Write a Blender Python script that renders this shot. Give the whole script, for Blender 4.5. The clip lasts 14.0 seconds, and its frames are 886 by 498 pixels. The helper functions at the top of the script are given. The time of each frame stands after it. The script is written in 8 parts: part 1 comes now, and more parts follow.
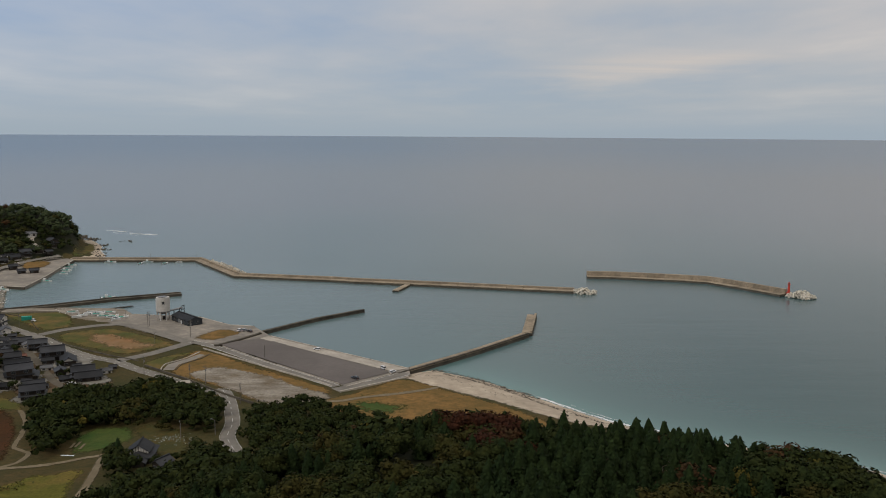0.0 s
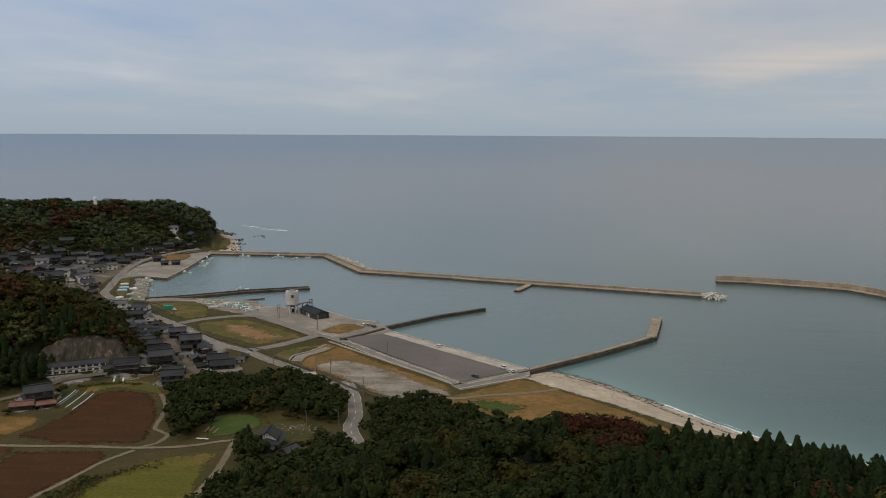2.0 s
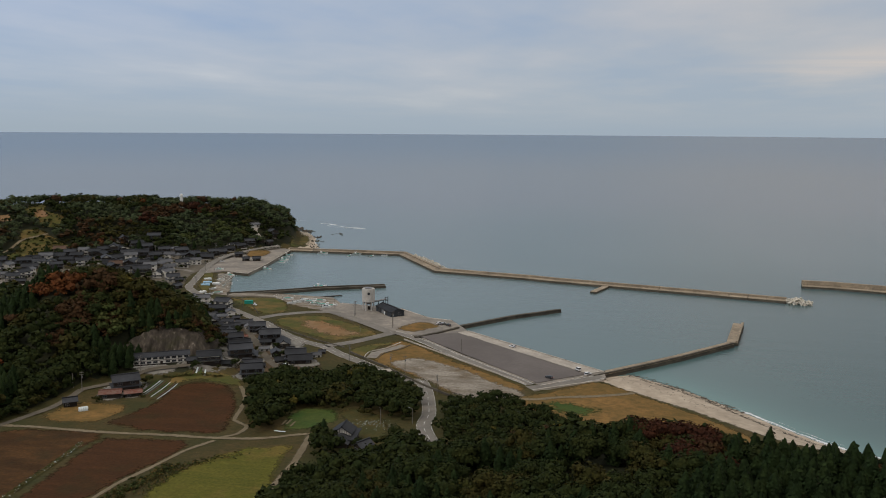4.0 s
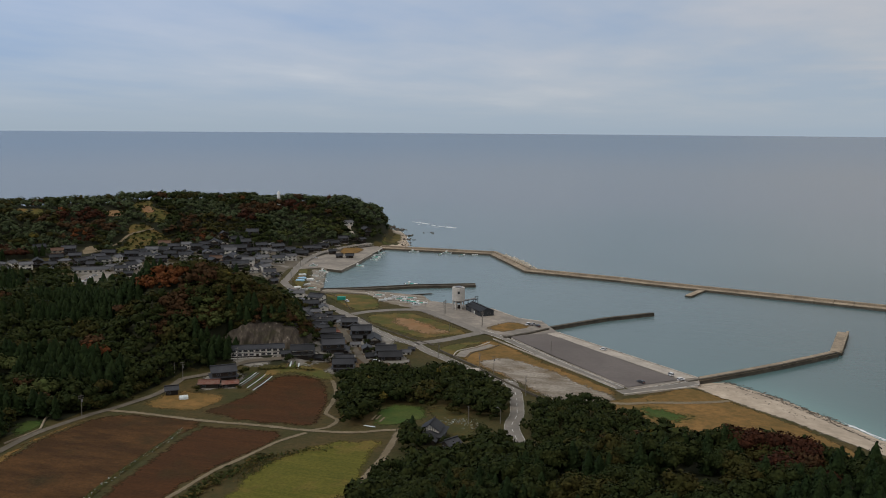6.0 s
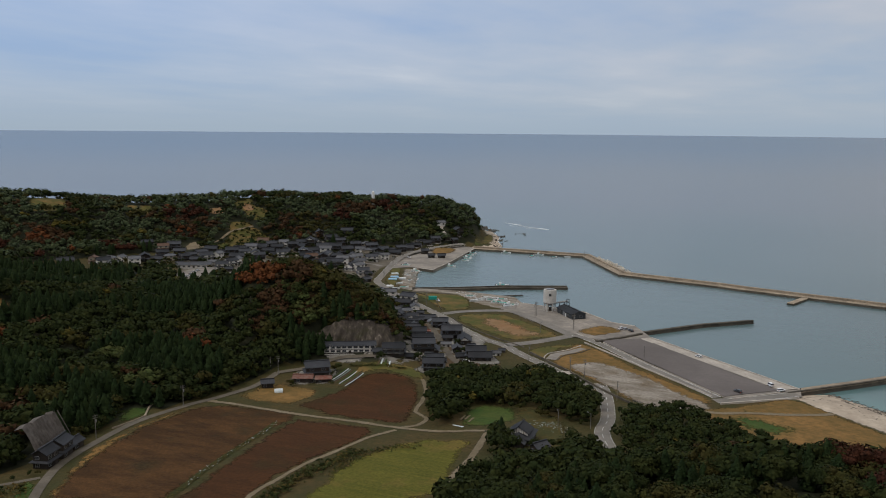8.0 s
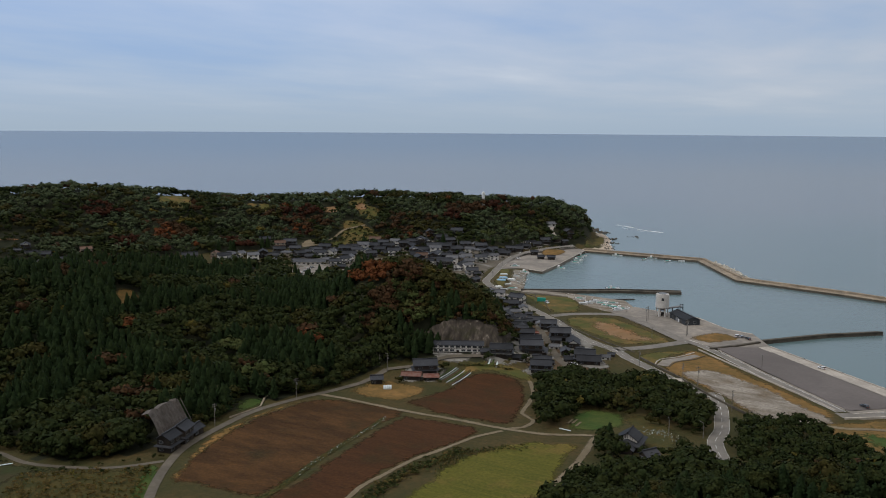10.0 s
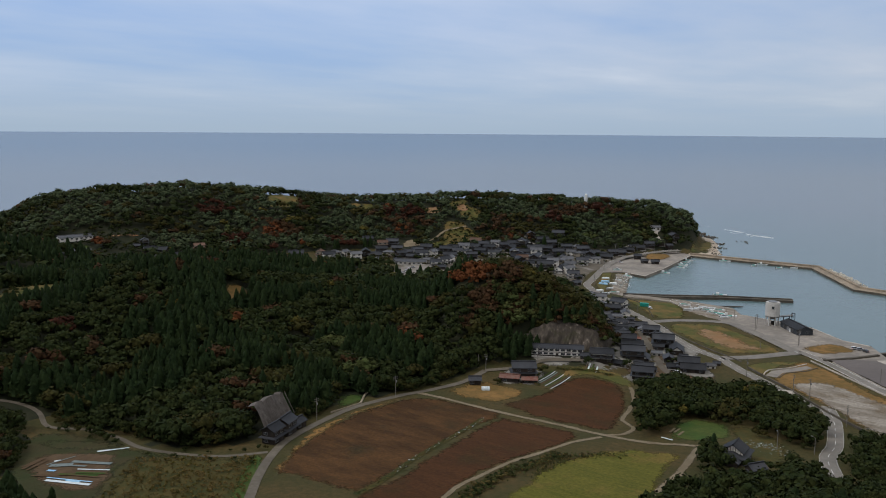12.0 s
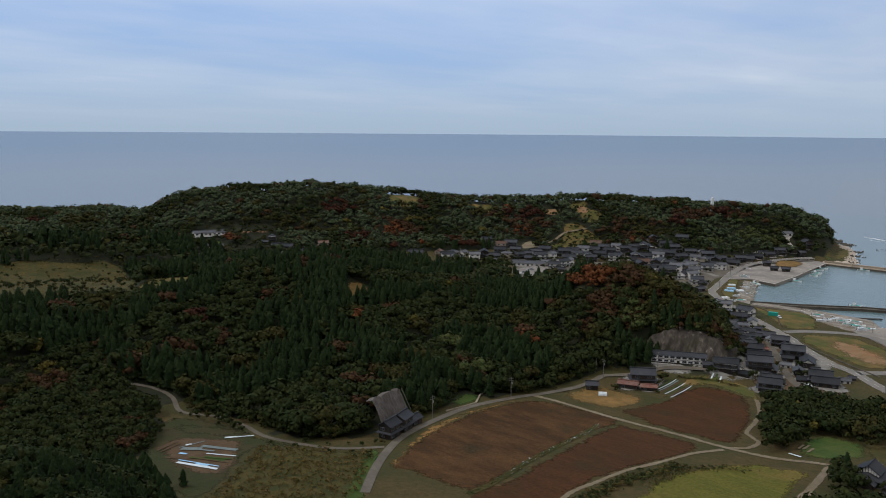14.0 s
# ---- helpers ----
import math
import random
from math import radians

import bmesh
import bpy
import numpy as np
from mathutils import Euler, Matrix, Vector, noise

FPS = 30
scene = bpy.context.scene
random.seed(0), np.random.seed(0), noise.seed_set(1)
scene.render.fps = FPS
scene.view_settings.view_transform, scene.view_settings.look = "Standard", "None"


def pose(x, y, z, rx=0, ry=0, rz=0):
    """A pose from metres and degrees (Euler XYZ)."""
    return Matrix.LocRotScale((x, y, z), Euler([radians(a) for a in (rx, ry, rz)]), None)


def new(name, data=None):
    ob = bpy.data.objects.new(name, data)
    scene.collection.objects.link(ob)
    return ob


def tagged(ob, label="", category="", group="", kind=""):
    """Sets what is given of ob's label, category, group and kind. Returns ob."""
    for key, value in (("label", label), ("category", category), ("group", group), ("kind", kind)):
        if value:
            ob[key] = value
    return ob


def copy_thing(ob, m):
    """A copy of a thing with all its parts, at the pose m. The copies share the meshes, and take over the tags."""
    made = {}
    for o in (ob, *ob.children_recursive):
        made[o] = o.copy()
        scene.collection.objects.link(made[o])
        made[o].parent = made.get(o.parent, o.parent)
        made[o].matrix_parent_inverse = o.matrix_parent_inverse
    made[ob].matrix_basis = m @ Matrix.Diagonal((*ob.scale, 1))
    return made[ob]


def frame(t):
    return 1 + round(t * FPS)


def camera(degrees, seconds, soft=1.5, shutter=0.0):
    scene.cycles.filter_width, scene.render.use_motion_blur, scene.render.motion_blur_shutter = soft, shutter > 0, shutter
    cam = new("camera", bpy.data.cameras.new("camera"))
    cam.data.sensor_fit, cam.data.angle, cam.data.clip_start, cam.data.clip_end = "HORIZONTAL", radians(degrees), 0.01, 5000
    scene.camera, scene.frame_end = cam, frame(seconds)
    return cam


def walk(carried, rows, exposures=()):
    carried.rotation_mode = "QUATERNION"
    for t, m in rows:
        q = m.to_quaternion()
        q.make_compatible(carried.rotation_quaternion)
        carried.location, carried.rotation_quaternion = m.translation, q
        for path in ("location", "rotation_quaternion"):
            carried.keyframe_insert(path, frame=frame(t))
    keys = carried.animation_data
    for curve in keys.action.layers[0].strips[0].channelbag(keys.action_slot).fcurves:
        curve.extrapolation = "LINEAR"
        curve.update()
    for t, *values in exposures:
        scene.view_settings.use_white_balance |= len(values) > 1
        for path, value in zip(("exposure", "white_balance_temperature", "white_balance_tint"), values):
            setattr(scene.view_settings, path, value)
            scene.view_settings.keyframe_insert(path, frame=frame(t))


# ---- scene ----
from mathutils.geometry import delaunay_2d_cdt

# ---------------------------------------------------------------- camera
cam = camera(55.49, 14.0, soft=1.0)
EYE = 130.0
ROWS = [  # seconds, yaw, pitch, roll of the hovering camera
    (0.0, -1.16, -7.93, 0.39),
    (0.5, 0.69, -7.92, 0.40),
    (1.0, 3.16, -7.98, 0.35),
    (1.5, 5.56, -8.00, 0.35),
    (2.0, 7.23, -8.02, 0.32),
    (2.5, 9.01, -8.04, 0.36),
    (3.0, 9.98, -8.06, 0.37),
    (5.5, 17.18, -8.14, 0.42),
    (6.0, 18.64, -8.16, 0.43),
    (6.5, 20.17, -8.15, 0.46),
    (7.0, 21.69, -8.17, 0.41),
    (7.5, 23.25, -8.16, 0.46),
    (10.0, 32.44, -8.17, 0.41),
    (10.5, 34.31, -8.16, 0.41),
    (11.0, 36.02, -8.16, 0.44),
    (11.5, 37.44, -8.15, 0.39),
    (12.0, 39.34, -8.12, 0.41),
    (12.5, 41.28, -8.12, 0.42),
    (13.0, 43.14, -8.12, 0.40),
    (13.5, 45.33, -8.11, 0.42),
    (14.0, 47.46, -8.11, 0.45),
]
walk(cam, [(t, pose(0, 0, EYE, 0, 0, yaw) @ pose(0, 0, 0, 90 + pitch) @ pose(0, 0, 0, 0, 0, roll)) for t, yaw, pitch, roll in ROWS],
     exposures=[(0.0, 0.0, 7080, 10), (3.0, 0.02, 7030, 10), (7.5, 0.08, 6690, 10), (11.0, 0.18, 6480, 10), (14.0, 0.24, 6320, 10)])

# ---------------------------------------------------------------- sky and sun
SUN_AZ, SUN_EL = radians(132), radians(48)


class Nodes:
    """Small helper round a node tree."""

    def __init__(self, tree):
        self.tree = tree
        tree.nodes.clear()

    def add(self, kind, **values):
        node = self.tree.nodes.new(kind)
        for key, value in values.items():
            if key in node.inputs:
                node.inputs[key].default_value = value
        return node

    def link(self, a, b):
        self.tree.links.new(a, b)

    def math(self, op, a, b=0.5, clamp=False):
        node = self.tree.nodes.new("ShaderNodeMath")
        node.operation, node.use_clamp = op, clamp
        for i, v in enumerate((a, b)):
            if isinstance(v, (int, float)):
                node.inputs[i].default_value = v
            else:
                self.link(v, node.inputs[i])
        return node.outputs[0]

    def ramp(self, fac, stops):
        node = self.tree.nodes.new("ShaderNodeValToRGB")
        el = node.color_ramp.elements
        while len(el) < len(stops):
            el.new(0.5)
        for e, (p, c) in zip(el, stops):
            e.position, e.color = p, (*c, 1.0) if len(c) == 3 else c
        self.link(fac, node.inputs[0])
        return node.outputs[0]

    def mix(self, fac, a, b, mode="MIX"):
        node = self.tree.nodes.new("ShaderNodeMix")
        node.data_type, node.blend_type = "RGBA", mode
        for i, v in ((0, fac), (6, a), (7, b)):
            if isinstance(v, (int, float)):
                node.inputs[i].default_value = v
            elif isinstance(v, tuple):
                node.inputs[i].default_value = (*v, 1.0)
            else:
                self.link(v, node.inputs[i])
        return node.outputs[2]

    def noise(self, vector, scale, detail=4.0, rough=0.55):
        node = self.tree.nodes.new("ShaderNodeTexNoise")
        node.inputs["Scale"].default_value, node.inputs["Detail"].default_value = scale, detail
        node.inputs["Roughness"].default_value = rough
        self.link(vector, node.inputs["Vector"])
        return node.outputs["Fac"]

    def scaled(self, vector, s, loc=(0, 0, 0), rot=(0, 0, 0)):
        node = self.tree.nodes.new("ShaderNodeMapping")
        node.inputs["Scale"].default_value, node.inputs["Location"].default_value = s, loc
        node.inputs["Rotation"].default_value = rot
        self.link(vector, node.inputs["Vector"])
        return node.outputs[0]


def make_world():
    """An overcast autumn sky: a sheet of stratus with brighter and bluer bands near the horizon."""
    w = bpy.data.worlds.new("overcast_sky")
    scene.world = w
    w.use_nodes = True
    n = Nodes(w.node_tree)
    co = n.add("ShaderNodeTexCoord").outputs["Generated"]
    sky = n.add("ShaderNodeTexSky")
    sky.sky_type, sky.sun_disc = "NISHITA", False
    sky.sun_elevation, sky.sun_rotation = SUN_EL, SUN_AZ
    sep = n.add("ShaderNodeSeparateXYZ")
    n.link(co, sep.inputs[0])
    z = sep.outputs[2]
    up = n.math("MAXIMUM", z, 0.0)
    # cloud sheet seen in perspective
    den = n.math("ADD", up, 0.06)
    comb = n.add("ShaderNodeCombineXYZ")
    n.link(n.math("DIVIDE", sep.outputs[0], den), comb.inputs[0])
    n.link(n.math("DIVIDE", sep.outputs[1], den), comb.inputs[1])
    sheet = comb.outputs[0]
    big = n.noise(n.scaled(sheet, (0.32, 0.2, 1), rot=(0, 0, 0.5), loc=(3.1, 1.7, 0)), 1.0, 4, 0.5)
    fine = n.noise(n.scaled(sheet, (0.7, 0.4, 1), rot=(0, 0, 0.5), loc=(0.4, 5.0, 2)), 1.6, 5, 0.55)
    cover = n.math("ADD", n.math("MULTIPLY", big, 0.7), n.math("MULTIPLY", fine, 0.3))
    tone = n.ramp(cover, [(0.36, (0.315, 0.407, 0.555)), (0.47, (0.408, 0.463, 0.558)), (0.57, (0.50, 0.52, 0.58)), (0.68, (0.66, 0.64, 0.65))])
    # the sheet thins to bluer sky towards the west
    west = n.ramp(n.math("ADD", n.math("MULTIPLY", sep.outputs[0], -0.8), 0.2), [(0.1, (1.03, 1.0, 0.97)), (0.75, (0.835, 0.968, 1.165))])
    tone = n.mix(1.0, tone, west, "MULTIPLY")
    # a thin, warmly lit rift in the sheet
    turn = n.math("ARCTAN2", sep.outputs[0], sep.outputs[1])
    ragged = n.math("MULTIPLY", n.math("SUBTRACT", fine, 0.5), 0.035)
    across = n.math("MULTIPLY", n.math("SUBTRACT", turn, 0.27), 1 / 0.13)
    slant = n.math("MULTIPLY", n.math("SUBTRACT", turn, 0.27), 0.06)
    upward = n.math("MULTIPLY", n.math("ADD", n.math("SUBTRACT", z, n.math("ADD", slant, 0.077)), ragged), 1 / 0.0145)
    rift = n.math("EXPONENT", n.math("MULTIPLY", n.math("ADD", n.math("MULTIPLY", across, across), n.math("MULTIPLY", upward, upward)), -1.0))
    rift = n.math("MULTIPLY", rift, n.ramp(n.noise(n.scaled(sheet, (0.25, 1.6, 1), rot=(0, 0, 0.3)), 1.3, 4, 0.55), [(0.3, (0.35, 0.35, 0.35)), (0.6, (1, 1, 1))]))
    # haze at the horizon, a brighter sheet overhead
    haze = n.ramp(up, [(0.0, (1, 1, 1)), (0.05, (0.45, 0.45, 0.45)), (0.12, (0, 0, 0))])
    tone = n.mix(haze, tone, (0.33, 0.42, 0.53))
    tone = n.mix(n.math("MULTIPLY", rift, 0.75), tone, (0.62, 0.57, 0.555))
    zen = n.ramp(up, [(0.12, (1, 1, 1)), (0.7, (1.75, 1.62, 1.42))])
    tone = n.mix(1.0, tone, zen, "MULTIPLY")
    # brighter, warmer cloud towards the hidden sun
    dot = n.tree.nodes.new("ShaderNodeVectorMath")
    dot.operation = "DOT_PRODUCT"
    n.link(co, dot.inputs[0])
    dot.inputs[1].default_value = (math.sin(-SUN_AZ) * math.cos(SUN_EL), math.cos(SUN_AZ) * math.cos(SUN_EL), math.sin(SUN_EL))
    glow = n.math("MULTIPLY", n.math("POWER", n.math("MAXIMUM", dot.outputs["Value"], 0.0), 5.0), 0.22)
    lit = n.mix(1.0, tone, (1.25, 1.12, 0.98), "MULTIPLY")
    tone = n.mix(glow, tone, n.mix(1.0, lit, (1.6, 1.6, 1.6), "MULTIPLY"))
    both = n.mix(0.92, n.mix(1.0, sky.outputs[0], (0.1, 0.1, 0.1), "MULTIPLY"), tone)
    bg = n.add("ShaderNodeBackground", Strength=1.0)
    n.link(both, bg.inputs[0])
    out = n.add("ShaderNodeOutputWorld")
    n.link(bg.outputs[0], out.inputs[0])


make_world()
sun = new("sun", bpy.data.lights.new("sun", "SUN"))
sun.data.energy, sun.data.angle, sun.data.color = 1.2, radians(25), (1.0, 0.94, 0.86)
sun.matrix_world = pose(0, 0, 300, 90 - math.degrees(SUN_EL), 0, 180 + math.degrees(SUN_AZ))


# ---------------------------------------------------------------- materials
def worn_rim(n, p, b, grain=0.5):
    """Grass, earth and foam thin out into what lies beneath towards the rim of their patch."""
    rim = n.add("ShaderNodeAttribute")
    rim.attribute_name = "rim"
    left = n.math("SUBTRACT", 1.25, n.math("MULTIPLY", rim.outputs["Fac"], 1.35))
    rough = n.math("MULTIPLY", n.math("SUBTRACT", n.noise(p, grain, 6, 0.7), 0.5), 2.2)
    n.link(n.ramp(n.math("ADD", rough, left), [(0.3, (0, 0, 0)), (0.75, (1, 1, 1))]), b.inputs["Alpha"])


def surface(name, c1, c2, scale=0.2, rough=0.85, c3=None, scale2=2.0, amount2=0.4, bump=0.0, bump_scale=1.0, metal=0.0, island=0.0, piece=0.0, spec=0.12, fade=False):
    """A mottled surface: two colours by a large noise, speckled by a finer one."""
    m = bpy.data.materials.new(name)
    m.use_nodes = True
    n = Nodes(m.node_tree)
    co = n.add("ShaderNodeNewGeometry")
    p = co.outputs["Position"]
    f1 = n.ramp(n.noise(p, scale, 5, 0.6), [(0.36, (0, 0, 0)), (0.64, (1, 1, 1))])
    col = n.mix(f1, c1, c2)
    f2 = n.ramp(n.noise(p, scale2, 3, 0.7), [(0.35, (0, 0, 0)), (0.7, (1, 1, 1))])
    f2 = n.math("MULTIPLY", f2, amount2)
    col = n.mix(f2, col, c3 or tuple(0.55 * v for v in c1))
    if island:
        k = n.math("ADD", n.math("MULTIPLY", co.outputs["Random Per Island"], 2 * island), 1 - island)
        g = n.add("ShaderNodeCombineColor")
        for i in range(3):
            n.link(k, g.inputs[i])
        col = n.mix(1.0, col, g.outputs[0], "MULTIPLY")
    if piece:
        info = n.add("ShaderNodeObjectInfo")
        k = n.math("ADD", n.math("MULTIPLY", info.outputs["Random"], 2 * piece), 1 - piece)
        g = n.add("ShaderNodeCombineColor")
        for i in range(3):
            n.link(k, g.inputs[i])
        col = n.mix(1.0, col, g.outputs[0], "MULTIPLY")
    b = n.add("ShaderNodeBsdfPrincipled", Roughness=rough, Metallic=metal)
    b.inputs["Specular IOR Level"].default_value = spec
    n.link(col, b.inputs["Base Color"])
    if fade:
        worn_rim(n, p, b, 0.5 if fade is True else fade)
    if bump:
        bm = n.add("ShaderNodeBump", Strength=bump, Distance=0.3)
        n.link(n.noise(p, bump_scale, 4, 0.6), bm.inputs["Height"])
        n.link(bm.outputs[0], b.inputs["Normal"])
    out = n.add("ShaderNodeOutputMaterial")
    n.link(b.outputs[0], out.inputs[0])
    return m


def streaky(name, c1, c2, c3, scales, turn):
    """Worked ground: drawn-out streaks along one direction, with blotches of a third colour."""
    m = bpy.data.materials.new(name)
    m.use_nodes = True
    n = Nodes(m.node_tree)
    p = n.add("ShaderNodeNewGeometry").outputs["Position"]
    s = n.noise(n.scaled(p, (scales[0], scales[1], 0.1), rot=(0, 0, turn)), 1.0, 6, 0.65)
    col = n.mix(n.ramp(s, [(0.4, (0, 0, 0)), (0.6, (1, 1, 1))]), c1, c2)
    blot = n.ramp(n.noise(p, 0.045, 5, 0.65), [(0.52, (0, 0, 0)), (0.68, (0.85, 0.85, 0.85))])
    col = n.mix(blot, col, c3)
    speck = n.ramp(n.noise(p, 0.9, 3, 0.7), [(0.35, (0.72, 0.72, 0.72)), (0.7, (1.18, 1.18, 1.18))])
    col = n.mix(1.0, col, speck, "MULTIPLY")
    b = n.add("ShaderNodeBsdfPrincipled", Roughness=0.95)
    b.inputs["Specular IOR Level"].default_value = 0.1
    n.link(col, b.inputs["Base Color"])
    worn_rim(n, p, b)
    bm = n.add("ShaderNodeBump", Strength=0.5, Distance=0.3)
    n.link(n.noise(p, 1.2, 4, 0.6), bm.inputs["Height"])
    n.link(bm.outputs[0], b.inputs["Normal"])
    out = n.add("ShaderNodeOutputMaterial")
    n.link(b.outputs[0], out.inputs[0])
    return m


def water_material():
    m = bpy.data.materials.new("sea_water")
    m.use_nodes = True
    n = Nodes(m.node_tree)
    p = n.add("ShaderNodeNewGeometry").outputs["Position"]
    att = n.add("ShaderNodeAttribute")
    att.attribute_name = "shoal"
    drift = n.noise(n.scaled(p, (0.004, 0.0015, 1), rot=(0, 0, 0.4)), 1.0, 4, 0.55)
    deep = n.mix(n.ramp(drift, [(0.35, (0, 0, 0)), (0.65, (1, 1, 1))]), (0.086, 0.13, 0.13), (0.112, 0.156, 0.156))
    sep = n.add("ShaderNodeSeparateXYZ")
    n.link(p, sep.inputs[0])
    off = n.math("MULTIPLY", n.math("SUBTRACT", n.math("ADD", sep.outputs[0], n.math("MULTIPLY", drift, 160.0)), 40.0), 1 / 230.0, True)
    inshore = n.math("SUBTRACT", 1.0, n.math("MULTIPLY", n.math("SUBTRACT", sep.outputs[1], 420.0), 1 / 500.0, True), True)
    off = n.math("MULTIPLY", off, inshore)
    east = n.math("MULTIPLY", n.math("ADD", sep.outputs[0], 500.0), 1 / 1500.0, True)
    deep = n.mix(n.math("MULTIPLY", east, 0.8), deep, (0.034, 0.06, 0.073))
    deep = n.mix(off, deep, (0.004, 0.043, 0.048))  # darker teal inshore to the east
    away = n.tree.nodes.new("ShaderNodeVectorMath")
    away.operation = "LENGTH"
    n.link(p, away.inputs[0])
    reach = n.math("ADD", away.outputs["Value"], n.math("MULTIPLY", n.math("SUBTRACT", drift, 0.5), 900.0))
    far_grey = n.math("MULTIPLY", n.math("SUBTRACT", reach, 850.0), 1 / 700.0, True)
    deep = n.mix(n.math("MULTIPLY", far_grey, 0.75), deep, (0.112, 0.122, 0.138))  # greyer with distance from the origin
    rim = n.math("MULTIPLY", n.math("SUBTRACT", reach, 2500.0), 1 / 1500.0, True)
    deep = n.mix(rim, deep, (0.046, 0.094, 0.145))  # bluer and darker beyond about 2500 m
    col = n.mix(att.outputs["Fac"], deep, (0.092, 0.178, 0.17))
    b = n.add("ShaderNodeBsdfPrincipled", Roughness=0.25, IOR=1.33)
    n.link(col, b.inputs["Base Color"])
    h1 = n.noise(n.scaled(p, (0.12, 0.35, 0.2), rot=(0, 0, 0.35)), 1.0, 5, 0.6)
    h2 = n.noise(n.scaled(p, (0.01, 0.05, 0.1), rot=(0, 0, 0.15)), 1.0, 4, 0.6)
    bm = n.add("ShaderNodeBump", Strength=0.14, Distance=1.0)
    n.link(n.math("ADD", n.math("MULTIPLY", h1, 0.6), n.math("MULTIPLY", h2, 2.0)), bm.inputs["Height"])
    n.link(bm.outputs[0], b.inputs["Normal"])
    out = n.add("ShaderNodeOutputMaterial")
    n.link(b.outputs[0], out.inputs[0])
    return m


def cliff_material():
    """Eroded rock: drawn-out vertical runs of pale and dark, with mossy blotches."""
    m = bpy.data.materials.new("eroded_cliff_rock")
    m.use_nodes = True
    n = Nodes(m.node_tree)
    p = n.add("ShaderNodeNewGeometry").outputs["Position"]
    run = n.noise(n.scaled(p, (0.42, 0.42, 0.045)), 1.0, 5, 0.6)
    col = n.ramp(run, [(0.36, (0.026, 0.02, 0.0145)), (0.52, (0.052, 0.04, 0.029)), (0.62, (0.088, 0.07, 0.053)), (0.72, (0.26, 0.22, 0.18))])
    moss = n.ramp(n.noise(p, 0.16, 4, 0.65), [(0.5, (0, 0, 0)), (0.66, (0.8, 0.8, 0.8))])
    col = n.mix(moss, col, (0.034, 0.03, 0.012))
    b = n.add("ShaderNodeBsdfPrincipled", Roughness=0.95)
    n.link(col, b.inputs["Base Color"])
    bm = n.add("ShaderNodeBump", Strength=1.0, Distance=0.8)
    n.link(run, bm.inputs["Height"])
    n.link(bm.outputs[0], b.inputs["Normal"])
    out = n.add("ShaderNodeOutputMaterial")
    n.link(b.outputs[0], out.inputs[0])
    return m


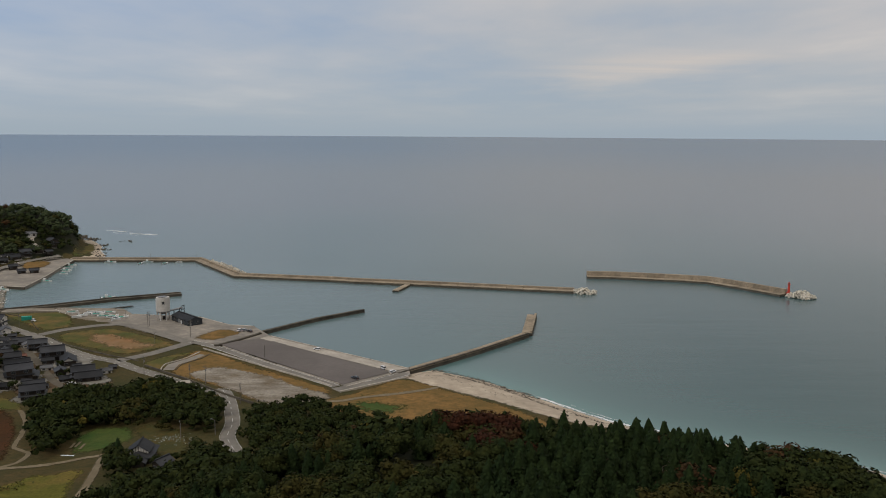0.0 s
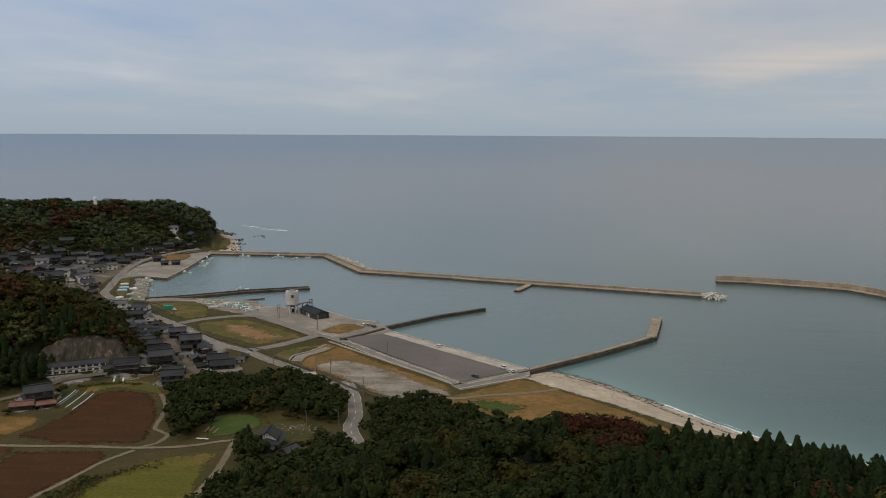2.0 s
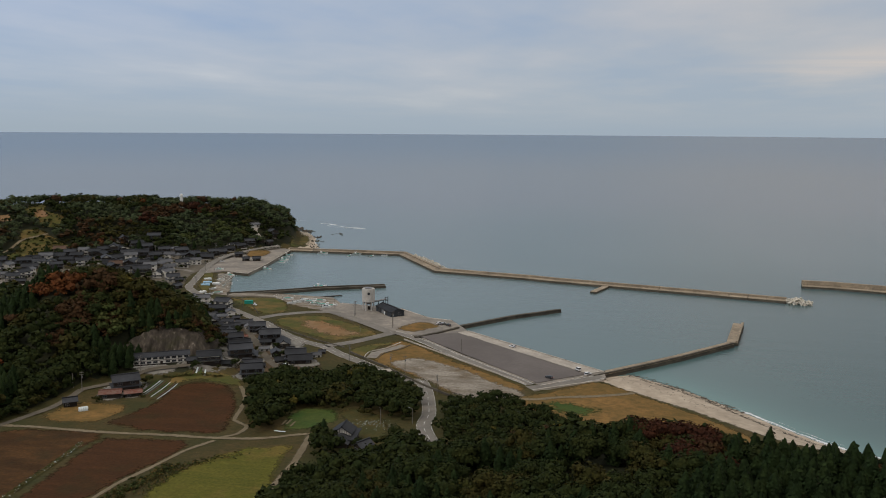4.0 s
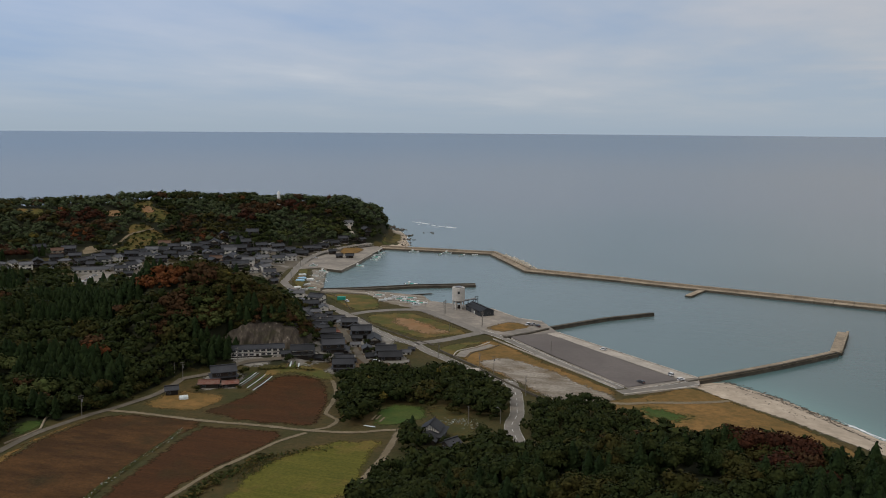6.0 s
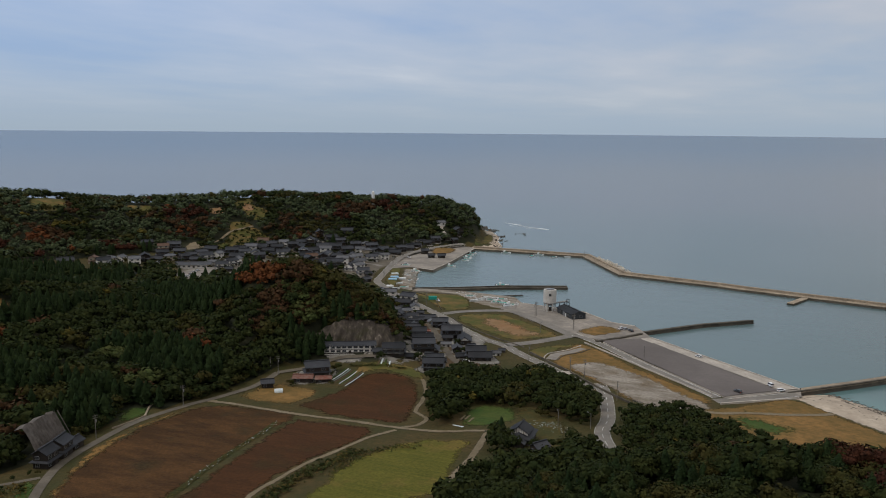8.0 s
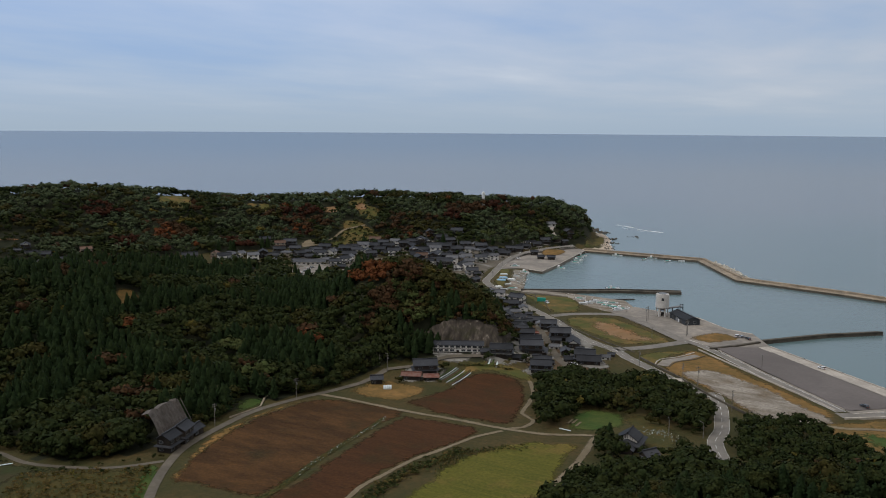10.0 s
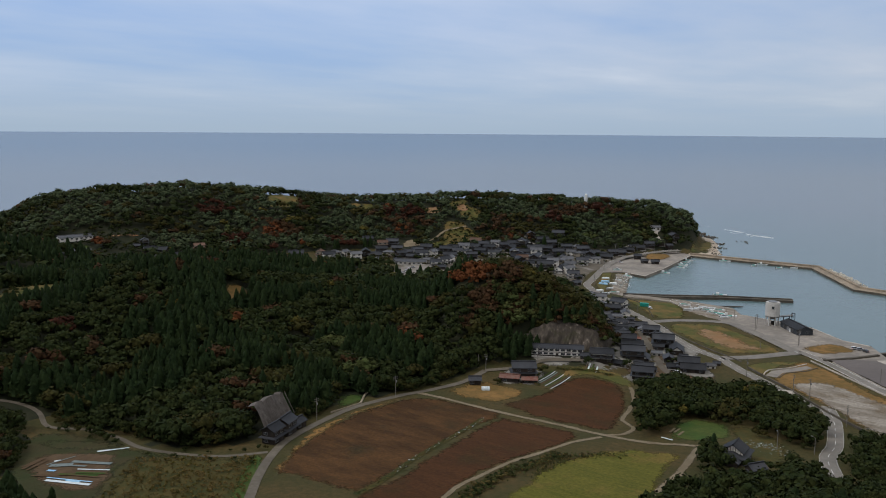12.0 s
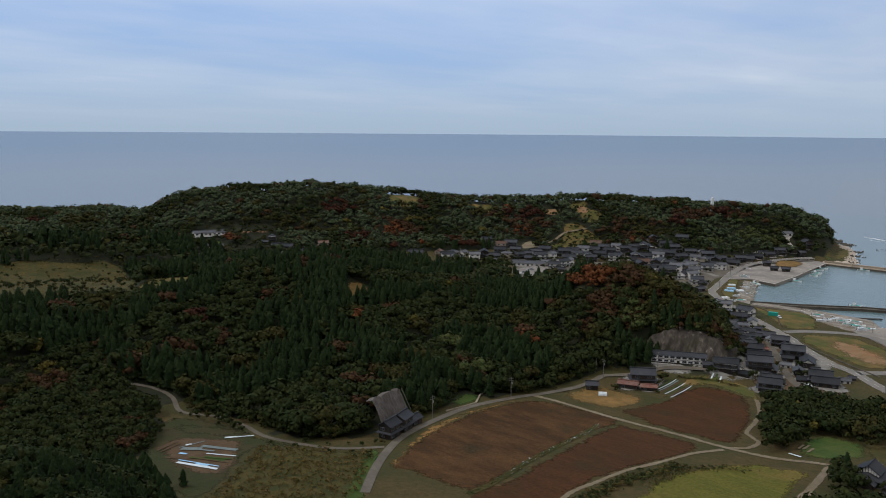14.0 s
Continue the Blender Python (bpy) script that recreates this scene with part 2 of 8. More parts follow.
M = {
    "cliff": cliff_material(),
    "water": water_material(),
    "ground": surface("rough_grass", (0.042, 0.04, 0.0135), (0.078, 0.052, 0.02), 0.045, 0.95, (0.025, 0.029, 0.009), 0.5, 0.7, 0.6, 0.9),
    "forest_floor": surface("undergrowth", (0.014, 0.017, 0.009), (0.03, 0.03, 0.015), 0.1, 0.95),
    "sand": surface("pale_sand", (0.47, 0.39, 0.30), (0.36, 0.295, 0.225), 0.05, 0.95, (0.2, 0.16, 0.12), 0.22, 0.55, 0.4, 0.6, fade=True),
    "wet_sand": surface("wet_sand", (0.2, 0.17, 0.135), (0.26, 0.22, 0.17), 0.08, 0.5, (0.14, 0.12, 0.095), 0.5, 0.5),
    "concrete": surface("weathered_concrete", (0.36, 0.29, 0.21), (0.23, 0.185, 0.135), 0.14, 0.9, (0.13, 0.105, 0.078), 0.6, 0.6, 0.4, 1.5, piece=0.14),
    # also carries the shade of the moles' upright faces, besides stains
    "dark_concrete": surface("stained_shaded_concrete", (0.0612, 0.054, 0.0432), (0.126, 0.108, 0.0828), 0.2, 0.9, (0.0324, 0.0288, 0.02304), 0.8, 0.6, piece=0.18),
    "pale_concrete": surface("pale_concrete", (0.47, 0.415, 0.35), (0.33, 0.295, 0.25), 0.1, 0.9, (0.2, 0.175, 0.15), 0.7, 0.5, piece=0.12),
    "dark_asphalt": surface("dark_asphalt", (0.112, 0.097, 0.089), (0.142, 0.123, 0.113), 0.03, 0.9, (0.094, 0.082, 0.076), 0.4, 0.45),
    "road": surface("worn_road_asphalt", (0.16, 0.145, 0.125), (0.215, 0.193, 0.165), 0.09, 0.9, (0.103, 0.094, 0.082), 0.5, 0.5),
    "apron": surface("apron_paving", (0.18, 0.159, 0.135), (0.305, 0.265, 0.22), 0.05, 0.9, (0.1242, 0.1138, 0.1014), 0.3, 0.6),
    "gravel": streaky("gravel_lot", (0.285, 0.25, 0.205), (0.175, 0.147, 0.114), (0.12, 0.085, 0.048), (0.06, 0.2), 0.7),
    "lane": surface("dusty_lane_asphalt", (0.098, 0.083, 0.066), (0.138, 0.117, 0.091), 0.1, 0.95, (0.0666, 0.05772, 0.037), 0.5, 0.55),
    "paint": surface("road_paint", (0.7, 0.68, 0.64), (0.5, 0.48, 0.45), 0.6, 0.8),
    "dirt": surface("dirt_track", (0.153, 0.1179, 0.07331), (0.2167, 0.1721, 0.1148), 0.15, 0.95, (0.0765, 0.06375, 0.03506), 0.6, 0.55, fade=True),
    "brown_field": streaky("ploughed_red_brown_field", (0.063, 0.0265, 0.0094), (0.047, 0.0205, 0.0076), (0.037, 0.023, 0.008), (0.05, 0.25), 0.35),
    "weedy_field": streaky("weedy_brown_field", (0.08, 0.039, 0.0135), (0.044, 0.022, 0.008), (0.032, 0.023, 0.009), (0.045, 0.13), 0.35),
    "green_field": streaky("mown_green_field", (0.102, 0.093, 0.0165), (0.078, 0.077, 0.013), (0.14, 0.098, 0.026), (0.03, 0.3), -0.35),
    "lawn": surface("bright_grass", (0.033, 0.068, 0.0125), (0.066, 0.082, 0.0185), 0.1, 0.95, (0.0255, 0.03506, 0.008925), 0.5, 0.6, 0.5, 1.0, fade=True),
    "dry_grass": surface("dry_autumn_grass", (0.225, 0.122, 0.041), (0.135, 0.083, 0.026), 0.05, 0.95, (0.066, 0.05, 0.0145), 0.25, 0.7, 0.7, 0.9, fade=True),
    "olive_grass": surface("olive_grass", (0.066, 0.072, 0.017), (0.16, 0.098, 0.034), 0.06, 0.95, (0.042, 0.05, 0.014), 0.16, 0.75, 0.6, 1.0, fade=True),
    # valley shade is put into this darker grass colour
    "shade_grass": surface("shade_toned_rough_grass", (0.03, 0.036, 0.011), (0.052, 0.038, 0.017), 0.1, 0.95, (0.02, 0.026, 0.008), 0.4, 0.7, 0.7, 0.9, fade=True),
    "bare_field": surface("bare_ochre_field", (0.22, 0.105, 0.044), (0.15, 0.09, 0.034), 0.05, 0.95, (0.25, 0.165, 0.1), 0.07, 0.75, 0.4, 1.0, fade=True),
    "yellow_weeds": surface("yellow_weeds", (0.084, 0.056, 0.0155), (0.04, 0.042, 0.0125), 0.12, 0.95, (0.028, 0.034, 0.01), 0.45, 0.75, 0.8, 0.8, fade=True),
    "shotcrete": surface("grey_sprayed_concrete_slope", (0.156, 0.1365, 0.1209), (0.1053, 0.09204, 0.0819), 0.2, 0.95, (0.0546, 0.0468, 0.04056), 0.5, 0.65, 0.6, 0.8),
    "foam": surface("surf_foam", (0.72, 0.74, 0.74), (0.55, 0.58, 0.58), 0.3, 0.7, fade=1.3),
    "roof": surface("black_glazed_roof_tiles", (0.02, 0.0208, 0.0235), (0.036, 0.0368, 0.041), 0.12, 0.65, (0.012, 0.012, 0.0135), 1.5, 0.45, 0.0, 1.0, 0.0, 0.0, 0.5, 0.22),
    "roof_grey": surface("grey_roof_tiles", (0.075, 0.075, 0.07875), (0.105, 0.105, 0.1087), 0.12, 0.6, (0.0525, 0.0525, 0.05625), 1.5, 0.4, piece=0.3),
    "roof_rust": surface("rusty_red_sheet_roof", (0.1425, 0.04125, 0.02625), (0.1725, 0.075, 0.0525), 0.3, 0.7, (0.225, 0.195, 0.165), 0.8, 0.5, piece=0.2),
    "roof_brown": surface("brown_roof_tiles", (0.11, 0.065, 0.045), (0.14, 0.085, 0.06), 0.2, 0.7, piece=0.25),
    "wood_wall": surface("dark_weathered_boards", (0.027, 0.0225, 0.0195), (0.046, 0.037, 0.03), 0.3, 0.85, (0.02418, 0.02015, 0.01612), 2.0, 0.5, piece=0.3),
    "plaster": surface("off_white_plaster", (0.7, 0.67, 0.62), (0.58, 0.55, 0.5), 0.3, 0.9, (0.36, 0.33, 0.29), 1.2, 0.35, piece=0.12),
    "beige_wall": surface("beige_siding", (0.36, 0.312, 0.24), (0.288, 0.246, 0.192), 0.3, 0.9, piece=0.25),
    "glass": surface("dark_window_glass", (0.03, 0.034, 0.038), (0.045, 0.05, 0.055), 0.4, 0.12, spec=0.5),
    "white": surface("white_paint", (0.72, 0.72, 0.7), (0.62, 0.62, 0.6), 0.5, 0.5, (0.45, 0.45, 0.43), 1.5, 0.3),
    "red": surface("red_paint", (0.52, 0.06, 0.04), (0.45, 0.05, 0.035), 0.6, 0.5, (0.3, 0.05, 0.03), 1.5, 0.3),
    "steel": surface("grey_galvanised_steel", (0.25, 0.25, 0.25), (0.18, 0.18, 0.18), 0.6, 0.5, metal=0.4),
    "dark_steel": surface("dark_painted_steel", (0.035, 0.04, 0.045), (0.05, 0.055, 0.06), 0.4, 0.5),
    "pole": surface("weathered_pole", (0.13, 0.12, 0.105), (0.18, 0.165, 0.15), 0.4, 0.85),
    "black": surface("black_rubber", (0.02, 0.02, 0.02), (0.03, 0.03, 0.03), 1.0, 0.8),
    "blue": surface("blue_tarpaulin", (0.16, 0.36, 0.55), (0.25, 0.45, 0.6), 0.5, 0.6, (0.6, 0.7, 0.75), 1.0, 0.4),
    "teal": surface("teal_sheet", (0.02, 0.26, 0.2), (0.03, 0.33, 0.26), 0.5, 0.6),
    "dead_wood": surface("bleached_dead_wood", (0.2, 0.165, 0.13), (0.13, 0.105, 0.08), 0.8, 0.9),
    "yard": surface("trodden_village_yard", (0.16, 0.148, 0.13), (0.23, 0.214, 0.19), 0.12, 0.95, (0.11, 0.1, 0.075), 0.6, 0.6, fade=0.7),
    "silo": surface("streaked_silo_paint", (0.5, 0.48, 0.45), (0.42, 0.4, 0.37), 0.4, 0.7, (0.3, 0.28, 0.25), 1.2, 0.4),
    "film": surface("pale_crop_film", (0.5, 0.54, 0.54), (0.62, 0.64, 0.62), 0.6, 0.5, (0.3, 0.4, 0.42), 1.5, 0.4),
    "net": surface("grey_green_net", (0.12, 0.15, 0.14), (0.18, 0.2, 0.19), 0.5, 0.8),
    "soil": surface("bare_garden_soil", (0.0775, 0.04774, 0.0248), (0.1023, 0.06696, 0.0372), 0.15, 0.95, (0.0496, 0.0341, 0.0186), 0.5, 0.6, fade=True),
    "bark": surface("bark", (0.05, 0.038, 0.028), (0.075, 0.058, 0.042), 0.6, 0.95),
    "car_white": surface("white_car_paint", (0.75, 0.75, 0.75), (0.68, 0.68, 0.68), 0.5, 0.25, spec=0.5),
    "car_dark": surface("dark_car_paint", (0.025, 0.026, 0.03), (0.035, 0.035, 0.04), 0.5, 0.25, spec=0.5),
    "car_silver": surface("silver_car_paint", (0.35, 0.36, 0.37), (0.42, 0.42, 0.43), 0.5, 0.3, metal=0.5),
    "tetrapod": surface("pale_block_concrete", (0.546, 0.507, 0.429), (0.442, 0.403, 0.338), 0.3, 0.9, (0.26, 0.234, 0.195), 1.0, 0.5, piece=0.2),
    "rock": surface("dark_shore_rock", (0.07, 0.06, 0.05), (0.11, 0.095, 0.075), 0.3, 0.9, island=0.3),
}
def foliage(name, c1, c2, c3):
    """Leaf masses: tree-sized and spray-sized variation, with a strong fine relief."""
    m = bpy.data.materials.new(name)
    m.use_nodes = True
    n = Nodes(m.node_tree)
    geo = n.add("ShaderNodeNewGeometry")
    p = geo.outputs["Position"]
    col = n.mix(n.ramp(n.noise(p, 0.16, 3, 0.55), [(0.38, (0, 0, 0)), (0.62, (1, 1, 1))]), c1, c2)
    col = n.mix(n.ramp(n.noise(p, 0.5, 4, 0.6), [(0.45, (0, 0, 0)), (0.66, (0.8, 0.8, 0.8))]), col, c3)
    col = n.mix(1.0, col, n.ramp(n.noise(p, 1.3, 4, 0.65), [(0.36, (0.78, 0.78, 0.78)), (0.5, (1.0, 1.0, 1.0)), (0.66, (1.22, 1.22, 1.16))]), "MULTIPLY")
    k = n.math("ADD", n.math("MULTIPLY", geo.outputs["Random Per Island"], 0.3), 0.85)
    g = n.add("ShaderNodeCombineColor")
    for i in range(3):
        n.link(k, g.inputs[i])
    col = n.mix(1.0, col, g.outputs[0], "MULTIPLY")
    b = n.add("ShaderNodeBsdfPrincipled", Roughness=0.75)
    b.inputs["Specular IOR Level"].default_value = 0.03
    n.link(col, b.inputs["Base Color"])
    bm = n.add("ShaderNodeBump", Strength=0.7, Distance=0.4)
    n.link(n.noise(p, 1.6, 4, 0.7), bm.inputs["Height"])
    n.link(bm.outputs[0], b.inputs["Normal"])
    out = n.add("ShaderNodeOutputMaterial")
    n.link(b.outputs[0], out.inputs[0])
    return m


LEAF = {
    "tuft": foliage("dry_weed_tufts", (0.125, 0.082, 0.03), (0.095, 0.074, 0.025), (0.068, 0.056, 0.018)),
    "cedar": foliage("cedar_needles", (0.0135, 0.024, 0.0086), (0.019, 0.0295, 0.0098), (0.0078, 0.0136, 0.0056)),
    "broad": foliage("evergreen_leaves", (0.0185, 0.0265, 0.0086), (0.0285, 0.033, 0.0098), (0.0115, 0.0168, 0.006)),
    # distance haze put into the headland's leaf colour as a paler grey-green
    "coast": foliage("haze_paled_evergreen_leaves", (0.043, 0.058, 0.029), (0.058, 0.068, 0.031), (0.029, 0.041, 0.021)),
    "olive": foliage("turning_olive_leaves", (0.032, 0.033, 0.0095), (0.041, 0.034, 0.0105), (0.018, 0.019, 0.006)),
    "brown": foliage("russet_leaves", (0.05, 0.03, 0.0145), (0.057, 0.0275, 0.0135), (0.028, 0.0185, 0.0095)),
    "red": foliage("red_maple_leaves", (0.105, 0.034, 0.0135), (0.11, 0.043, 0.0155), (0.052, 0.0205, 0.0095)),
    "maroon": foliage("dark_red_leaves", (0.04, 0.0155, 0.0095), (0.05, 0.019, 0.0105), (0.02, 0.0105, 0.0065)),
    "yellow": foliage("yellow_leaves", (0.085, 0.066, 0.0145), (0.068, 0.06, 0.015), (0.034, 0.034, 0.009)),
    "bamboo": foliage("pale_bamboo_leaves", (0.046, 0.06, 0.019), (0.062, 0.066, 0.023), (0.026, 0.036, 0.012)),
}


# ---------------------------------------------------------------- the lie of the land
# terrain begin
def smooth(v):
    v = np.clip(v, 0.0, 1.0)
    return v * v * (3 - 2 * v)


COAST = [(900, -1500), (500, -300), (400, -60), (300, 130), (230, 245), (168, 317), (130, 336), (99, 355), (84, 366), (67, 386), (50, 408), (29, 432), (5, 450),
         (-9, 444), (-97, 517), (-113, 544), (-130, 548), (-155, 571), (-204, 580), (-218, 600), (-262, 604), (-302, 596), (-311, 616), (-327, 651), (-343, 686), (-327, 682.5),
         (-332.5, 734), (-339.5, 777), (-347, 828), (-330, 868), (-351, 910), (-363, 944), (-392, 992), (-409, 1004), (-425, 1024), (-470, 1060), (-545, 1020),
         (-720, 860), (-850, 715), (-970, 560), (-1110, 450), (-1250, 335), (-1400, 120), (-1700, -400), (-2500, -1500)]


def inside(poly, x, y):
    x, y = np.asarray(x, float), np.asarray(y, float)
    r = np.zeros(x.shape, bool)
    for (x0, y0), (x1, y1) in zip(poly, poly[1:] + poly[:1]):
        if y0 != y1:
            r ^= ((y0 > y) != (y1 > y)) & (x < (x1 - x0) * (y - y0) / (y1 - y0) + x0)
    return r


def line_distance(line, x, y):
    x, y = np.asarray(x, float), np.asarray(y, float)
    d = np.full(x.shape, 1e9)
    for (x0, y0), (x1, y1) in zip(line[:-1], line[1:]):
        k = np.clip(((x - x0) * (x1 - x0) + (y - y0) * (y1 - y0)) / ((x1 - x0) ** 2 + (y1 - y0) ** 2), 0, 1)
        d = np.minimum(d, np.hypot(x - x0 - k * (x1 - x0), y - y0 - k * (y1 - y0)))
    return d


def shore(x, y):
    """Metres inland (plus) or out at sea (minus)."""
    d = line_distance(COAST, x, y)
    return np.where(inside(COAST, x, y), d, -d)


def wobble(x, y):
    return (np.sin(x * 0.031 + 1.3 * np.sin(y * 0.017)) + np.sin(y * 0.037 + 1.7 * np.sin(x * 0.021 + 2)) + 0.6 * np.sin(x * 0.083 + y * 0.061) + 0.5 * np.sin(x * 0.13 - y * 0.11 + 1)) / 3.1


# hills: bearing (degrees to the left of y), ridge distance, ridge height, near width, far width
HEADLAND = [(18.5, 1010, 0, 40, 60), (22.3, 1010, 0, 50, 60), (22.7, 1010, 15, 60, 65), (23.1, 1010, 27, 60, 70), (25.4, 1010, 35, 75, 75), (31.9, 1000, 39, 95, 80), (39.2, 985, 43, 95, 80), (44.9, 975, 38, 90, 80),
            (50.7, 975, 46, 100, 90), (56.4, 980, 55, 110, 90), (64, 980, 50, 120, 90), (66, 990, 36, 120, 90), (67.2, 1010, 21, 120, 90), (68.7, 1060, 20, 120, 90), (70, 1080, 22, 120, 90), (76, 1120, 19, 150, 90), (95, 1120, 18, 150, 90)]
MIDHILL = [(25, 470, 0, 40, 40), (28, 480, 7, 38, 45), (31, 495, 30, 36, 60), (34, 510, 42, 41, 60), (37, 525, 38.5, 55, 60), (38.4, 530, 35, 62, 60), (39.4, 538, 21, 80, 60), (40.5, 545, 15.5, 90, 60), (44, 555, 10.5, 120, 60),
           (48, 560, 18.5, 125, 60), (55, 560, 31, 125, 70), (60, 550, 31, 110, 90), (63, 530, 28, 95, 120), (66, 505, 29, 85, 130), (72, 500, 28, 85, 150), (95, 520, 36, 120, 150)]
BACKHILL = [(60, 735, 0, 80, 60), (63, 735, 18, 80, 60), (66, 735, 27, 85, 70), (74, 740, 30, 90, 80), (95, 740, 30, 90, 80)]
NEARHILL = [(-180, 205, 30, 900, 90), (-60, 205, 24, 900, 60), (-35, 205, 30, 900, 50), (-27, 212, 29.5, 900, 48), (-22, 220, 26.5, 900, 46), (-14, 230, 24.5, 900, 48), (-6, 232, 28.5, 900, 48), (0, 235, 28, 900, 46), (6, 235, 24.5, 900, 44),
            (11, 230, 21, 900, 40), (16, 222, 16, 900, 36), (22, 205, 10, 900, 36), (30, 170, 8, 900, 40), (45, 120, 12, 900, 40), (58, 150, 6, 900, 60), (66, 215, 6, 900, 40),
            (69, 235, 14, 900, 40), (73, 240, 24, 900, 45), (95, 250, 30, 900, 60), (180, 205, 30, 900, 90)]


def hill(table, x, y):
    t = np.array(table)
    az, r = np.degrees(np.arctan2(-np.asarray(x, float), y)), np.hypot(x, y)
    r0, z0, near, far = (np.interp(az, t[:, 0], t[:, k], left=0 if k == 2 else None, right=0 if k == 2 and t[-1, 0] < 100 else None) for k in (1, 2, 3, 4))
    d = r - r0
    return np.maximum(z0, 0) * np.exp(-(d / np.where(d < 0, near, far)) ** 2)


def hills(x, y):
    return hill(HEADLAND, x, y), np.hypot(hill(MIDHILL, x, y), hill(BACKHILL, x, y)), hill(NEARHILL, x, y)


# level floor cut into the hill foot behind the long white building
QUARRY = [(-264, 378), (-263, 389), (-254, 400), (-244, 406), (-233, 410.5), (-222, 416), (-215, 402), (-228, 388), (-246, 375)]


def terrain(x, y):
    x, y = np.asarray(x, float), np.asarray(y, float)
    r = np.hypot(x, y)
    base = 2.3 + 8.0 * smooth((430 - r) / 190) + 5.0 * smooth((-x - 360) / 120) * smooth((r - 500) / 100)
    a, b, c = hills(x, y)
    up = np.sqrt(a * a + b * b + c * c)
    z = base + up + wobble(x, y) * 3.0 * smooth((up - 4) / 15)
    z = np.where(inside(QUARRY, x, y), np.minimum(z, 8.5), z)
    s = shore(x, y)
    return np.where(s > 0, 0.0 + z * smooth(s / 24) ** 0.8, np.maximum(s * 0.1, -4.0))
# terrain end


# ---------------------------------------------------------------- builders
def mesh_from(name, verts, faces, material, smooth_shade=False):
    me = bpy.data.meshes.new(name)
    me.from_pydata([tuple(v) for v in verts], [], [tuple(f) for f in faces])
    me.materials.append(material)
    if smooth_shade:
        me.polygons.foreach_set("use_smooth", [True] * len(me.polygons))
    me.update()
    return me


def mesh_arrays(name, verts, faces, material):
    """A mesh from arrays of vertices (n, 3) and faces (m, k)."""
    me = bpy.data.meshes.new(name)
    n, k = faces.shape
    me.vertices.add(len(verts))
    me.vertices.foreach_set("co", verts.astype(np.float32).ravel())
    me.loops.add(n * k)
    me.loops.foreach_set("vertex_index", faces.astype(np.int32).ravel())
    me.polygons.add(n)
    me.polygons.foreach_set("loop_start", np.arange(0, n * k, k, dtype=np.int32))
    me.update(calc_edges=True)
    me.materials.append(material)
    return me


def part(name, bm, material, parent=None, label="", bevel=0.0):
    if bevel:
        bmesh.ops.bevel(bm, geom=[e for e in bm.edges if e.calc_face_angle(0) > 0.5], offset=bevel, segments=1, affect="EDGES")
    me = bpy.data.meshes.new(name)
    bmesh.ops.recalc_face_normals(bm, faces=bm.faces)
    bm.to_mesh(me)
    bm.free()
    me.materials.append(material)
    ob = new(name, me)
    ob.parent = parent
    if label:
        tagged(ob, label)
    return ob


def empty(name, m, label, category, group="", kind=""):
    ob = new(name)
    ob.matrix_basis = m
    return tagged(ob, label, category, group, kind)


def box(bm, cx, cy, cz, sx, sy, sz, turn=0.0):
    """Adds a box whose base centre is (cx, cy, cz)."""
    m = pose(cx, cy, cz + sz / 2, 0, 0, turn) @ Matrix.Diagonal((sx, sy, sz, 1))
    bmesh.ops.create_cube(bm, size=1, matrix=m)
    return bm


def tube(bm, p, q, r0, r1=None, sides=8):
    """Adds a tapered rod from p to q."""
    p, q = Vector(p), Vector(q)
    d = q - p
    m = Matrix.Translation((p + q) / 2) @ d.to_track_quat("Z", "Y").to_matrix().to_4x4()
    bmesh.ops.create_cone(bm, cap_ends=True, segments=sides, radius1=r0, radius2=r0 if r1 is None else r1, depth=d.length, matrix=m)
    return bm


def prism(bm, poly, z0, z1):
    """Adds an upright prism over a plan outline."""
    low, top = [bm.verts.new((x, y, z0)) for x, y in poly], [bm.verts.new((x, y, z1)) for x, y in poly]
    bm.faces.new(top)
    bm.faces.new(low[::-1])
    for i in range(len(poly)):
        j = (i + 1) % len(poly)
        bm.faces.new((low[i], low[j], top[j], top[i]))
    return bm


# level paved ground round the harbour: outline and height
APRONS = {
    "lot": ([(-125, 496.5), (-102, 511), (-19, 437), (-42, 415)], 2.5),
    "east_quay": ([(-9, 444), (-97, 517), (-113, 544), (-130, 548), (-155, 571), (-204, 580), (-213, 556), (-143, 500), (-122, 497), (-40, 412), (-38, 402), (-8, 432)], 2.45),
    "boatyard": ([(-204, 580), (-218, 600), (-262, 604), (-300, 598), (-300, 588), (-262, 592), (-236, 566), (-213, 556)], 2.0),
    "west_quay": ([(-352, 690), (-343, 686), (-327, 682.5), (-332.5, 734), (-339.5, 777), (-347, 828), (-372, 850), (-385, 800), (-393, 772), (-391, 737), (-381, 702), (-366, 672)], 2.3),
}


def ground(x, y):
    z = terrain(x, y)
    for poly, top in APRONS.values():
        z = np.where(inside(poly, x, y), np.maximum(z, top), z)
    return z


def gz(x, y):
    return float(ground(np.array([x]), np.array([y]))[0])


def curve_points(line, step=4.0):
    """A rounded line through the given plan points."""
    p = np.array(line, float)
    ext = np.vstack([2 * p[0] - p[1], p, 2 * p[-1] - p[-2]])
    out = []
    for i in range(1, len(ext) - 2):
        a, b, c, d = ext[i - 1:i + 3]
        n = max(1, int(np.hypot(*(c - b)) / step))
        for k in range(n):
            t = k / n
            out.append(0.5 * (2 * b + (c - a) * t + (2 * a - 5 * b + 4 * c - d) * t * t + (3 * b - a - 3 * c + d) * t ** 3))
    return np.array(out + [p[-1]])


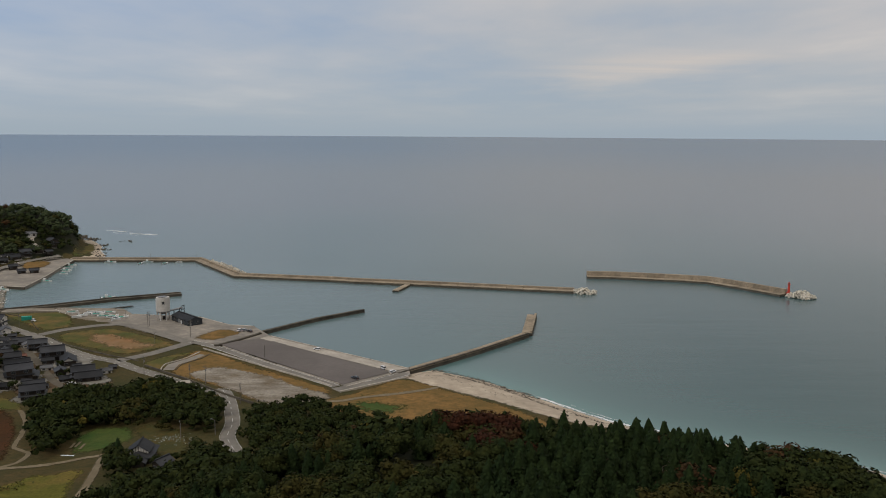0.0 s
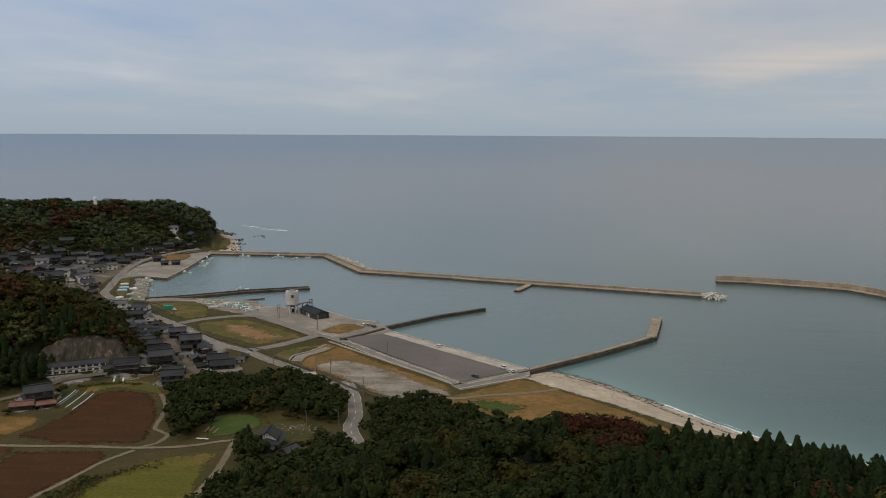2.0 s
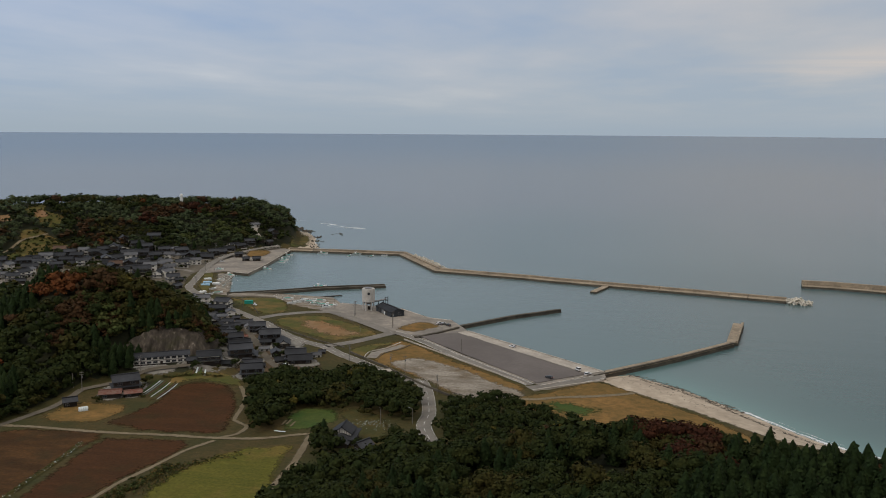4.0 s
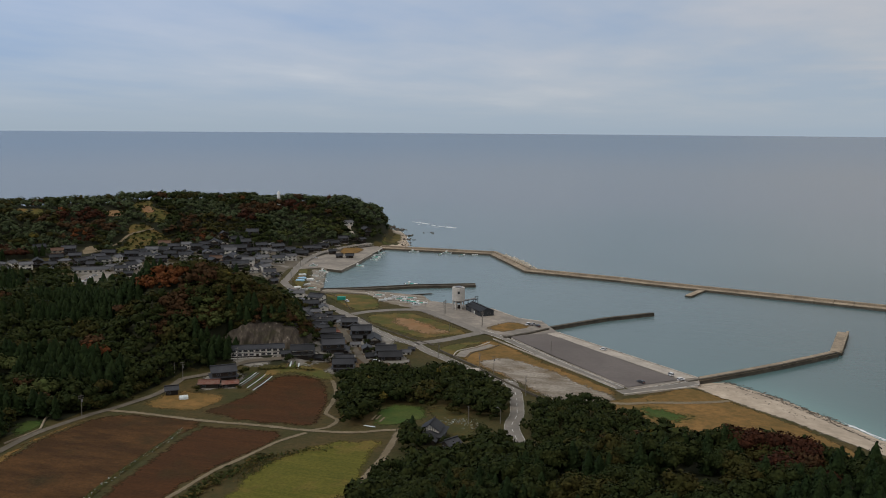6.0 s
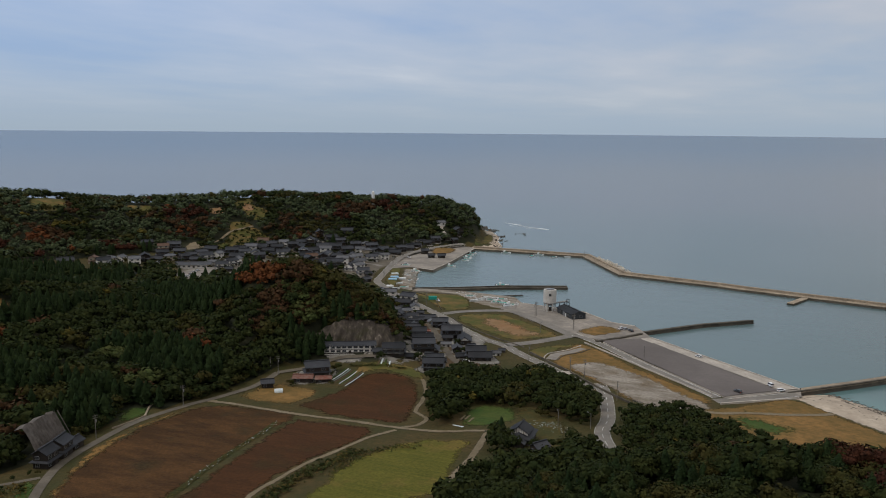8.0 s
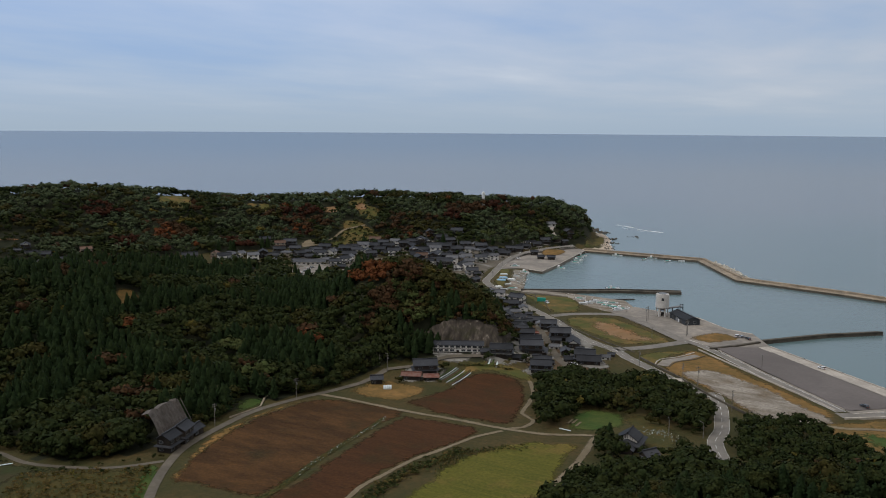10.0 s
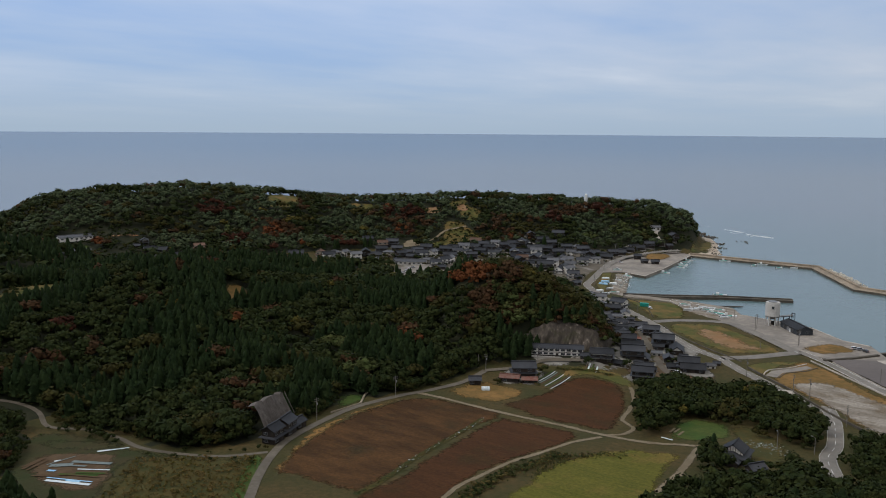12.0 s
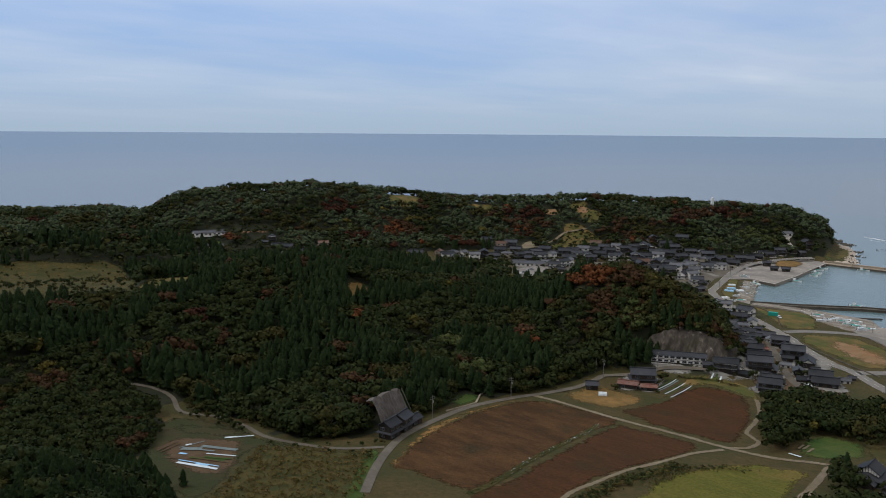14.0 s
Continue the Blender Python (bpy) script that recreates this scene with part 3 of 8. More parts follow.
def ribbon_sides(pts, width):
    d = np.gradient(pts, axis=0)
    d /= np.maximum(np.hypot(d[:, 0], d[:, 1]), 1e-6)[:, None]
    side = np.stack([-d[:, 1], d[:, 0]], 1)
    return pts + side * width / 2, pts - side * width / 2


def ribbon(name, line, width, material, lift=0.1, cols=3, rough=0.0):
    """A strip of even width laid over the ground."""
    pts = curve_points(line)
    a, b = ribbon_sides(pts, width)
    if rough:
        k = np.arange(len(pts))
        w = np.sin(k * 1.7) + np.sin(k * 0.73 + 1)
        a, b = a + (a - b) * (rough * w / 2)[:, None], b
    rows = [a + (b - a) * (j / (cols - 1)) for j in range(cols)]
    xy = np.stack(rows, 1).reshape(-1, 2)
    z = ground(xy[:, 0], xy[:, 1]) + lift
    z = z.reshape(len(pts), cols)
    z[:] = np.maximum(z, z.mean(1, keepdims=True))
    verts = np.column_stack([xy, z.ravel()])
    i = np.arange(len(pts) - 1)[:, None] * cols + np.arange(cols - 1)[None]
    i = i.ravel()
    faces = np.stack([i, i + cols, i + cols + 1, i + 1], 1)
    me = mesh_arrays(name, verts, faces, material)
    if rough:
        across = np.abs(np.linspace(-1, 1, cols)) ** 2
        me.attributes.new("rim", "FLOAT", "POINT").data.foreach_set("value", np.tile(across * 0.75, len(pts)).astype(np.float32))
    return new(name, me)


def patch(name, poly, material, lift=0.07, step=6.0, rounded=False, ragged=0.0, rough=0.0):
    """A piece of ground cover laid over the land."""
    if rounded:
        poly = [tuple(p) for p in curve_points(poly + poly[:1], step)[:-1]]
    edge = []
    fine = min(step, 1.8) if ragged else step
    for (x0, y0), (x1, y1) in zip(poly, poly[1:] + poly[:1]):
        n = max(1, int(math.hypot(x1 - x0, y1 - y0) / fine))
        edge += [(x0 + (x1 - x0) * k / n, y0 + (y1 - y0) * k / n) for k in range(n)]
    if ragged:
        edge = [(x + ragged * 1.6 * noise.noise(Vector((x * 0.31, y * 0.31, 1.5))) + ragged * 0.7 * noise.noise(Vector((x * 1.1, y * 1.1, 4.0))),
                 y + ragged * 1.6 * noise.noise(Vector((x * 0.31, y * 0.31, 7.5))) + ragged * 0.7 * noise.noise(Vector((x * 1.1, y * 1.1, 9.0)))) for x, y in edge]
    e = np.array(edge)
    gx, gy = np.meshgrid(np.arange(e[:, 0].min(), e[:, 0].max(), step), np.arange(e[:, 1].min(), e[:, 1].max(), step))
    gx, gy = gx.ravel(), gy.ravel()
    keep = inside(edge, gx, gy)
    keep &= line_distance(edge + edge[:1], gx, gy) > fine * 0.6
    pts = [Vector(p) for p in edge] + [Vector(p) for p in zip(gx[keep], gy[keep])]
    n = len(edge)
    v, _, f, *_ = delaunay_2d_cdt(pts, [(i, (i + 1) % n) for i in range(n)], [], 1, 1e-4)
    xy = np.array([tuple(p) for p in v])
    z = ground(xy[:, 0], xy[:, 1]) + lift
    if rough:
        z += [rough * (noise.noise(Vector((u * 0.35, v * 0.12, 2.0))) + 0.6 * noise.noise(Vector((u * 0.9, v * 0.9, 5.0)))) for u, v in xy]
    me = mesh_from(name, np.column_stack([xy, z]), f, material)
    if ragged:
        d = line_distance(edge + edge[:1], xy[:, 0], xy[:, 1])
        me.attributes.new("rim", "FLOAT", "POINT").data.foreach_set("value", np.clip(1 - d / (1.5 + 3.6 * ragged), 0, 1).astype(np.float32))
    return new(name, me)


def structure(ob, label, category):
    return tagged(ob, label, category, "", "structure")


# ---------------------------------------------------------------- ground and sea
def axis(lo, hi, step, far_lo, far_hi):
    core = list(np.arange(lo, hi + 0.1, step))
    left, right, g = [], [], step
    p = lo
    while p > far_lo:
        g *= 1.35
        p -= g
        left.append(p)
    p, g = hi, step
    while p < far_hi:
        g *= 1.35
        p += g
        right.append(p)
    return np.array(left[::-1] + core + right)


# overgrown ground beside the lane, and the wooded hill from the lane up
BRUSH = [(-420, 60), (-420, 150), (-384, 143), (-362, 149), (-345, 147), (-322, 141), (-308, 130), (-300, 120), (-301, 106), (-303, 60)]
WOODS = [
    [(-900, -40), (-344, 84), (-384, 146), (-360, 163), (-338, 166), (-308, 174), (-286, 172), (-276, 174), (-258, 194), (-264, 207), (-268, 232), (-268, 260), (-267, 289), (-261, 315), (-262, 355),
     (-256, 384), (-240, 420), (-228, 442), (-272, 507), (-312, 551), (-354, 600), (-389, 625), (-440, 545), (-520, 535), (-640, 470), (-900, 420)],
]


def build_ground():
    xs, ys = axis(-1500, 420, 5.0, -4400, 4400), axis(-60, 1120, 5.0, -4400, 1300)
    gx, gy = np.meshgrid(xs, ys)
    z = terrain(gx.ravel(), gy.ravel())
    under = np.zeros(len(z), bool)
    for poly, top in APRONS.values():
        under |= inside(poly, gx.ravel(), gy.ravel())
    z = np.where(under, np.minimum(z, 1.5), z)
    verts = np.column_stack([gx.ravel(), gy.ravel(), z])
    w = len(xs)
    i = (np.arange(len(ys) - 1)[:, None] * w + np.arange(w - 1)[None]).ravel()
    faces = np.stack([i, i + 1, i + w + 1, i + w], 1)
    me = mesh_arrays("ground", verts, faces, M["ground"])
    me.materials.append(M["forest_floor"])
    me.materials.append(M["sand"])
    cx, cy = verts[faces].mean(1)[:, 0], verts[faces].mean(1)[:, 1]
    a, b, c = hills(cx, cy)
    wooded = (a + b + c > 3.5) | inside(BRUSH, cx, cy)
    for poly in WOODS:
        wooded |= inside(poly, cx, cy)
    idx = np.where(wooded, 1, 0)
    s = shore(cx, cy)
    idx[(s < 14) & (cx > -60)] = 2
    idx[(s < 12) & (cx < -320) & (cy > 820)] = 2
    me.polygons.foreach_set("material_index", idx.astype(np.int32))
    me.polygons.foreach_set("use_smooth", np.ones(len(faces), bool))
    structure(new("ground", me), "rolling coastal ground with rough autumn grass and woods", "ground")


def build_sea():
    rr = np.array([0, 120, 200] + list(np.arange(240, 720, 8)) + list(np.geomspace(720, 4900, 70)))
    aa = np.radians(np.linspace(-115, 112, 260))
    r, a = np.meshgrid(rr, aa)
    x, y = -np.sin(a) * r, np.cos(a) * r
    z = 101 * np.clip((r - 1800) / 3100, 0, 1) ** 2
    verts = np.column_stack([x.ravel(), y.ravel(), z.ravel()])
    w = len(rr)
    i = (np.arange(len(aa) - 1)[:, None] * w + np.arange(w - 1)[None]).ravel()
    faces = np.stack([i, i + 1, i + w + 1, i + w], 1)
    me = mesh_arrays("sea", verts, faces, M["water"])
    me.polygons.foreach_set("use_smooth", np.ones(len(faces), bool))
    s = -shore(verts[:, 0], verts[:, 1])
    east = smooth((verts[:, 0] + 40) / 80)
    shoal = np.exp(-np.maximum(s, 0) / 16) * 0.8 * east + np.exp(-np.maximum(s, 0) / 90) * 0.14 * east + np.exp(-np.maximum(s, 0) / 60) * 0.15
    at = me.attributes.new("shoal", "FLOAT", "POINT")
    at.data.foreach_set("value", np.clip(shoal, 0, 1).astype(np.float32))
    structure(new("sea", me), "calm grey-green sea under an overcast sky", "water")


build_ground()
build_sea()

for key, mat in (("east_quay", "apron"), ("boatyard", "gravel"), ("west_quay", "apron")):
    poly, top = APRONS[key]
    structure(part("pavement", prism(bmesh.new(), poly, -3.0, top), M[mat]), "worn grey paved harbour apron with a concrete quay edge", "pavement")

# ---------------------------------------------------------------- ground cover and roads
structure(patch("parking_lot", APRONS["lot"][0], M["dark_asphalt"], 0.25, 12), "empty dark asphalt parking lot by the harbour", "parking lot")
structure(patch("quay_strip", [(-103, 510.5), (-98, 515.5), (-10.5, 443.5), (-18, 438)], M["pale_concrete"], 0.25, 12), "pale concrete strip along the quay", "pavement")
COVERS, LANES = [], []


def cover(name, mat, poly, label, ragged=0.6, lift=0.08):
    COVERS.append(poly)
    if mat in ("brown_field", "weedy_field", "green_field", "gravel"):
        cx, cy = np.mean(poly, axis=0)
        poly = [(cx + (x - cx) * 1.06, cy + (y - cy) * 1.06) for x, y in poly]
    structure(patch(name, poly, M[mat], lift, 3.2, rounded=True, ragged=ragged), label, name.replace("_", " "))


def lay_road(name, line, width, mat, label, lift=0.14):
    LANES.append((line, width))
    return structure(ribbon(name, line, width, M[mat], lift, 7 if mat in ("dirt", "dry_grass") else 3, 0.12 if mat in ("dirt", "dry_grass") else 0.0), label, name)


cover("field", "olive_grass", [(-232, 515), (-227, 528), (-206, 540), (-194, 535), (-148, 498), (-154, 487), (-169, 473), (-181, 474), (-217, 498)], "large grass field with a bare ochre middle", 1.3, 0.08)
cover("bare_patch", "bare_field", [(-218, 512), (-208, 528), (-190, 524), (-166, 503), (-152, 494), (-166, 480), (-188, 484)], "bare ochre earth in the middle of a field", 3.0, 0.13)
cover("field", "olive_grass", [(-300, 580), (-268, 590), (-254, 588), (-233, 556), (-231, 541), (-244, 529), (-268, 549)], "olive grass field beside the boatyard", 1.3, 0.08)
cover("field", "olive_grass", [(-157, 452), (-153, 465), (-138, 480), (-128, 478), (-139, 466), (-141, 440)], "small grass plot by the creek", 0.6, 0.04)
cover("field", "dry_grass", [(-136, 432), (-140, 462), (-130, 484), (-86.5, 445.5), (-53, 416.5), (-46, 408), (-46, 397), (-80, 386), (-101, 406), (-124, 424)], "dry autumn grass beside the harbour road", 1.3, 0.08)
cover("gravel_yard", "gravel", [(-127, 431), (-120, 441), (-110, 447), (-84, 433.4), (-61.5, 412), (-47, 399), (-45, 392), (-57, 381), (-68.6, 377), (-85, 391), (-106, 413)], "bare patchy gravel yard with dry grass edges", 1.4, 0.13)
cover("field", "dry_grass", [(-145, 509), (-143, 521), (-132, 537), (-119, 531), (-114, 524), (-129, 504)], "dry grass verge on the quay", 1.3, 0.08)
cover("field", "dry_grass", [(-38, 400), (-12, 426), (14, 404), (46, 368), (60, 330), (0, 340), (-55, 378)], "ochre grass slope behind the beach", 1.0, 0.08)
cover("meadow", "lawn", [(-33, 392), (-20, 388), (-8, 382), (-4, 370), (-14, 360), (-30, 362), (-38, 376)], "green grass patch behind the beach", 3.2, 0.14)
cover("meadow", "lawn", [(-40, 400), (-28, 403), (-14, 404), (-18, 396), (-32, 392)], "green grass patch beside a footpath", 2.6, 0.14)
cover("field", "weedy_field", [(-251, 289), (-240, 293), (-220, 297), (-206, 291), (-204, 266), (-199, 243), (-194, 218), (-190, 195), (-190, 190), (-202, 187), (-220, 185), (-228, 185), (-239, 203), (-247, 222), (-254, 246), (-256, 272)], "fallow weedy brown field", 1.3, 0.08)
cover("field", "brown_field", [(-205, 291), (-186, 292), (-169, 292), (-164, 288), (-165, 267), (-168, 245), (-168, 225), (-164, 203), (-186, 184), (-191, 210), (-197, 240), (-203, 270)], "bare red-brown field", 1.3, 0.08)
cover("field", "brown_field", [(-219, 309), (-215, 327), (-214, 340), (-217, 359), (-209, 372), (-194, 374), (-185, 368), (-173, 347), (-162, 318), (-162, 305), (-176, 303), (-193, 302)], "bare red-brown field below the village", 1.3, 0.08)
cover("garden_lawn", "olive_grass", [(-217, 336), (-222, 359), (-224, 381), (-203, 391), (-189, 385), (-178, 368), (-184, 371), (-207, 373), (-218, 360), (-214, 341)], "green grass strip with vegetable gardens", 1.3, 0.08)
cover("field", "green_field", [(-153, 232), (-156, 257), (-151, 274), (-145, 286), (-130, 295), (-124, 295), (-118, 266), (-113, 238), (-148, 209)], "mown yellow-green field", 1.3, 0.08)
cover("garden_lawn", "lawn", [(-140, 311), (-145, 339), (-139, 350), (-125, 349), (-117, 331), (-125, 315)], "green garden plot beside the grove", 1.3, 0.08)
cover("garden_lawn", "yellow_weeds", [(-127, 348), (-117, 354), (-98, 339), (-86, 300), (-98, 298), (-115, 324)], "dry patchy yard beside a farmhouse", 1.3, 0.08)
cover("yard", "dry_grass", [(-253, 305), (-250, 331), (-237, 337), (-220, 335), (-219, 309), (-236, 305)], "bare earth yard with a barn", 1.3, 0.08)
cover("verge", "dry_grass", [(-254, 292), (-259, 275), (-258, 250), (-253, 225), (-243, 205), (-229, 184), (-222, 181), (-236, 203), (-247, 229), (-254, 255), (-254, 277)], "dry grass bank along the farm lane", 0.6, 0.1)
cover("field", "yellow_weeds", [(-277, 159), (-260, 174), (-244, 187), (-239, 186), (-207, 153), (-240, 114), (-252, 131), (-269, 149)], "overgrown weedy field plot", 1.0, 0.08)
# cover toned dark to hold the valley's shade
cover("meadow", "shade_grass", [(-310, 126), (-330, 140), (-334, 154), (-308, 166), (-288, 166), (-268, 172), (-258, 171), (-276, 157), (-253, 133), (-244, 116), (-262, 112), (-285, 114)], "rough grass darkened for valley shade round the garden plots", 1.0, 0.05)
cover("allotment", "soil", [(-306, 130), (-310, 144), (-290, 159), (-275, 151), (-259, 136), (-264, 128), (-284, 124)], "bare garden soil with film-covered beds", 1.3, 0.08)
cover("field", "shade_grass", [(-322, 140), (-326, 150), (-308, 164), (-285, 166), (-308, 146)], "grass clearing at the edge of the woods", 1.3, 0.08)
cover("field", "lawn", [(-246, 186), (-241, 190), (-208, 157), (-213, 151)], "bright grass verge beside the lane", 0.3, 0.12)
cover("field", "lawn", [(-268, 248), (-279, 262), (-278, 275), (-269, 274), (-262, 261)], "small lawn behind a fence", 1.3, 0.08)
cover("meadow", "olive_grass", [(-605, 740), (-604, 766), (-597, 774), (-581, 758), (-567, 757), (-550, 743), (-552, 727), (-563, 719), (-576, 728), (-589, 732)], "grassy terrace near the headland ridge", 1.3, 0.08)
cover("meadow", "bare_field", [(-596, 746), (-591, 757), (-572, 745), (-579, 733)], "bare ochre terrace on the headland", 0.5, 0.14)
cover("meadow", "olive_grass", [(-553, 638), (-553, 665), (-559, 684), (-555, 698), (-545, 708), (-526, 708), (-513, 694), (-513, 676), (-524, 653), (-535, 643)], "rough grass slope above the village", 1.3, 0.08)
cover("meadow", "bare_field", [(-618, 718), (-601, 728), (-590, 716), (-603, 706)], "small bare terrace on the headland", 0.5, 0.08)
cover("bare_ground", "dirt", [(-575, 635), (-576, 649), (-564, 653), (-554, 645), (-557, 634), (-564, 624)], "bare pale earth at the foot of the headland", 0.5, 0.08)
cover("scrub", "yellow_weeds", [(-481, 196), (-517, 214), (-592, 241), (-644, 247), (-656, 213), (-662, 152), (-496, 114), (-483, 156)], "yellow scrub clearing in the woods", 1.3, 0.08)
cover("scrub", "olive_grass", [(-465, 232), (-511, 251), (-538, 239), (-517, 213), (-476, 196)], "pale green scrub clearing in the woods", 1.3, 0.1)
cover("meadow", "olive_grass", [(-547, 672), (-566, 686), (-574, 704), (-560, 716), (-543, 712), (-525, 702)], "terraced grass slope on the headland", 1.3, 0.06)
cover("meadow", "olive_grass", [(-718, 574), (-751, 606), (-740, 640), (-705, 609)], "pale scrub slope on the headland", 1.3, 0.06)
cover("meadow", "olive_grass", [(-668, 651), (-686, 671), (-668, 689), (-650, 671)], "small scrub slope on the headland", 1.3, 0.06)
cover("field", "bare_field", [(-748, 412), (-754, 416), (-744, 440), (-738, 436)], "bare earth terraces beside a hamlet", 1.0, 0.06)
cover("field", "lawn", [(-742, 367), (-758, 375), (-748, 391), (-731, 383)], "mown lawn between two long halls", 1.0, 0.06)
cover("scrub", "yellow_weeds", [(-14, 222), (-7, 228), (6, 220), (9, 211), (1, 205), (-14, 211)], "overgrown grassy glade among the near trees", 1.3, 0.08)
cover("scrub", "dry_grass", [(-414, 298), (-437, 314), (-440, 328), (-428, 330), (-408, 318)], "ochre scrub clearing in the cedar woods", 1.3, 0.08)
cover("parking_lot", "apron", [(-496, 533), (-499, 569), (-475, 581), (-456, 554), (-455, 512), (-469, 505)], "pale village parking lot", 1.3, 0.08)
cover("shore_grass", "olive_grass", [(-365, 858), (-383, 946), (-378, 961), (-352, 897), (-352, 844)], "grassy spit at the foot of the headland", 1.3, 0.08)
cover("field", "olive_grass", [(-366, 671), (-357, 680), (-342, 648), (-319, 598), (-324, 593), (-340, 613), (-352, 641)], "grass plot beside the west quay", 0.8, 0.1)
cover("boat_slope", "gravel", [(-356, 680), (-346, 688), (-340, 682), (-327, 653), (-311, 618), (-304, 600), (-318, 599), (-341, 648)], "pale gravel slope where boats are drawn up", 0.8, 0.06)
cover("field", "dry_grass", [(-375, 776), (-379, 798), (-361, 810), (-356, 780), (-366, 768)], "dry grass plot on the west quay", 0.5, 0.3)
cover("beach", "sand", [(-14, 428), (4, 447), (28, 430), (49, 406), (66, 384), (83, 364), (98, 353), (120, 338), (170, 314), (160, 300), (110, 325), (78, 342), (60, 352), (46, 368), (30, 386), (10, 404)], "pale sandy beach with scattered driftwood", 0.8, 0.14)
cover("village_ground", "lane", [(-486, 519), (-515, 580), (-490, 616), (-452, 664), (-438, 715), (-408, 760), (-391, 757), (-375, 699), (-372, 661), (-345, 595), (-358, 585), (-399, 623), (-431, 599), (-455, 556)], "grey paved yards between the village houses", 1.0, 0.06)
cover("village_ground", "soil", [(-294, 539), (-290, 552), (-230, 494), (-187, 450), (-161, 424), (-156, 408), (-170, 402), (-195, 391), (-209, 412), (-230, 439)], "bare yards between the village houses", 1.0, 0.05)


def cliff_face(low, high, z0, z1):
    """A steep eroded rock face between a foot line and a crest line, gullied from top to bottom."""
    a, b = curve_points(low, 0.8), curve_points(high, 0.8)
    cols, rows = 56, 16
    a = np.stack([np.interp(np.linspace(0, 1, cols), np.linspace(0, 1, len(a)), a[:, k]) for k in (0, 1)], 1)
    b = np.stack([np.interp(np.linspace(0, 1, cols), np.linspace(0, 1, len(b)), b[:, k]) for k in (0, 1)], 1)
    out = a - b
    out /= np.hypot(out[:, 0], out[:, 1])[:, None]
    vs, fs = [], []
    for j in range(rows + 2):
        f = min(j / rows, 1.0)
        for i in range(cols):
            end = math.sin(math.pi * i / (cols - 1)) ** 0.45
            crest = z0 + (z1 - z0) * end + 1.6 * noise.noise(Vector((i * 0.21, 0.0, 5.0)))
            bulge = 1.5 * noise.noise(Vector((i * 0.33, f * 1.1, 2.0))) + 0.7 * noise.noise(Vector((i * 0.9, f * 2.6, 8.0)))
            p = a[i] + (b[i] - a[i]) * f ** 1.35 + out[i] * bulge * math.sin(math.pi * min(f + 0.12, 1.0))
            if j > rows:
                p = b[i] - out[i] * 11.0
            vs.append((p[0], p[1], z0 - 2.5 + (crest - z0 + 2.5) * f + 0.5 * noise.noise(Vector((i * 0.5, f * 3, 3.0))) - (0.8 if j > rows else 0.0)))
    for j in range(rows + 1):
        for i in range(cols - 1):
            k = j * cols + i
            fs.append((k, k + 1, k + cols + 1, k + cols))
    COVERS.append([tuple(p) for p in a] + [tuple(p) for p in b[::-1]])
    ledge = [tuple(p) for p in b] + [tuple(p - q * 11) for p, q in zip(b[::-1], out[::-1])]
    structure(new("cliff", mesh_from("cliff", vs, fs, M["cliff"])), "bare eroded cliff of brown rock with vertical gullies", "cliff")
    return ledge, b[0][0], b[-1][0], z0, z1


CLIFF = cliff_face([(-259, 379), (-249, 389), (-240, 394), (-231, 398), (-220, 404)], [(-261, 387), (-252, 397), (-242, 403), (-232.5, 407.5), (-220, 413)], 8.0, 22.5)


def footing(x, y):
    """Height of the ground, or of the ledge on top of the cliff."""
    ledge, x0, x1, z0, z1 = CLIFF
    top = z0 - 1.0 + (z1 - z0) * np.sin(math.pi * np.clip((x - x0) / (x1 - x0), 0, 1)) ** 0.45
    return np.where(inside(ledge, x, y), np.maximum(ground(x, y), top), ground(x, y))


lay_road("road", [(-66, 296), (-80, 329), (-83, 350), (-88, 370), (-93, 387), (-101, 406), (-104, 400), (-126, 419), (-139, 430), (-158, 445), (-172, 458), (-190, 468), (-213, 487), (-230, 505), (-268, 537), (-300, 564), (-316, 579), (-334, 597), (-345, 611), (-352, 630), (-361, 655), (-370, 680), (-382, 718), (-387, 750), (-386, 775), (-376, 810), (-364, 838)], 6.0, "road", "two-lane coast road with a worn centre line", 0.14)
lay_road("road", [(-143, 503), (-125, 489.8), (-91.6, 456.3), (-56.6, 422.9), (-45, 411.5)], 5.4, "road", "straight harbour road with white edge lines", 0.14)
lay_road("road", [(-45, 405), (-27, 419), (-10, 435)], 7, "road", "short harbour road to the jetty", 0.14)
lay_road("road", [(-172, 460), (-160, 472), (-150, 488), (-143, 500)], 7.4, "road", "side road to the harbour", 0.14)
lay_road("road", [(-241, 520), (-231, 534), (-208, 548), (-190, 542), (-143, 500)], 7, "road", "harbour road round the field", 0.14)
lay_road("lane", [(-255, 347), (-253, 328), (-254, 311), (-257, 297), (-260, 284), (-262, 257), (-256, 228), (-249, 207), (-239, 191), (-227, 176), (-213, 161)], 3.5, "lane", "narrow paved farm lane", 0.18)
lay_road("lane", [(-244, 194), (-254, 180), (-269, 172), (-287, 167), (-307, 168), (-325, 165), (-339, 156), (-356, 160), (-370, 157), (-383, 147)], 2.2, "lane", "narrow lane along the edge of the woods", 0.14)
lay_road("track", [(-257, 295), (-237, 298), (-210, 297), (-181, 298), (-159, 298), (-140, 301), (-131, 307), (-123, 311)], 3.0, "dirt", "pale dirt track between the fields", 0.16)
lay_road("track", [(-158, 295), (-163, 281), (-165, 264), (-168, 245), (-168, 228), (-168, 214), (-164, 197)], 2.4, "dirt", "curving dirt track beside the green field", 0.16)
lay_road("track", [(-123, 310), (-120, 296), (-116, 275), (-114, 255), (-110, 237)], 3.6, "dirt", "dirt track to the farmhouse", 0.16)
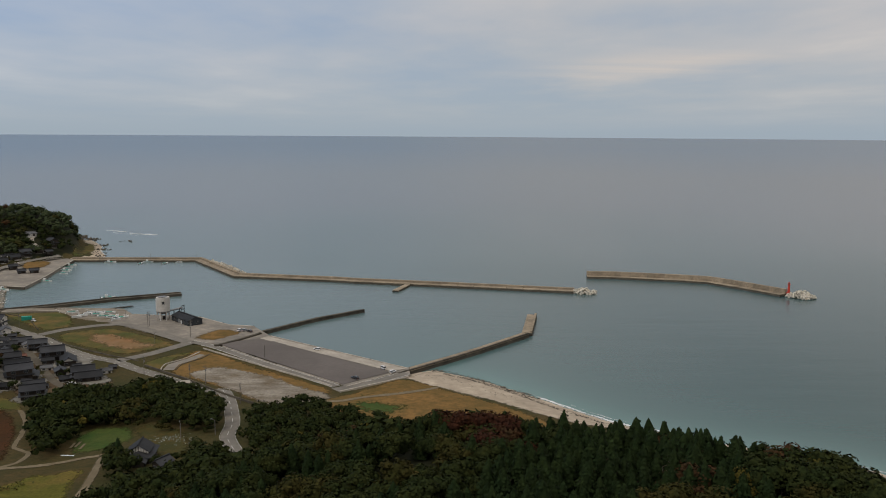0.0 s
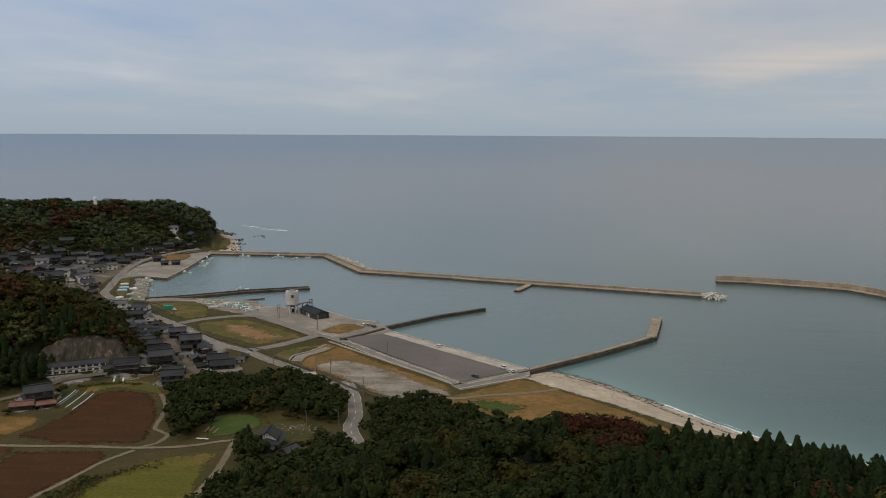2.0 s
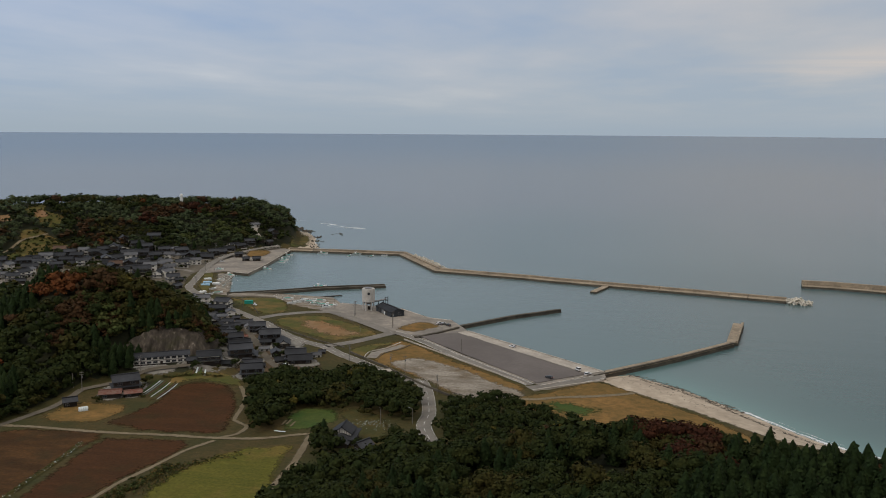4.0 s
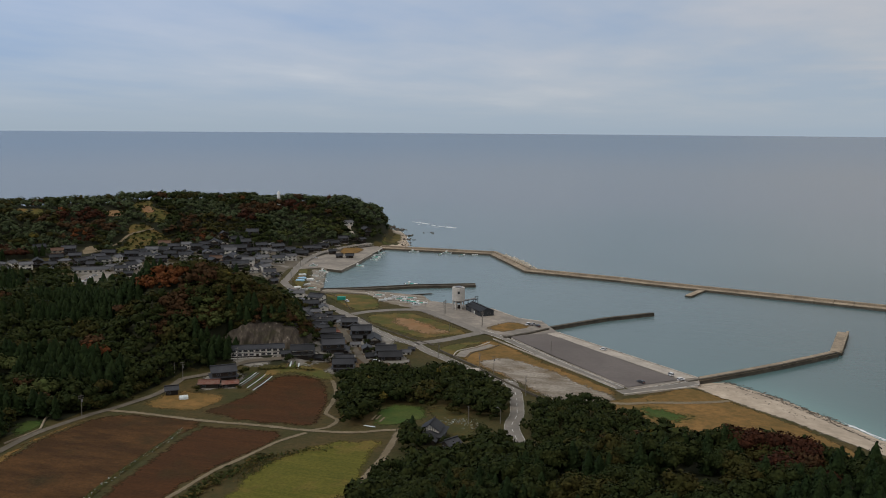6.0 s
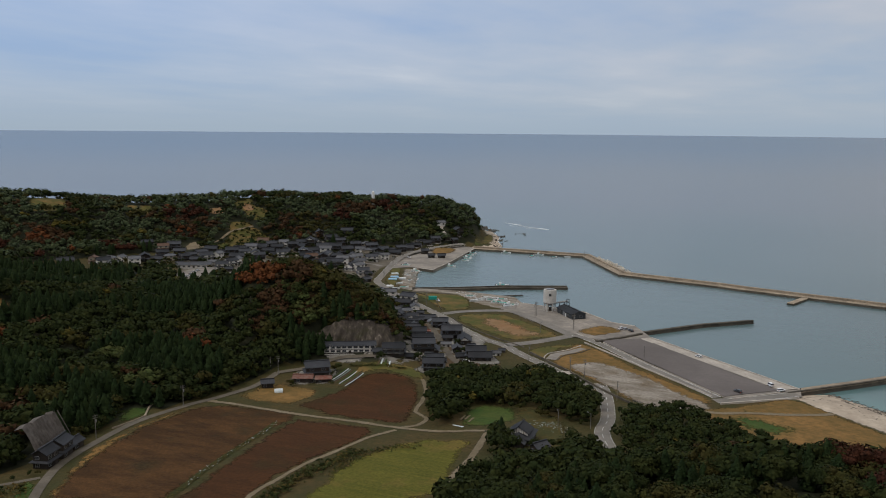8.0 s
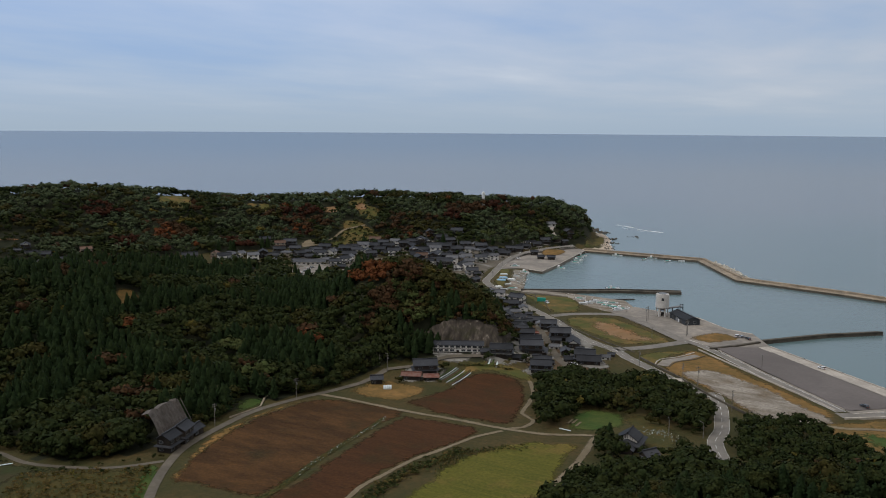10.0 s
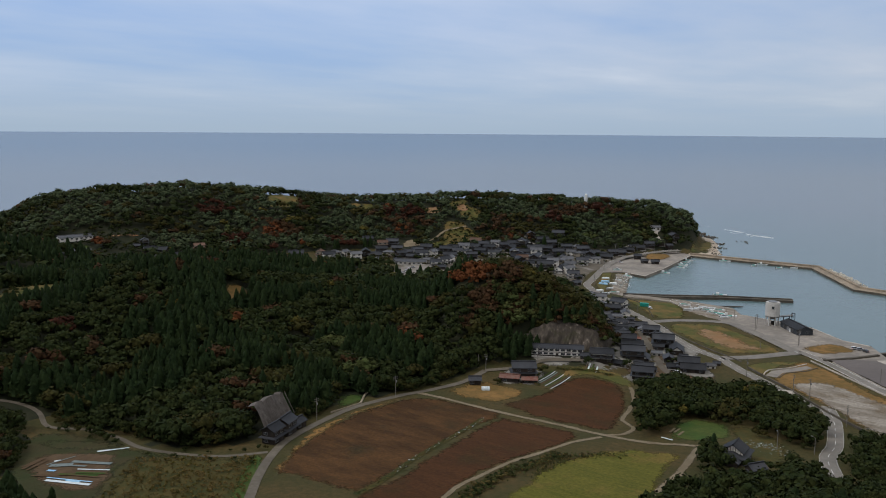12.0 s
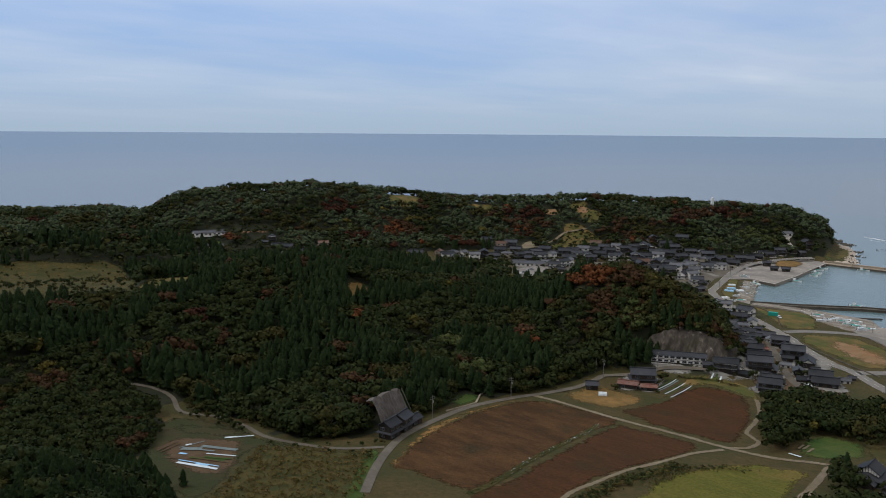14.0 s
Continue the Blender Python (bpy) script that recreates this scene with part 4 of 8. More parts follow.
lay_road("track", [(-185, 374), (-175, 358), (-168, 339), (-163, 323), (-154, 316), (-153, 304), (-158, 298)], 2.5, "dirt", "grassy path round the brown field", 0.16)
lay_road("street", [(-171, 402), (-187, 417), (-198, 432), (-213, 454), (-231, 480), (-249, 507), (-268, 528), (-292, 551)], 4.0, "lane", "narrow village street between houses", 0.16)
lay_road("street", [(-255, 347), (-247, 359), (-237, 377), (-219, 388), (-209, 402)], 3.6, "lane", "lane in front of the long white building", 0.16)
lay_road("path", [(-563, 641), (-557, 654), (-558, 671), (-560, 685), (-556, 696), (-550, 711)], 4.0, "dirt", "pale path climbing the headland", 0.25)
lay_road("path", [(-390, 845), (-399, 853), (-401, 865)], 4.0, "pale_concrete", "pale drive to a house on the cape", 0.2)
lay_road("street", [(-377, 676), (-392, 680), (-403, 658), (-430, 632), (-468, 572)], 5.5, "road", "street through the far village", 0.16)
lay_road("path", [(-52, 384), (-40, 386), (-28, 393), (-16, 397), (-2, 404), (6, 410)], 4.0, "dirt", "pale footpath through the grass", 0.2)

# ---------------------------------------------------------------- breakwaters
def slices(a, b, length):
    """Cuts a strip between two lines into blocks of about the given length, with narrow joints."""
    out = []
    for i in range(len(a) - 1):
        n = max(1, round(float(np.hypot(*(a[i + 1] - a[i]))) / length))
        for k in range(n):
            f0, f1 = k / n, (k + 1) / n - (0.03 / length if k < n - 1 else 0.0)
            out.append([tuple(a[i] + (a[i + 1] - a[i]) * f0), tuple(a[i] + (a[i + 1] - a[i]) * f1), tuple(b[i] + (b[i + 1] - b[i]) * f1), tuple(b[i] + (b[i + 1] - b[i]) * f0)])
    return out


def wall_run(name, line, width, top, material, label, parapet=0.0, parapet_width=1.5, side=1, foot=-4.0, block=14.0, rail=None):
    """A concrete mole along a plan line, cast in blocks, with a parapet on one side."""
    p = np.array(line, float)
    a, b = mitred(p, width)
    wet_a, wet_b = mitred(p, width + 0.5)
    thing = tagged(part(name, prism(bmesh.new(), [tuple(v) for v in wet_a] + [tuple(v) for v in wet_b[::-1]], foot, 0.55), M["rock"]), label, "breakwater", "", "structure")
    r = random.Random(len(line) * 7 + int(width))
    for poly in slices(a, b, block):
        level = top + r.uniform(-0.04, 0.04)
        # tide stain and side-face shade both sit in the caisson's dark colour
        part("caisson", prism(bmesh.new(), poly, foot + 1, level - 0.45), M["dark_concrete"], thing, "concrete caisson with stain and side shade in its colour")
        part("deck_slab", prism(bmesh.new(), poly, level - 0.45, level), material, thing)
    if parapet:
        outer, inner = (a, a + (b - a) * (parapet_width / width)) if side > 0 else (b, b + (a - b) * (parapet_width / width))
        for poly in slices(outer, inner, block):
            part("parapet", prism(bmesh.new(), poly, top - 0.3, top + parapet + r.uniform(-0.04, 0.04)), rail or material, thing)
    return thing


def mitred(p, width):
    d = np.diff(p, axis=0)
    d /= np.hypot(d[:, 0], d[:, 1])[:, None]
    nrm = np.stack([-d[:, 1], d[:, 0]], 1)
    left = []
    for i in range(len(p)):
        if i == 0:
            left.append(nrm[0])
        elif i == len(p) - 1:
            left.append(nrm[-1])
        else:
            m = nrm[i - 1] + nrm[i]
            m /= np.hypot(*m)
            left.append(m / max(0.4, m @ nrm[i]))
    left = np.array(left)
    return p + left * width / 2, p - left * width / 2


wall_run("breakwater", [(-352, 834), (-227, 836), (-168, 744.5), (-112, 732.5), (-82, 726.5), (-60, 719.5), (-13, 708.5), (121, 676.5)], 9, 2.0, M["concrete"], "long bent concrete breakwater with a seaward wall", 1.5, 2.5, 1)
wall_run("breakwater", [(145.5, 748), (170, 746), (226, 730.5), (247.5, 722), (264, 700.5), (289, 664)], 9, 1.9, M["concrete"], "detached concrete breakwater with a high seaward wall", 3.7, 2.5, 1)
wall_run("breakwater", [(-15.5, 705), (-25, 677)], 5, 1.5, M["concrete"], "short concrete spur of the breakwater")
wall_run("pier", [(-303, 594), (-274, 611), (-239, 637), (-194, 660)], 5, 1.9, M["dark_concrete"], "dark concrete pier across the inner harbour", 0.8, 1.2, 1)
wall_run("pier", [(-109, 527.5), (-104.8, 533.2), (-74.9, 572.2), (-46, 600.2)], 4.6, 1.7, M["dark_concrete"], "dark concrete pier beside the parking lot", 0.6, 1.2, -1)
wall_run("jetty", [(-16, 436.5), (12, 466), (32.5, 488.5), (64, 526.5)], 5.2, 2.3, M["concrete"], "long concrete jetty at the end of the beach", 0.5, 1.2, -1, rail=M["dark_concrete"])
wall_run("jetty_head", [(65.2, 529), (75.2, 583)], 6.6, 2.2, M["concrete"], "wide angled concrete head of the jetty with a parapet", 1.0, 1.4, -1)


def coping(line, width, top, label):
    """A raised edge of cast blocks along a quay, with mooring bollards."""
    p = np.array(line, float)
    a, b = mitred(p, width)
    thing = tagged(part("quay_wall", prism(bmesh.new(), [tuple(v) for v in a] + [tuple(v) for v in b[::-1]], -3.2, top - 0.1), M["dark_concrete"]), label, "quay wall", "", "structure")
    for k, poly in enumerate(slices(a, b, 7.0)):
        part("coping_block", prism(bmesh.new(), poly, top - 0.11, top + 0.22), M["pale_concrete"], thing)
        if k % 4 == 0:
            x, y = (poly[0][0] + poly[3][0]) / 2, (poly[0][1] + poly[3][1]) / 2
            part("bollard", tube(bmesh.new(), (x, y, top + 0.2), (x, y, top + 0.65), 0.2, 0.26, 8), M["dark_steel"], thing)


coping([(-9, 444), (-97, 517)], 0.9, 2.5, "concrete quay edge along the parking lot")
coping([(-113, 543.5), (-130, 547.5), (-155, 570.5), (-204, 579.5)], 0.9, 2.45, "concrete quay edge beside the silo")
coping([(-343, 685.5), (-327.5, 682), (-333, 734), (-340, 777), (-347, 826)], 0.9, 2.3, "concrete edge of the west quay")


# ---------------------------------------------------------------- houses
BUILT = []  # plan place and reach of each building


def gable_roof(bm, length, width, z, rise, over=0.7, thick=0.25, cx=0.0, cy=0.0, sag=0.0):
    """Two tiled slopes meeting at a ridge along x, with eaves and a slight sweep."""
    hl, hw = length / 2 + over, width / 2 + over
    drop = rise * over / (width / 2)
    rows = []
    for x in (-hl, hl):
        sec = [(-hw, z - drop), (-hw * 0.5, z + rise * 0.5 - drop * 0.5 - sag), (0, z + rise), (hw * 0.5, z + rise * 0.5 - drop * 0.5 - sag), (hw, z - drop)]
        up = [bm.verts.new((cx + x, cy + y, h + thick)) for y, h in sec]
        lo = [bm.verts.new((cx + x, cy + y, h)) for y, h in sec]
        rows.append((up, lo))
    (u0, l0), (u1, l1) = rows
    for i in range(4):
        bm.faces.new((u0[i], u1[i], u1[i + 1], u0[i + 1]))
        bm.faces.new((l0[i + 1], l1[i + 1], l1[i], l0[i]))
        bm.faces.new((u0[i], u0[i + 1], l0[i + 1], l0[i]))
        bm.faces.new((u1[i + 1], u1[i], l1[i], l1[i + 1]))
    bm.faces.new((u0[0], l0[0], l1[0], u1[0]))
    bm.faces.new((u0[4], u1[4], l1[4], l0[4]))
    return bm


def hip_roof(bm, length, width, z, rise, over=0.7, ridge=0.4, thick=0.22):
    hl, hw = length / 2 + over, width / 2 + over
    r = length / 2 * ridge
    base = [bm.verts.new(p) for p in ((-hl, -hw, z), (hl, -hw, z), (hl, hw, z), (-hl, hw, z))]
    edge = [bm.verts.new((v.co.x, v.co.y, z + thick)) for v in base]
    a, b = bm.verts.new((-r, 0, z + rise)), bm.verts.new((r, 0, z + rise))
    bm.faces.new(base[::-1])
    for i in range(4):
        j = (i + 1) % 4
        bm.faces.new((base[i], base[j], edge[j], edge[i]))
    bm.faces.new((edge[0], edge[1], b, a))
    bm.faces.new((edge[1], edge[2], b))
    bm.faces.new((edge[2], edge[3], a, b))
    bm.faces.new((edge[3], edge[0], a))
    return bm


def gable_walls(bm, length, width, height, rise, cx=0.0, cy=0.0, foot=-1.5):
    """Four walls with pointed gable ends."""
    hl, hw = length / 2, width / 2
    ends = []
    for x in (-hl, hl):
        ends.append([bm.verts.new((cx + x, cy + y, h)) for y, h in ((-hw, foot), (-hw, height), (0, height + rise), (hw, height), (hw, foot))])
    a, b = ends
    bm.faces.new(a)
    bm.faces.new(b[::-1])
    for i in range(4):
        bm.faces.new((a[i], b[i], b[i + 1], a[i + 1]))
    bm.faces.new((a[4], b[4], b[0], a[0]))
    return bm


def skirt_roof(bm, length, width, z, out=1.1, drop=0.5):
    """A low lean-to roof right round the house at the upper floor's foot."""
    a = [(-length / 2, -width / 2), (length / 2, -width / 2), (length / 2, width / 2), (-length / 2, width / 2)]
    b = [(x + math.copysign(out, x), y + math.copysign(out, y)) for x, y in a]
    hi, lo, un = [bm.verts.new((*p, z)) for p in a], [bm.verts.new((*p, z - drop)) for p in b], [bm.verts.new((*p, z - drop - 0.18)) for p in b]
    for i in range(4):
        j = (i + 1) % 4
        bm.faces.new((lo[i], lo[j], hi[j], hi[i]))
        bm.faces.new((un[i], un[j], lo[j], lo[i]))
    bm.faces.new(un[::-1])
    return bm


def window(parent, x, y, z, w, h, along_x, label=""):
    """A recessed dark pane in a pale frame on a wall face."""
    t = 0.16
    fr = bmesh.new()
    for dx, dz, sx, sz in ((0, -0.08, w + 0.16, 0.08), (0, h, w + 0.16, 0.08), (-w / 2 - 0.04, 0, 0.08, h), (w / 2 + 0.04, 0, 0.08, h), (0, 0, 0.06, h)):
        if along_x:
            box(fr, x + dx, y, z + dz, sx, t, sz)
        else:
            box(fr, x, y + dx, z + dz, t, sx, sz)
    win = part("window", box(bmesh.new(), x, y, z, *((w, 0.08) if along_x else (0.08, w)), h), M["glass"], parent, label)
    part("window_frame", fr, M["steel"], win)


def ridge_cap(parent, length, z, cx=0.0, cy=0.0, over=0.7, mat="roof"):
    part("ridge", box(bmesh.new(), cx, cy, z - 0.05, length + 2 * over, 0.5, 0.5), M[mat], parent)


def dwelling(label, length, width, storeys, wall, roof, rise=2.0, skirt=False, hip=False, wing=None, band=False, category="house", gable=False, boarded=False):
    """A Japanese village house: walls, tiled roof, ridge, windows and a door."""
    top = empty("house", pose(0, 0, -500), label, category, "village houses")
    h = 2.9 * storeys
    if hip:
        part("wall", box(bmesh.new(), 0, 0, -1.5, length, width, h + 1.5), M[wall], top)
        part("roof", hip_roof(bmesh.new(), length, width, h - 0.1, rise), M[roof], top)
        ridge_cap(top, length * 0.4, h + rise - 0.1, over=0.0, mat=roof)
    else:
        part("wall", gable_walls(bmesh.new(), length, width, h, rise - 0.05), M[wall], top)
        part("roof", gable_roof(bmesh.new(), length, width, h, rise, sag=0.06), M[roof], top)
        ridge_cap(top, length, h + rise + 0.2, mat=roof)
    if boarded:
        for z, t in ((-0.6, 1.0), (2.6, 0.4)):
            part("boarding", box(bmesh.new(), 0, 0, z, length + 0.1, width + 0.1, t), M["wood_wall"], top, "dark wooden boarding")
    if gable:
        for s in (-1, 1):
            bm = bmesh.new()
            a = [bm.verts.new((s * (length / 2 + d), y, z)) for d in (0.0, 0.07) for y, z in ((-width * 0.36, h + 0.25), (width * 0.36, h + 0.25), (0, h + rise * 0.85))]
            bm.faces.new(a[:3])
            bm.faces.new(a[3:])
            for i in range(3):
                bm.faces.new((a[i], a[(i + 1) % 3], a[3 + (i + 1) % 3], a[3 + i]))
            part("gable_panel", bm, M["plaster"], top, "white plaster gable panel")
    if skirt and storeys > 1:
        part("eave_roof", skirt_roof(bmesh.new(), length, width, 3.25), M[roof], top)
    if band:
        for z in (1.0, 3.9)[:storeys]:
            part("plaster_band", box(bmesh.new(), 0, -width / 2 - 0.04, z + 0.9, length * 0.96, 0.1, 0.9), M["plaster"], top, "white plaster band")
    if wing:
        wl, ww, wx, wy = wing
        part("wing_wall", gable_walls(bmesh.new(), wl, ww, 2.8, 1.3, wx, wy), M[wall], top)
        part("wing_roof", gable_roof(bmesh.new(), wl, ww, 2.8, 1.35, 0.6, 0.22, wx, wy), M[roof], top)
    for s in range(storeys):
        n = max(2, int(length / 3.6))
        for k in range(n):
            x = -length / 2 + (k + 0.5) * length / n
            for side in (-1, 1):
                if not (wing and side * wing[3] > 0 and abs(x - wing[2]) < wing[0] / 2):
                    if s == 0 and k == n // 2 and side < 0:
                        part("door", box(bmesh.new(), x, side * (width / 2 + 0.02), 0, 1.7, 0.14, 2.0), M["wood_wall"], top)
                    else:
                        window(top, x, side * (width / 2 + 0.01), 0.8 + 2.9 * s, 2.5 if boarded else 1.7, 1.45 if boarded else 1.2, True)
        for side in (-1, 1):
            window(top, side * (length / 2 + 0.01), width * 0.18, 0.9 + 2.9 * s, 1.5, 1.1, False)
    return top


def place(proto, x, y, turn, reach, dz=0.0, scale=None):
    BUILT.append((x, y, reach))
    if scale:
        turn += (((x * 5.7 + y * 9.3) % 1.0) - 0.5) * (18 if scale != 0.84 else 0)
        return copy_thing(proto, pose(x, y, gz(x, y) + dz, 0, 0, turn) @ Matrix.Diagonal((scale, scale, scale * 0.82, 1)))
    far = math.hypot(x, y) > 560
    size = (0.92 + 0.26 * ((x * 7.3 + y * 3.1) % 1.0)) if far else 0.9 + 0.14 * ((x * 7.3 + y * 3.1) % 1.0)
    turn += (((x * 5.7 + y * 9.3) % 1.0) - 0.5) * 40 + (90 if (x * 3.3 + y * 1.7) % 1.0 < 0.25 else 0) if far else (((x * 5.7 + y * 9.3) % 1.0) - 0.5) * 16
    return copy_thing(proto, pose(x, y, gz(x, y) + dz, 0, 0, turn) @ Matrix.Diagonal((size, size, size * (0.82 if far else 1.0), 1)))


KINDS = {
    "A": (dwelling("two-storey dark wooden house with black tiled roof", 10, 7, 2, "wood_wall", "roof", 2.1, skirt=True), 8.5),
    "B": (dwelling("single-storey dark wooden house with black tiled roof", 11.5, 6.6, 1, "wood_wall", "roof", 2.3, gable=True), 9.0),
    "C": (dwelling("two-storey white plastered house with black tiled roof", 9.5, 7, 2, "plaster", "roof", 2.0, skirt=True), 8.0),
    "D": (dwelling("small dark wooden shed with tiled roof", 6, 4.5, 1, "wood_wall", "roof", 1.3, category="shed"), 5.0),
    "E": (dwelling("dark wooden house with a low side wing", 11, 7, 2, "wood_wall", "roof", 2.1, skirt=True, gable=True, wing=(6, 5, 2.2, -5.6)), 10.0),
    "G": (dwelling("beige house with grey hipped roof", 9, 8, 2, "beige_wall", "roof_grey", 2.0, hip=True), 8.0),
    "H": (dwelling("low shed with rusty red sheet roof", 9, 5, 1, "wood_wall", "roof_rust", 1.2, category="shed"), 6.0),
    "I": (dwelling("white house with grey tiled roof", 9, 6.5, 2, "plaster", "roof_grey", 1.9), 7.5),
    "J": (dwelling("long low hall with pale grey roof", 26, 10, 1, "plaster", "roof_grey", 1.6, category="hall"), 14.0),
    "K": (dwelling("two-storey dark house with white plaster bands", 12, 7.5, 2, "wood_wall", "roof", 2.2, skirt=True, band=True, gable=True), 9.5),
    "N": (dwelling("beige two-storey house with brown tiled roof", 9.5, 7, 2, "beige_wall", "roof_brown", 2.0, skirt=True), 8.0),
    "W": (dwelling("small white bungalow with a grey roof", 8, 6, 1, "plaster", "roof_grey", 1.4), 6.0),
    "R": (dwelling("small black two-storey house beside the lane", 7.2, 5.6, 2, "wood_wall", "roof", 1.6, skirt=True), 6.5),
    "S": (dwelling("long two-storey white building with black tiled roof", 33, 8.5, 2, "plaster", "roof", 1.9, skirt=False, category="building", boarded=True), 11.0),
}


def settle(rows):
    for kind, x, y, turn in rows:
        proto, reach = KINDS[kind]
        place(proto, x, y, turn, reach)


place(KINDS["S"][0], -235.5, 386.5, 31, 11.0, 0.0, 0.84)
settle([("D", -247.0, 327.5, 34)])
# houses along the near village street
for kind, x, y, turn, size in (
    ("A", -208.7, 462.8, 27, 1.15), ("D", -207.8, 454.5, 27, 0.97), ("B", -196.4, 454.1, 112, 1.10), ("D", -198.2, 448.6, 27, 0.71), ("D", -191.9, 433.3, 112, 1.10), ("B", -183.8, 422.3, 27, 0.64),
    ("A", -177.1, 426.0, 27, 1.05), ("B", -173.4, 423.3, 27, 1.06), ("B", -194.3, 407.6, 27, 0.84), ("A", -187.1, 391.8, 27, 1.03), ("K", -212.1, 429.0, 27, 0.96), ("A", -205.5, 417.1, 27, 1.15),
    ("B", -201.7, 422.6, 112, 0.87), ("A", -238.7, 466.8, 27, 0.76),
):
    place(KINDS[kind][0], x, y, turn, KINDS[kind][1] * size, 0.0, size)
# more houses of the near village and its farm buildings
for kind, x, y, turn, size in (
    ("B", -233.6, 457.6, 112, 1.07), ("E", -222.0, 441.3, 27, 0.95), ("K", -213.5, 396.2, 24, 0.97), ("B", -205.5, 399.0, 24, 0.62), ("W", -169.2, 436.9, 20, 0.66), ("D", -168.4, 444.0, 20, 0.62),
    ("H", -143.0, 406.9, 35, 0.85), ("B", -219.7, 391.2, 26, 0.62), ("D", -204.9, 400.4, 26, 0.66), ("A", -236.7, 355.6, 33, 1.15), ("H", -237.2, 344.1, 33, 1.02), ("H", -228.3, 348.7, 33, 0.82),
    ("D", -229.7, 439.5, 112, 1.10), ("A", -230.2, 450.8, 30, 0.85),
):
    place(KINDS[kind][0], x, y, turn, KINDS[kind][1] * size, 0.0, size)
# houses at the north end of the village
for kind, x, y, turn, size in (
    ("B", -241.9, 496.7, 27, 0.91), ("A", -226.5, 483.8, 27, 0.95), ("C", -251.5, 493.4, 27, 0.75), ("D", -244.1, 487.5, 27, 1.08), ("G", -290.6, 535.0, 30, 0.83), ("A", -275.9, 525.4, 30, 0.98),
    ("B", -276.5, 519.1, 30, 0.65), ("D", -266.7, 513.7, 30, 0.92), ("I", -262.5, 518.8, 120, 0.85), ("D", -273.3, 527.7, 30, 1.14), ("B", -285.6, 531.6, 30, 0.66), ("D", -254.7, 511.7, 30, 0.73),
    ("B", -264.3, 498.9, 115, 1.00), ("A", -252.3, 480.2, 30, 0.68), ("D", -222.2, 480.6, 112, 1.10),
):
    place(KINDS[kind][0], x, y, turn, KINDS[kind][1] * size, 0.0, size)
for kind, x, y, turn, size in (
    ("D", -199, 411, 20, 0.7), ("D", -216, 437, 118, 0.7), ("H", -226, 462, 30, 0.6), ("D", -212, 470, 30, 0.75), ("W", -203, 442, 25, 0.7), ("D", -181, 434, 110, 0.7),
    ("D", -219, 448, 25, 0.7), ("C", -243, 476, 30, 0.75), ("D", -258, 497, 35, 0.8), ("W", -236, 490, 115, 0.7), ("D", -217, 409, 30, 0.7), ("G", -262, 506, 30, 0.75),
    ("D", -190, 409, 28, 0.65), ("I", -271, 506, 30, 0.7), ("B", -247, 468, 28, 0.7), ("D", -188, 445, 25, 0.7),
):
    place(KINDS[kind][0], x, y, turn, KINDS[kind][1] * size, 0.0, size)
# houses at the foot of the wooded hill
settle([("A", -437, 646, 38), ("C", -421, 637, 40), ("B", -427, 661, 36), ("K", -409, 646, 38), ("I", -412, 665, 35), ("C", -395, 655, 36), ("A", -425, 676, 34), ("B", -447, 632, 40), ("D", -432, 628, 40), ("N", -440, 655, 38)])
settle([("I", -302.7, 556.1, 31), ("G", -310.7, 556.6, 87), ("C", -281.2, 545.3, 90)])
# white houses above the harbour
settle([("C", -369.9, 629.9, 119), ("I", -408.8, 684.5, 36), ("C", -397.0, 692.2, 33), ("I", -393.6, 711.1, 34), ("D", -351.2, 603.1, 53), ("C", -390.2, 641.5, 86), ("A", -407.8, 726.4, 40), ("B", -405.9, 743.1, 23), ("I", -385.2, 647.0, 74), ("D", -364.2, 628.7, 34)])
# boat sheds and houses on the west quay
settle([("B", -397.1, 786.4, 41), ("B", -393.5, 801.9, 50), ("A", -389.3, 816.8, 49), ("B", -386.6, 835.3, 51), ("W", -403.4, 860.9, 19), ("A", -381.2, 858.9, 28), ("D", -377.7, 768.1, 32), ("D", -351.0, 751.7, 40), ("D", -360.8, 748.5, 32), ("D", -399.4, 777.6, 40), ("D", -375.8, 837.1, 39), ("B", -398.6, 800.6, 52)])
# houses of the far village
settle([("A", -486.1, 690.9, 38), ("K", -479.7, 711.8, 32), ("A", -467.8, 732.5, 38), ("E", -461.2, 672.4, 38), ("B", -461.8, 708.4, 28), ("I", -449.1, 692.7, 41), ("B", -442.2, 713.0, 35), ("A", -438.9, 732.4, 40), ("G", -431.1, 740.8, 25), ("A", -409.8, 738.0, 34), ("C", -411.7, 725.4, 30), ("G", -417.7, 720.1, 113), ("A", -456.4, 729.8, 33), ("A", -487.3, 739.6, 38), ("B", -459.5, 687.2, 32), ("C", -435.7, 679.3, 43), ("A", -465.4, 759.8, 32), ("B", -429.2, 683.2, 30), ("A", -474.2, 684.3, 118), ("D", -430.0, 710.1, 27), ("B", -446.9, 675.3, 33), ("I", -424.4, 717.9, 26)])
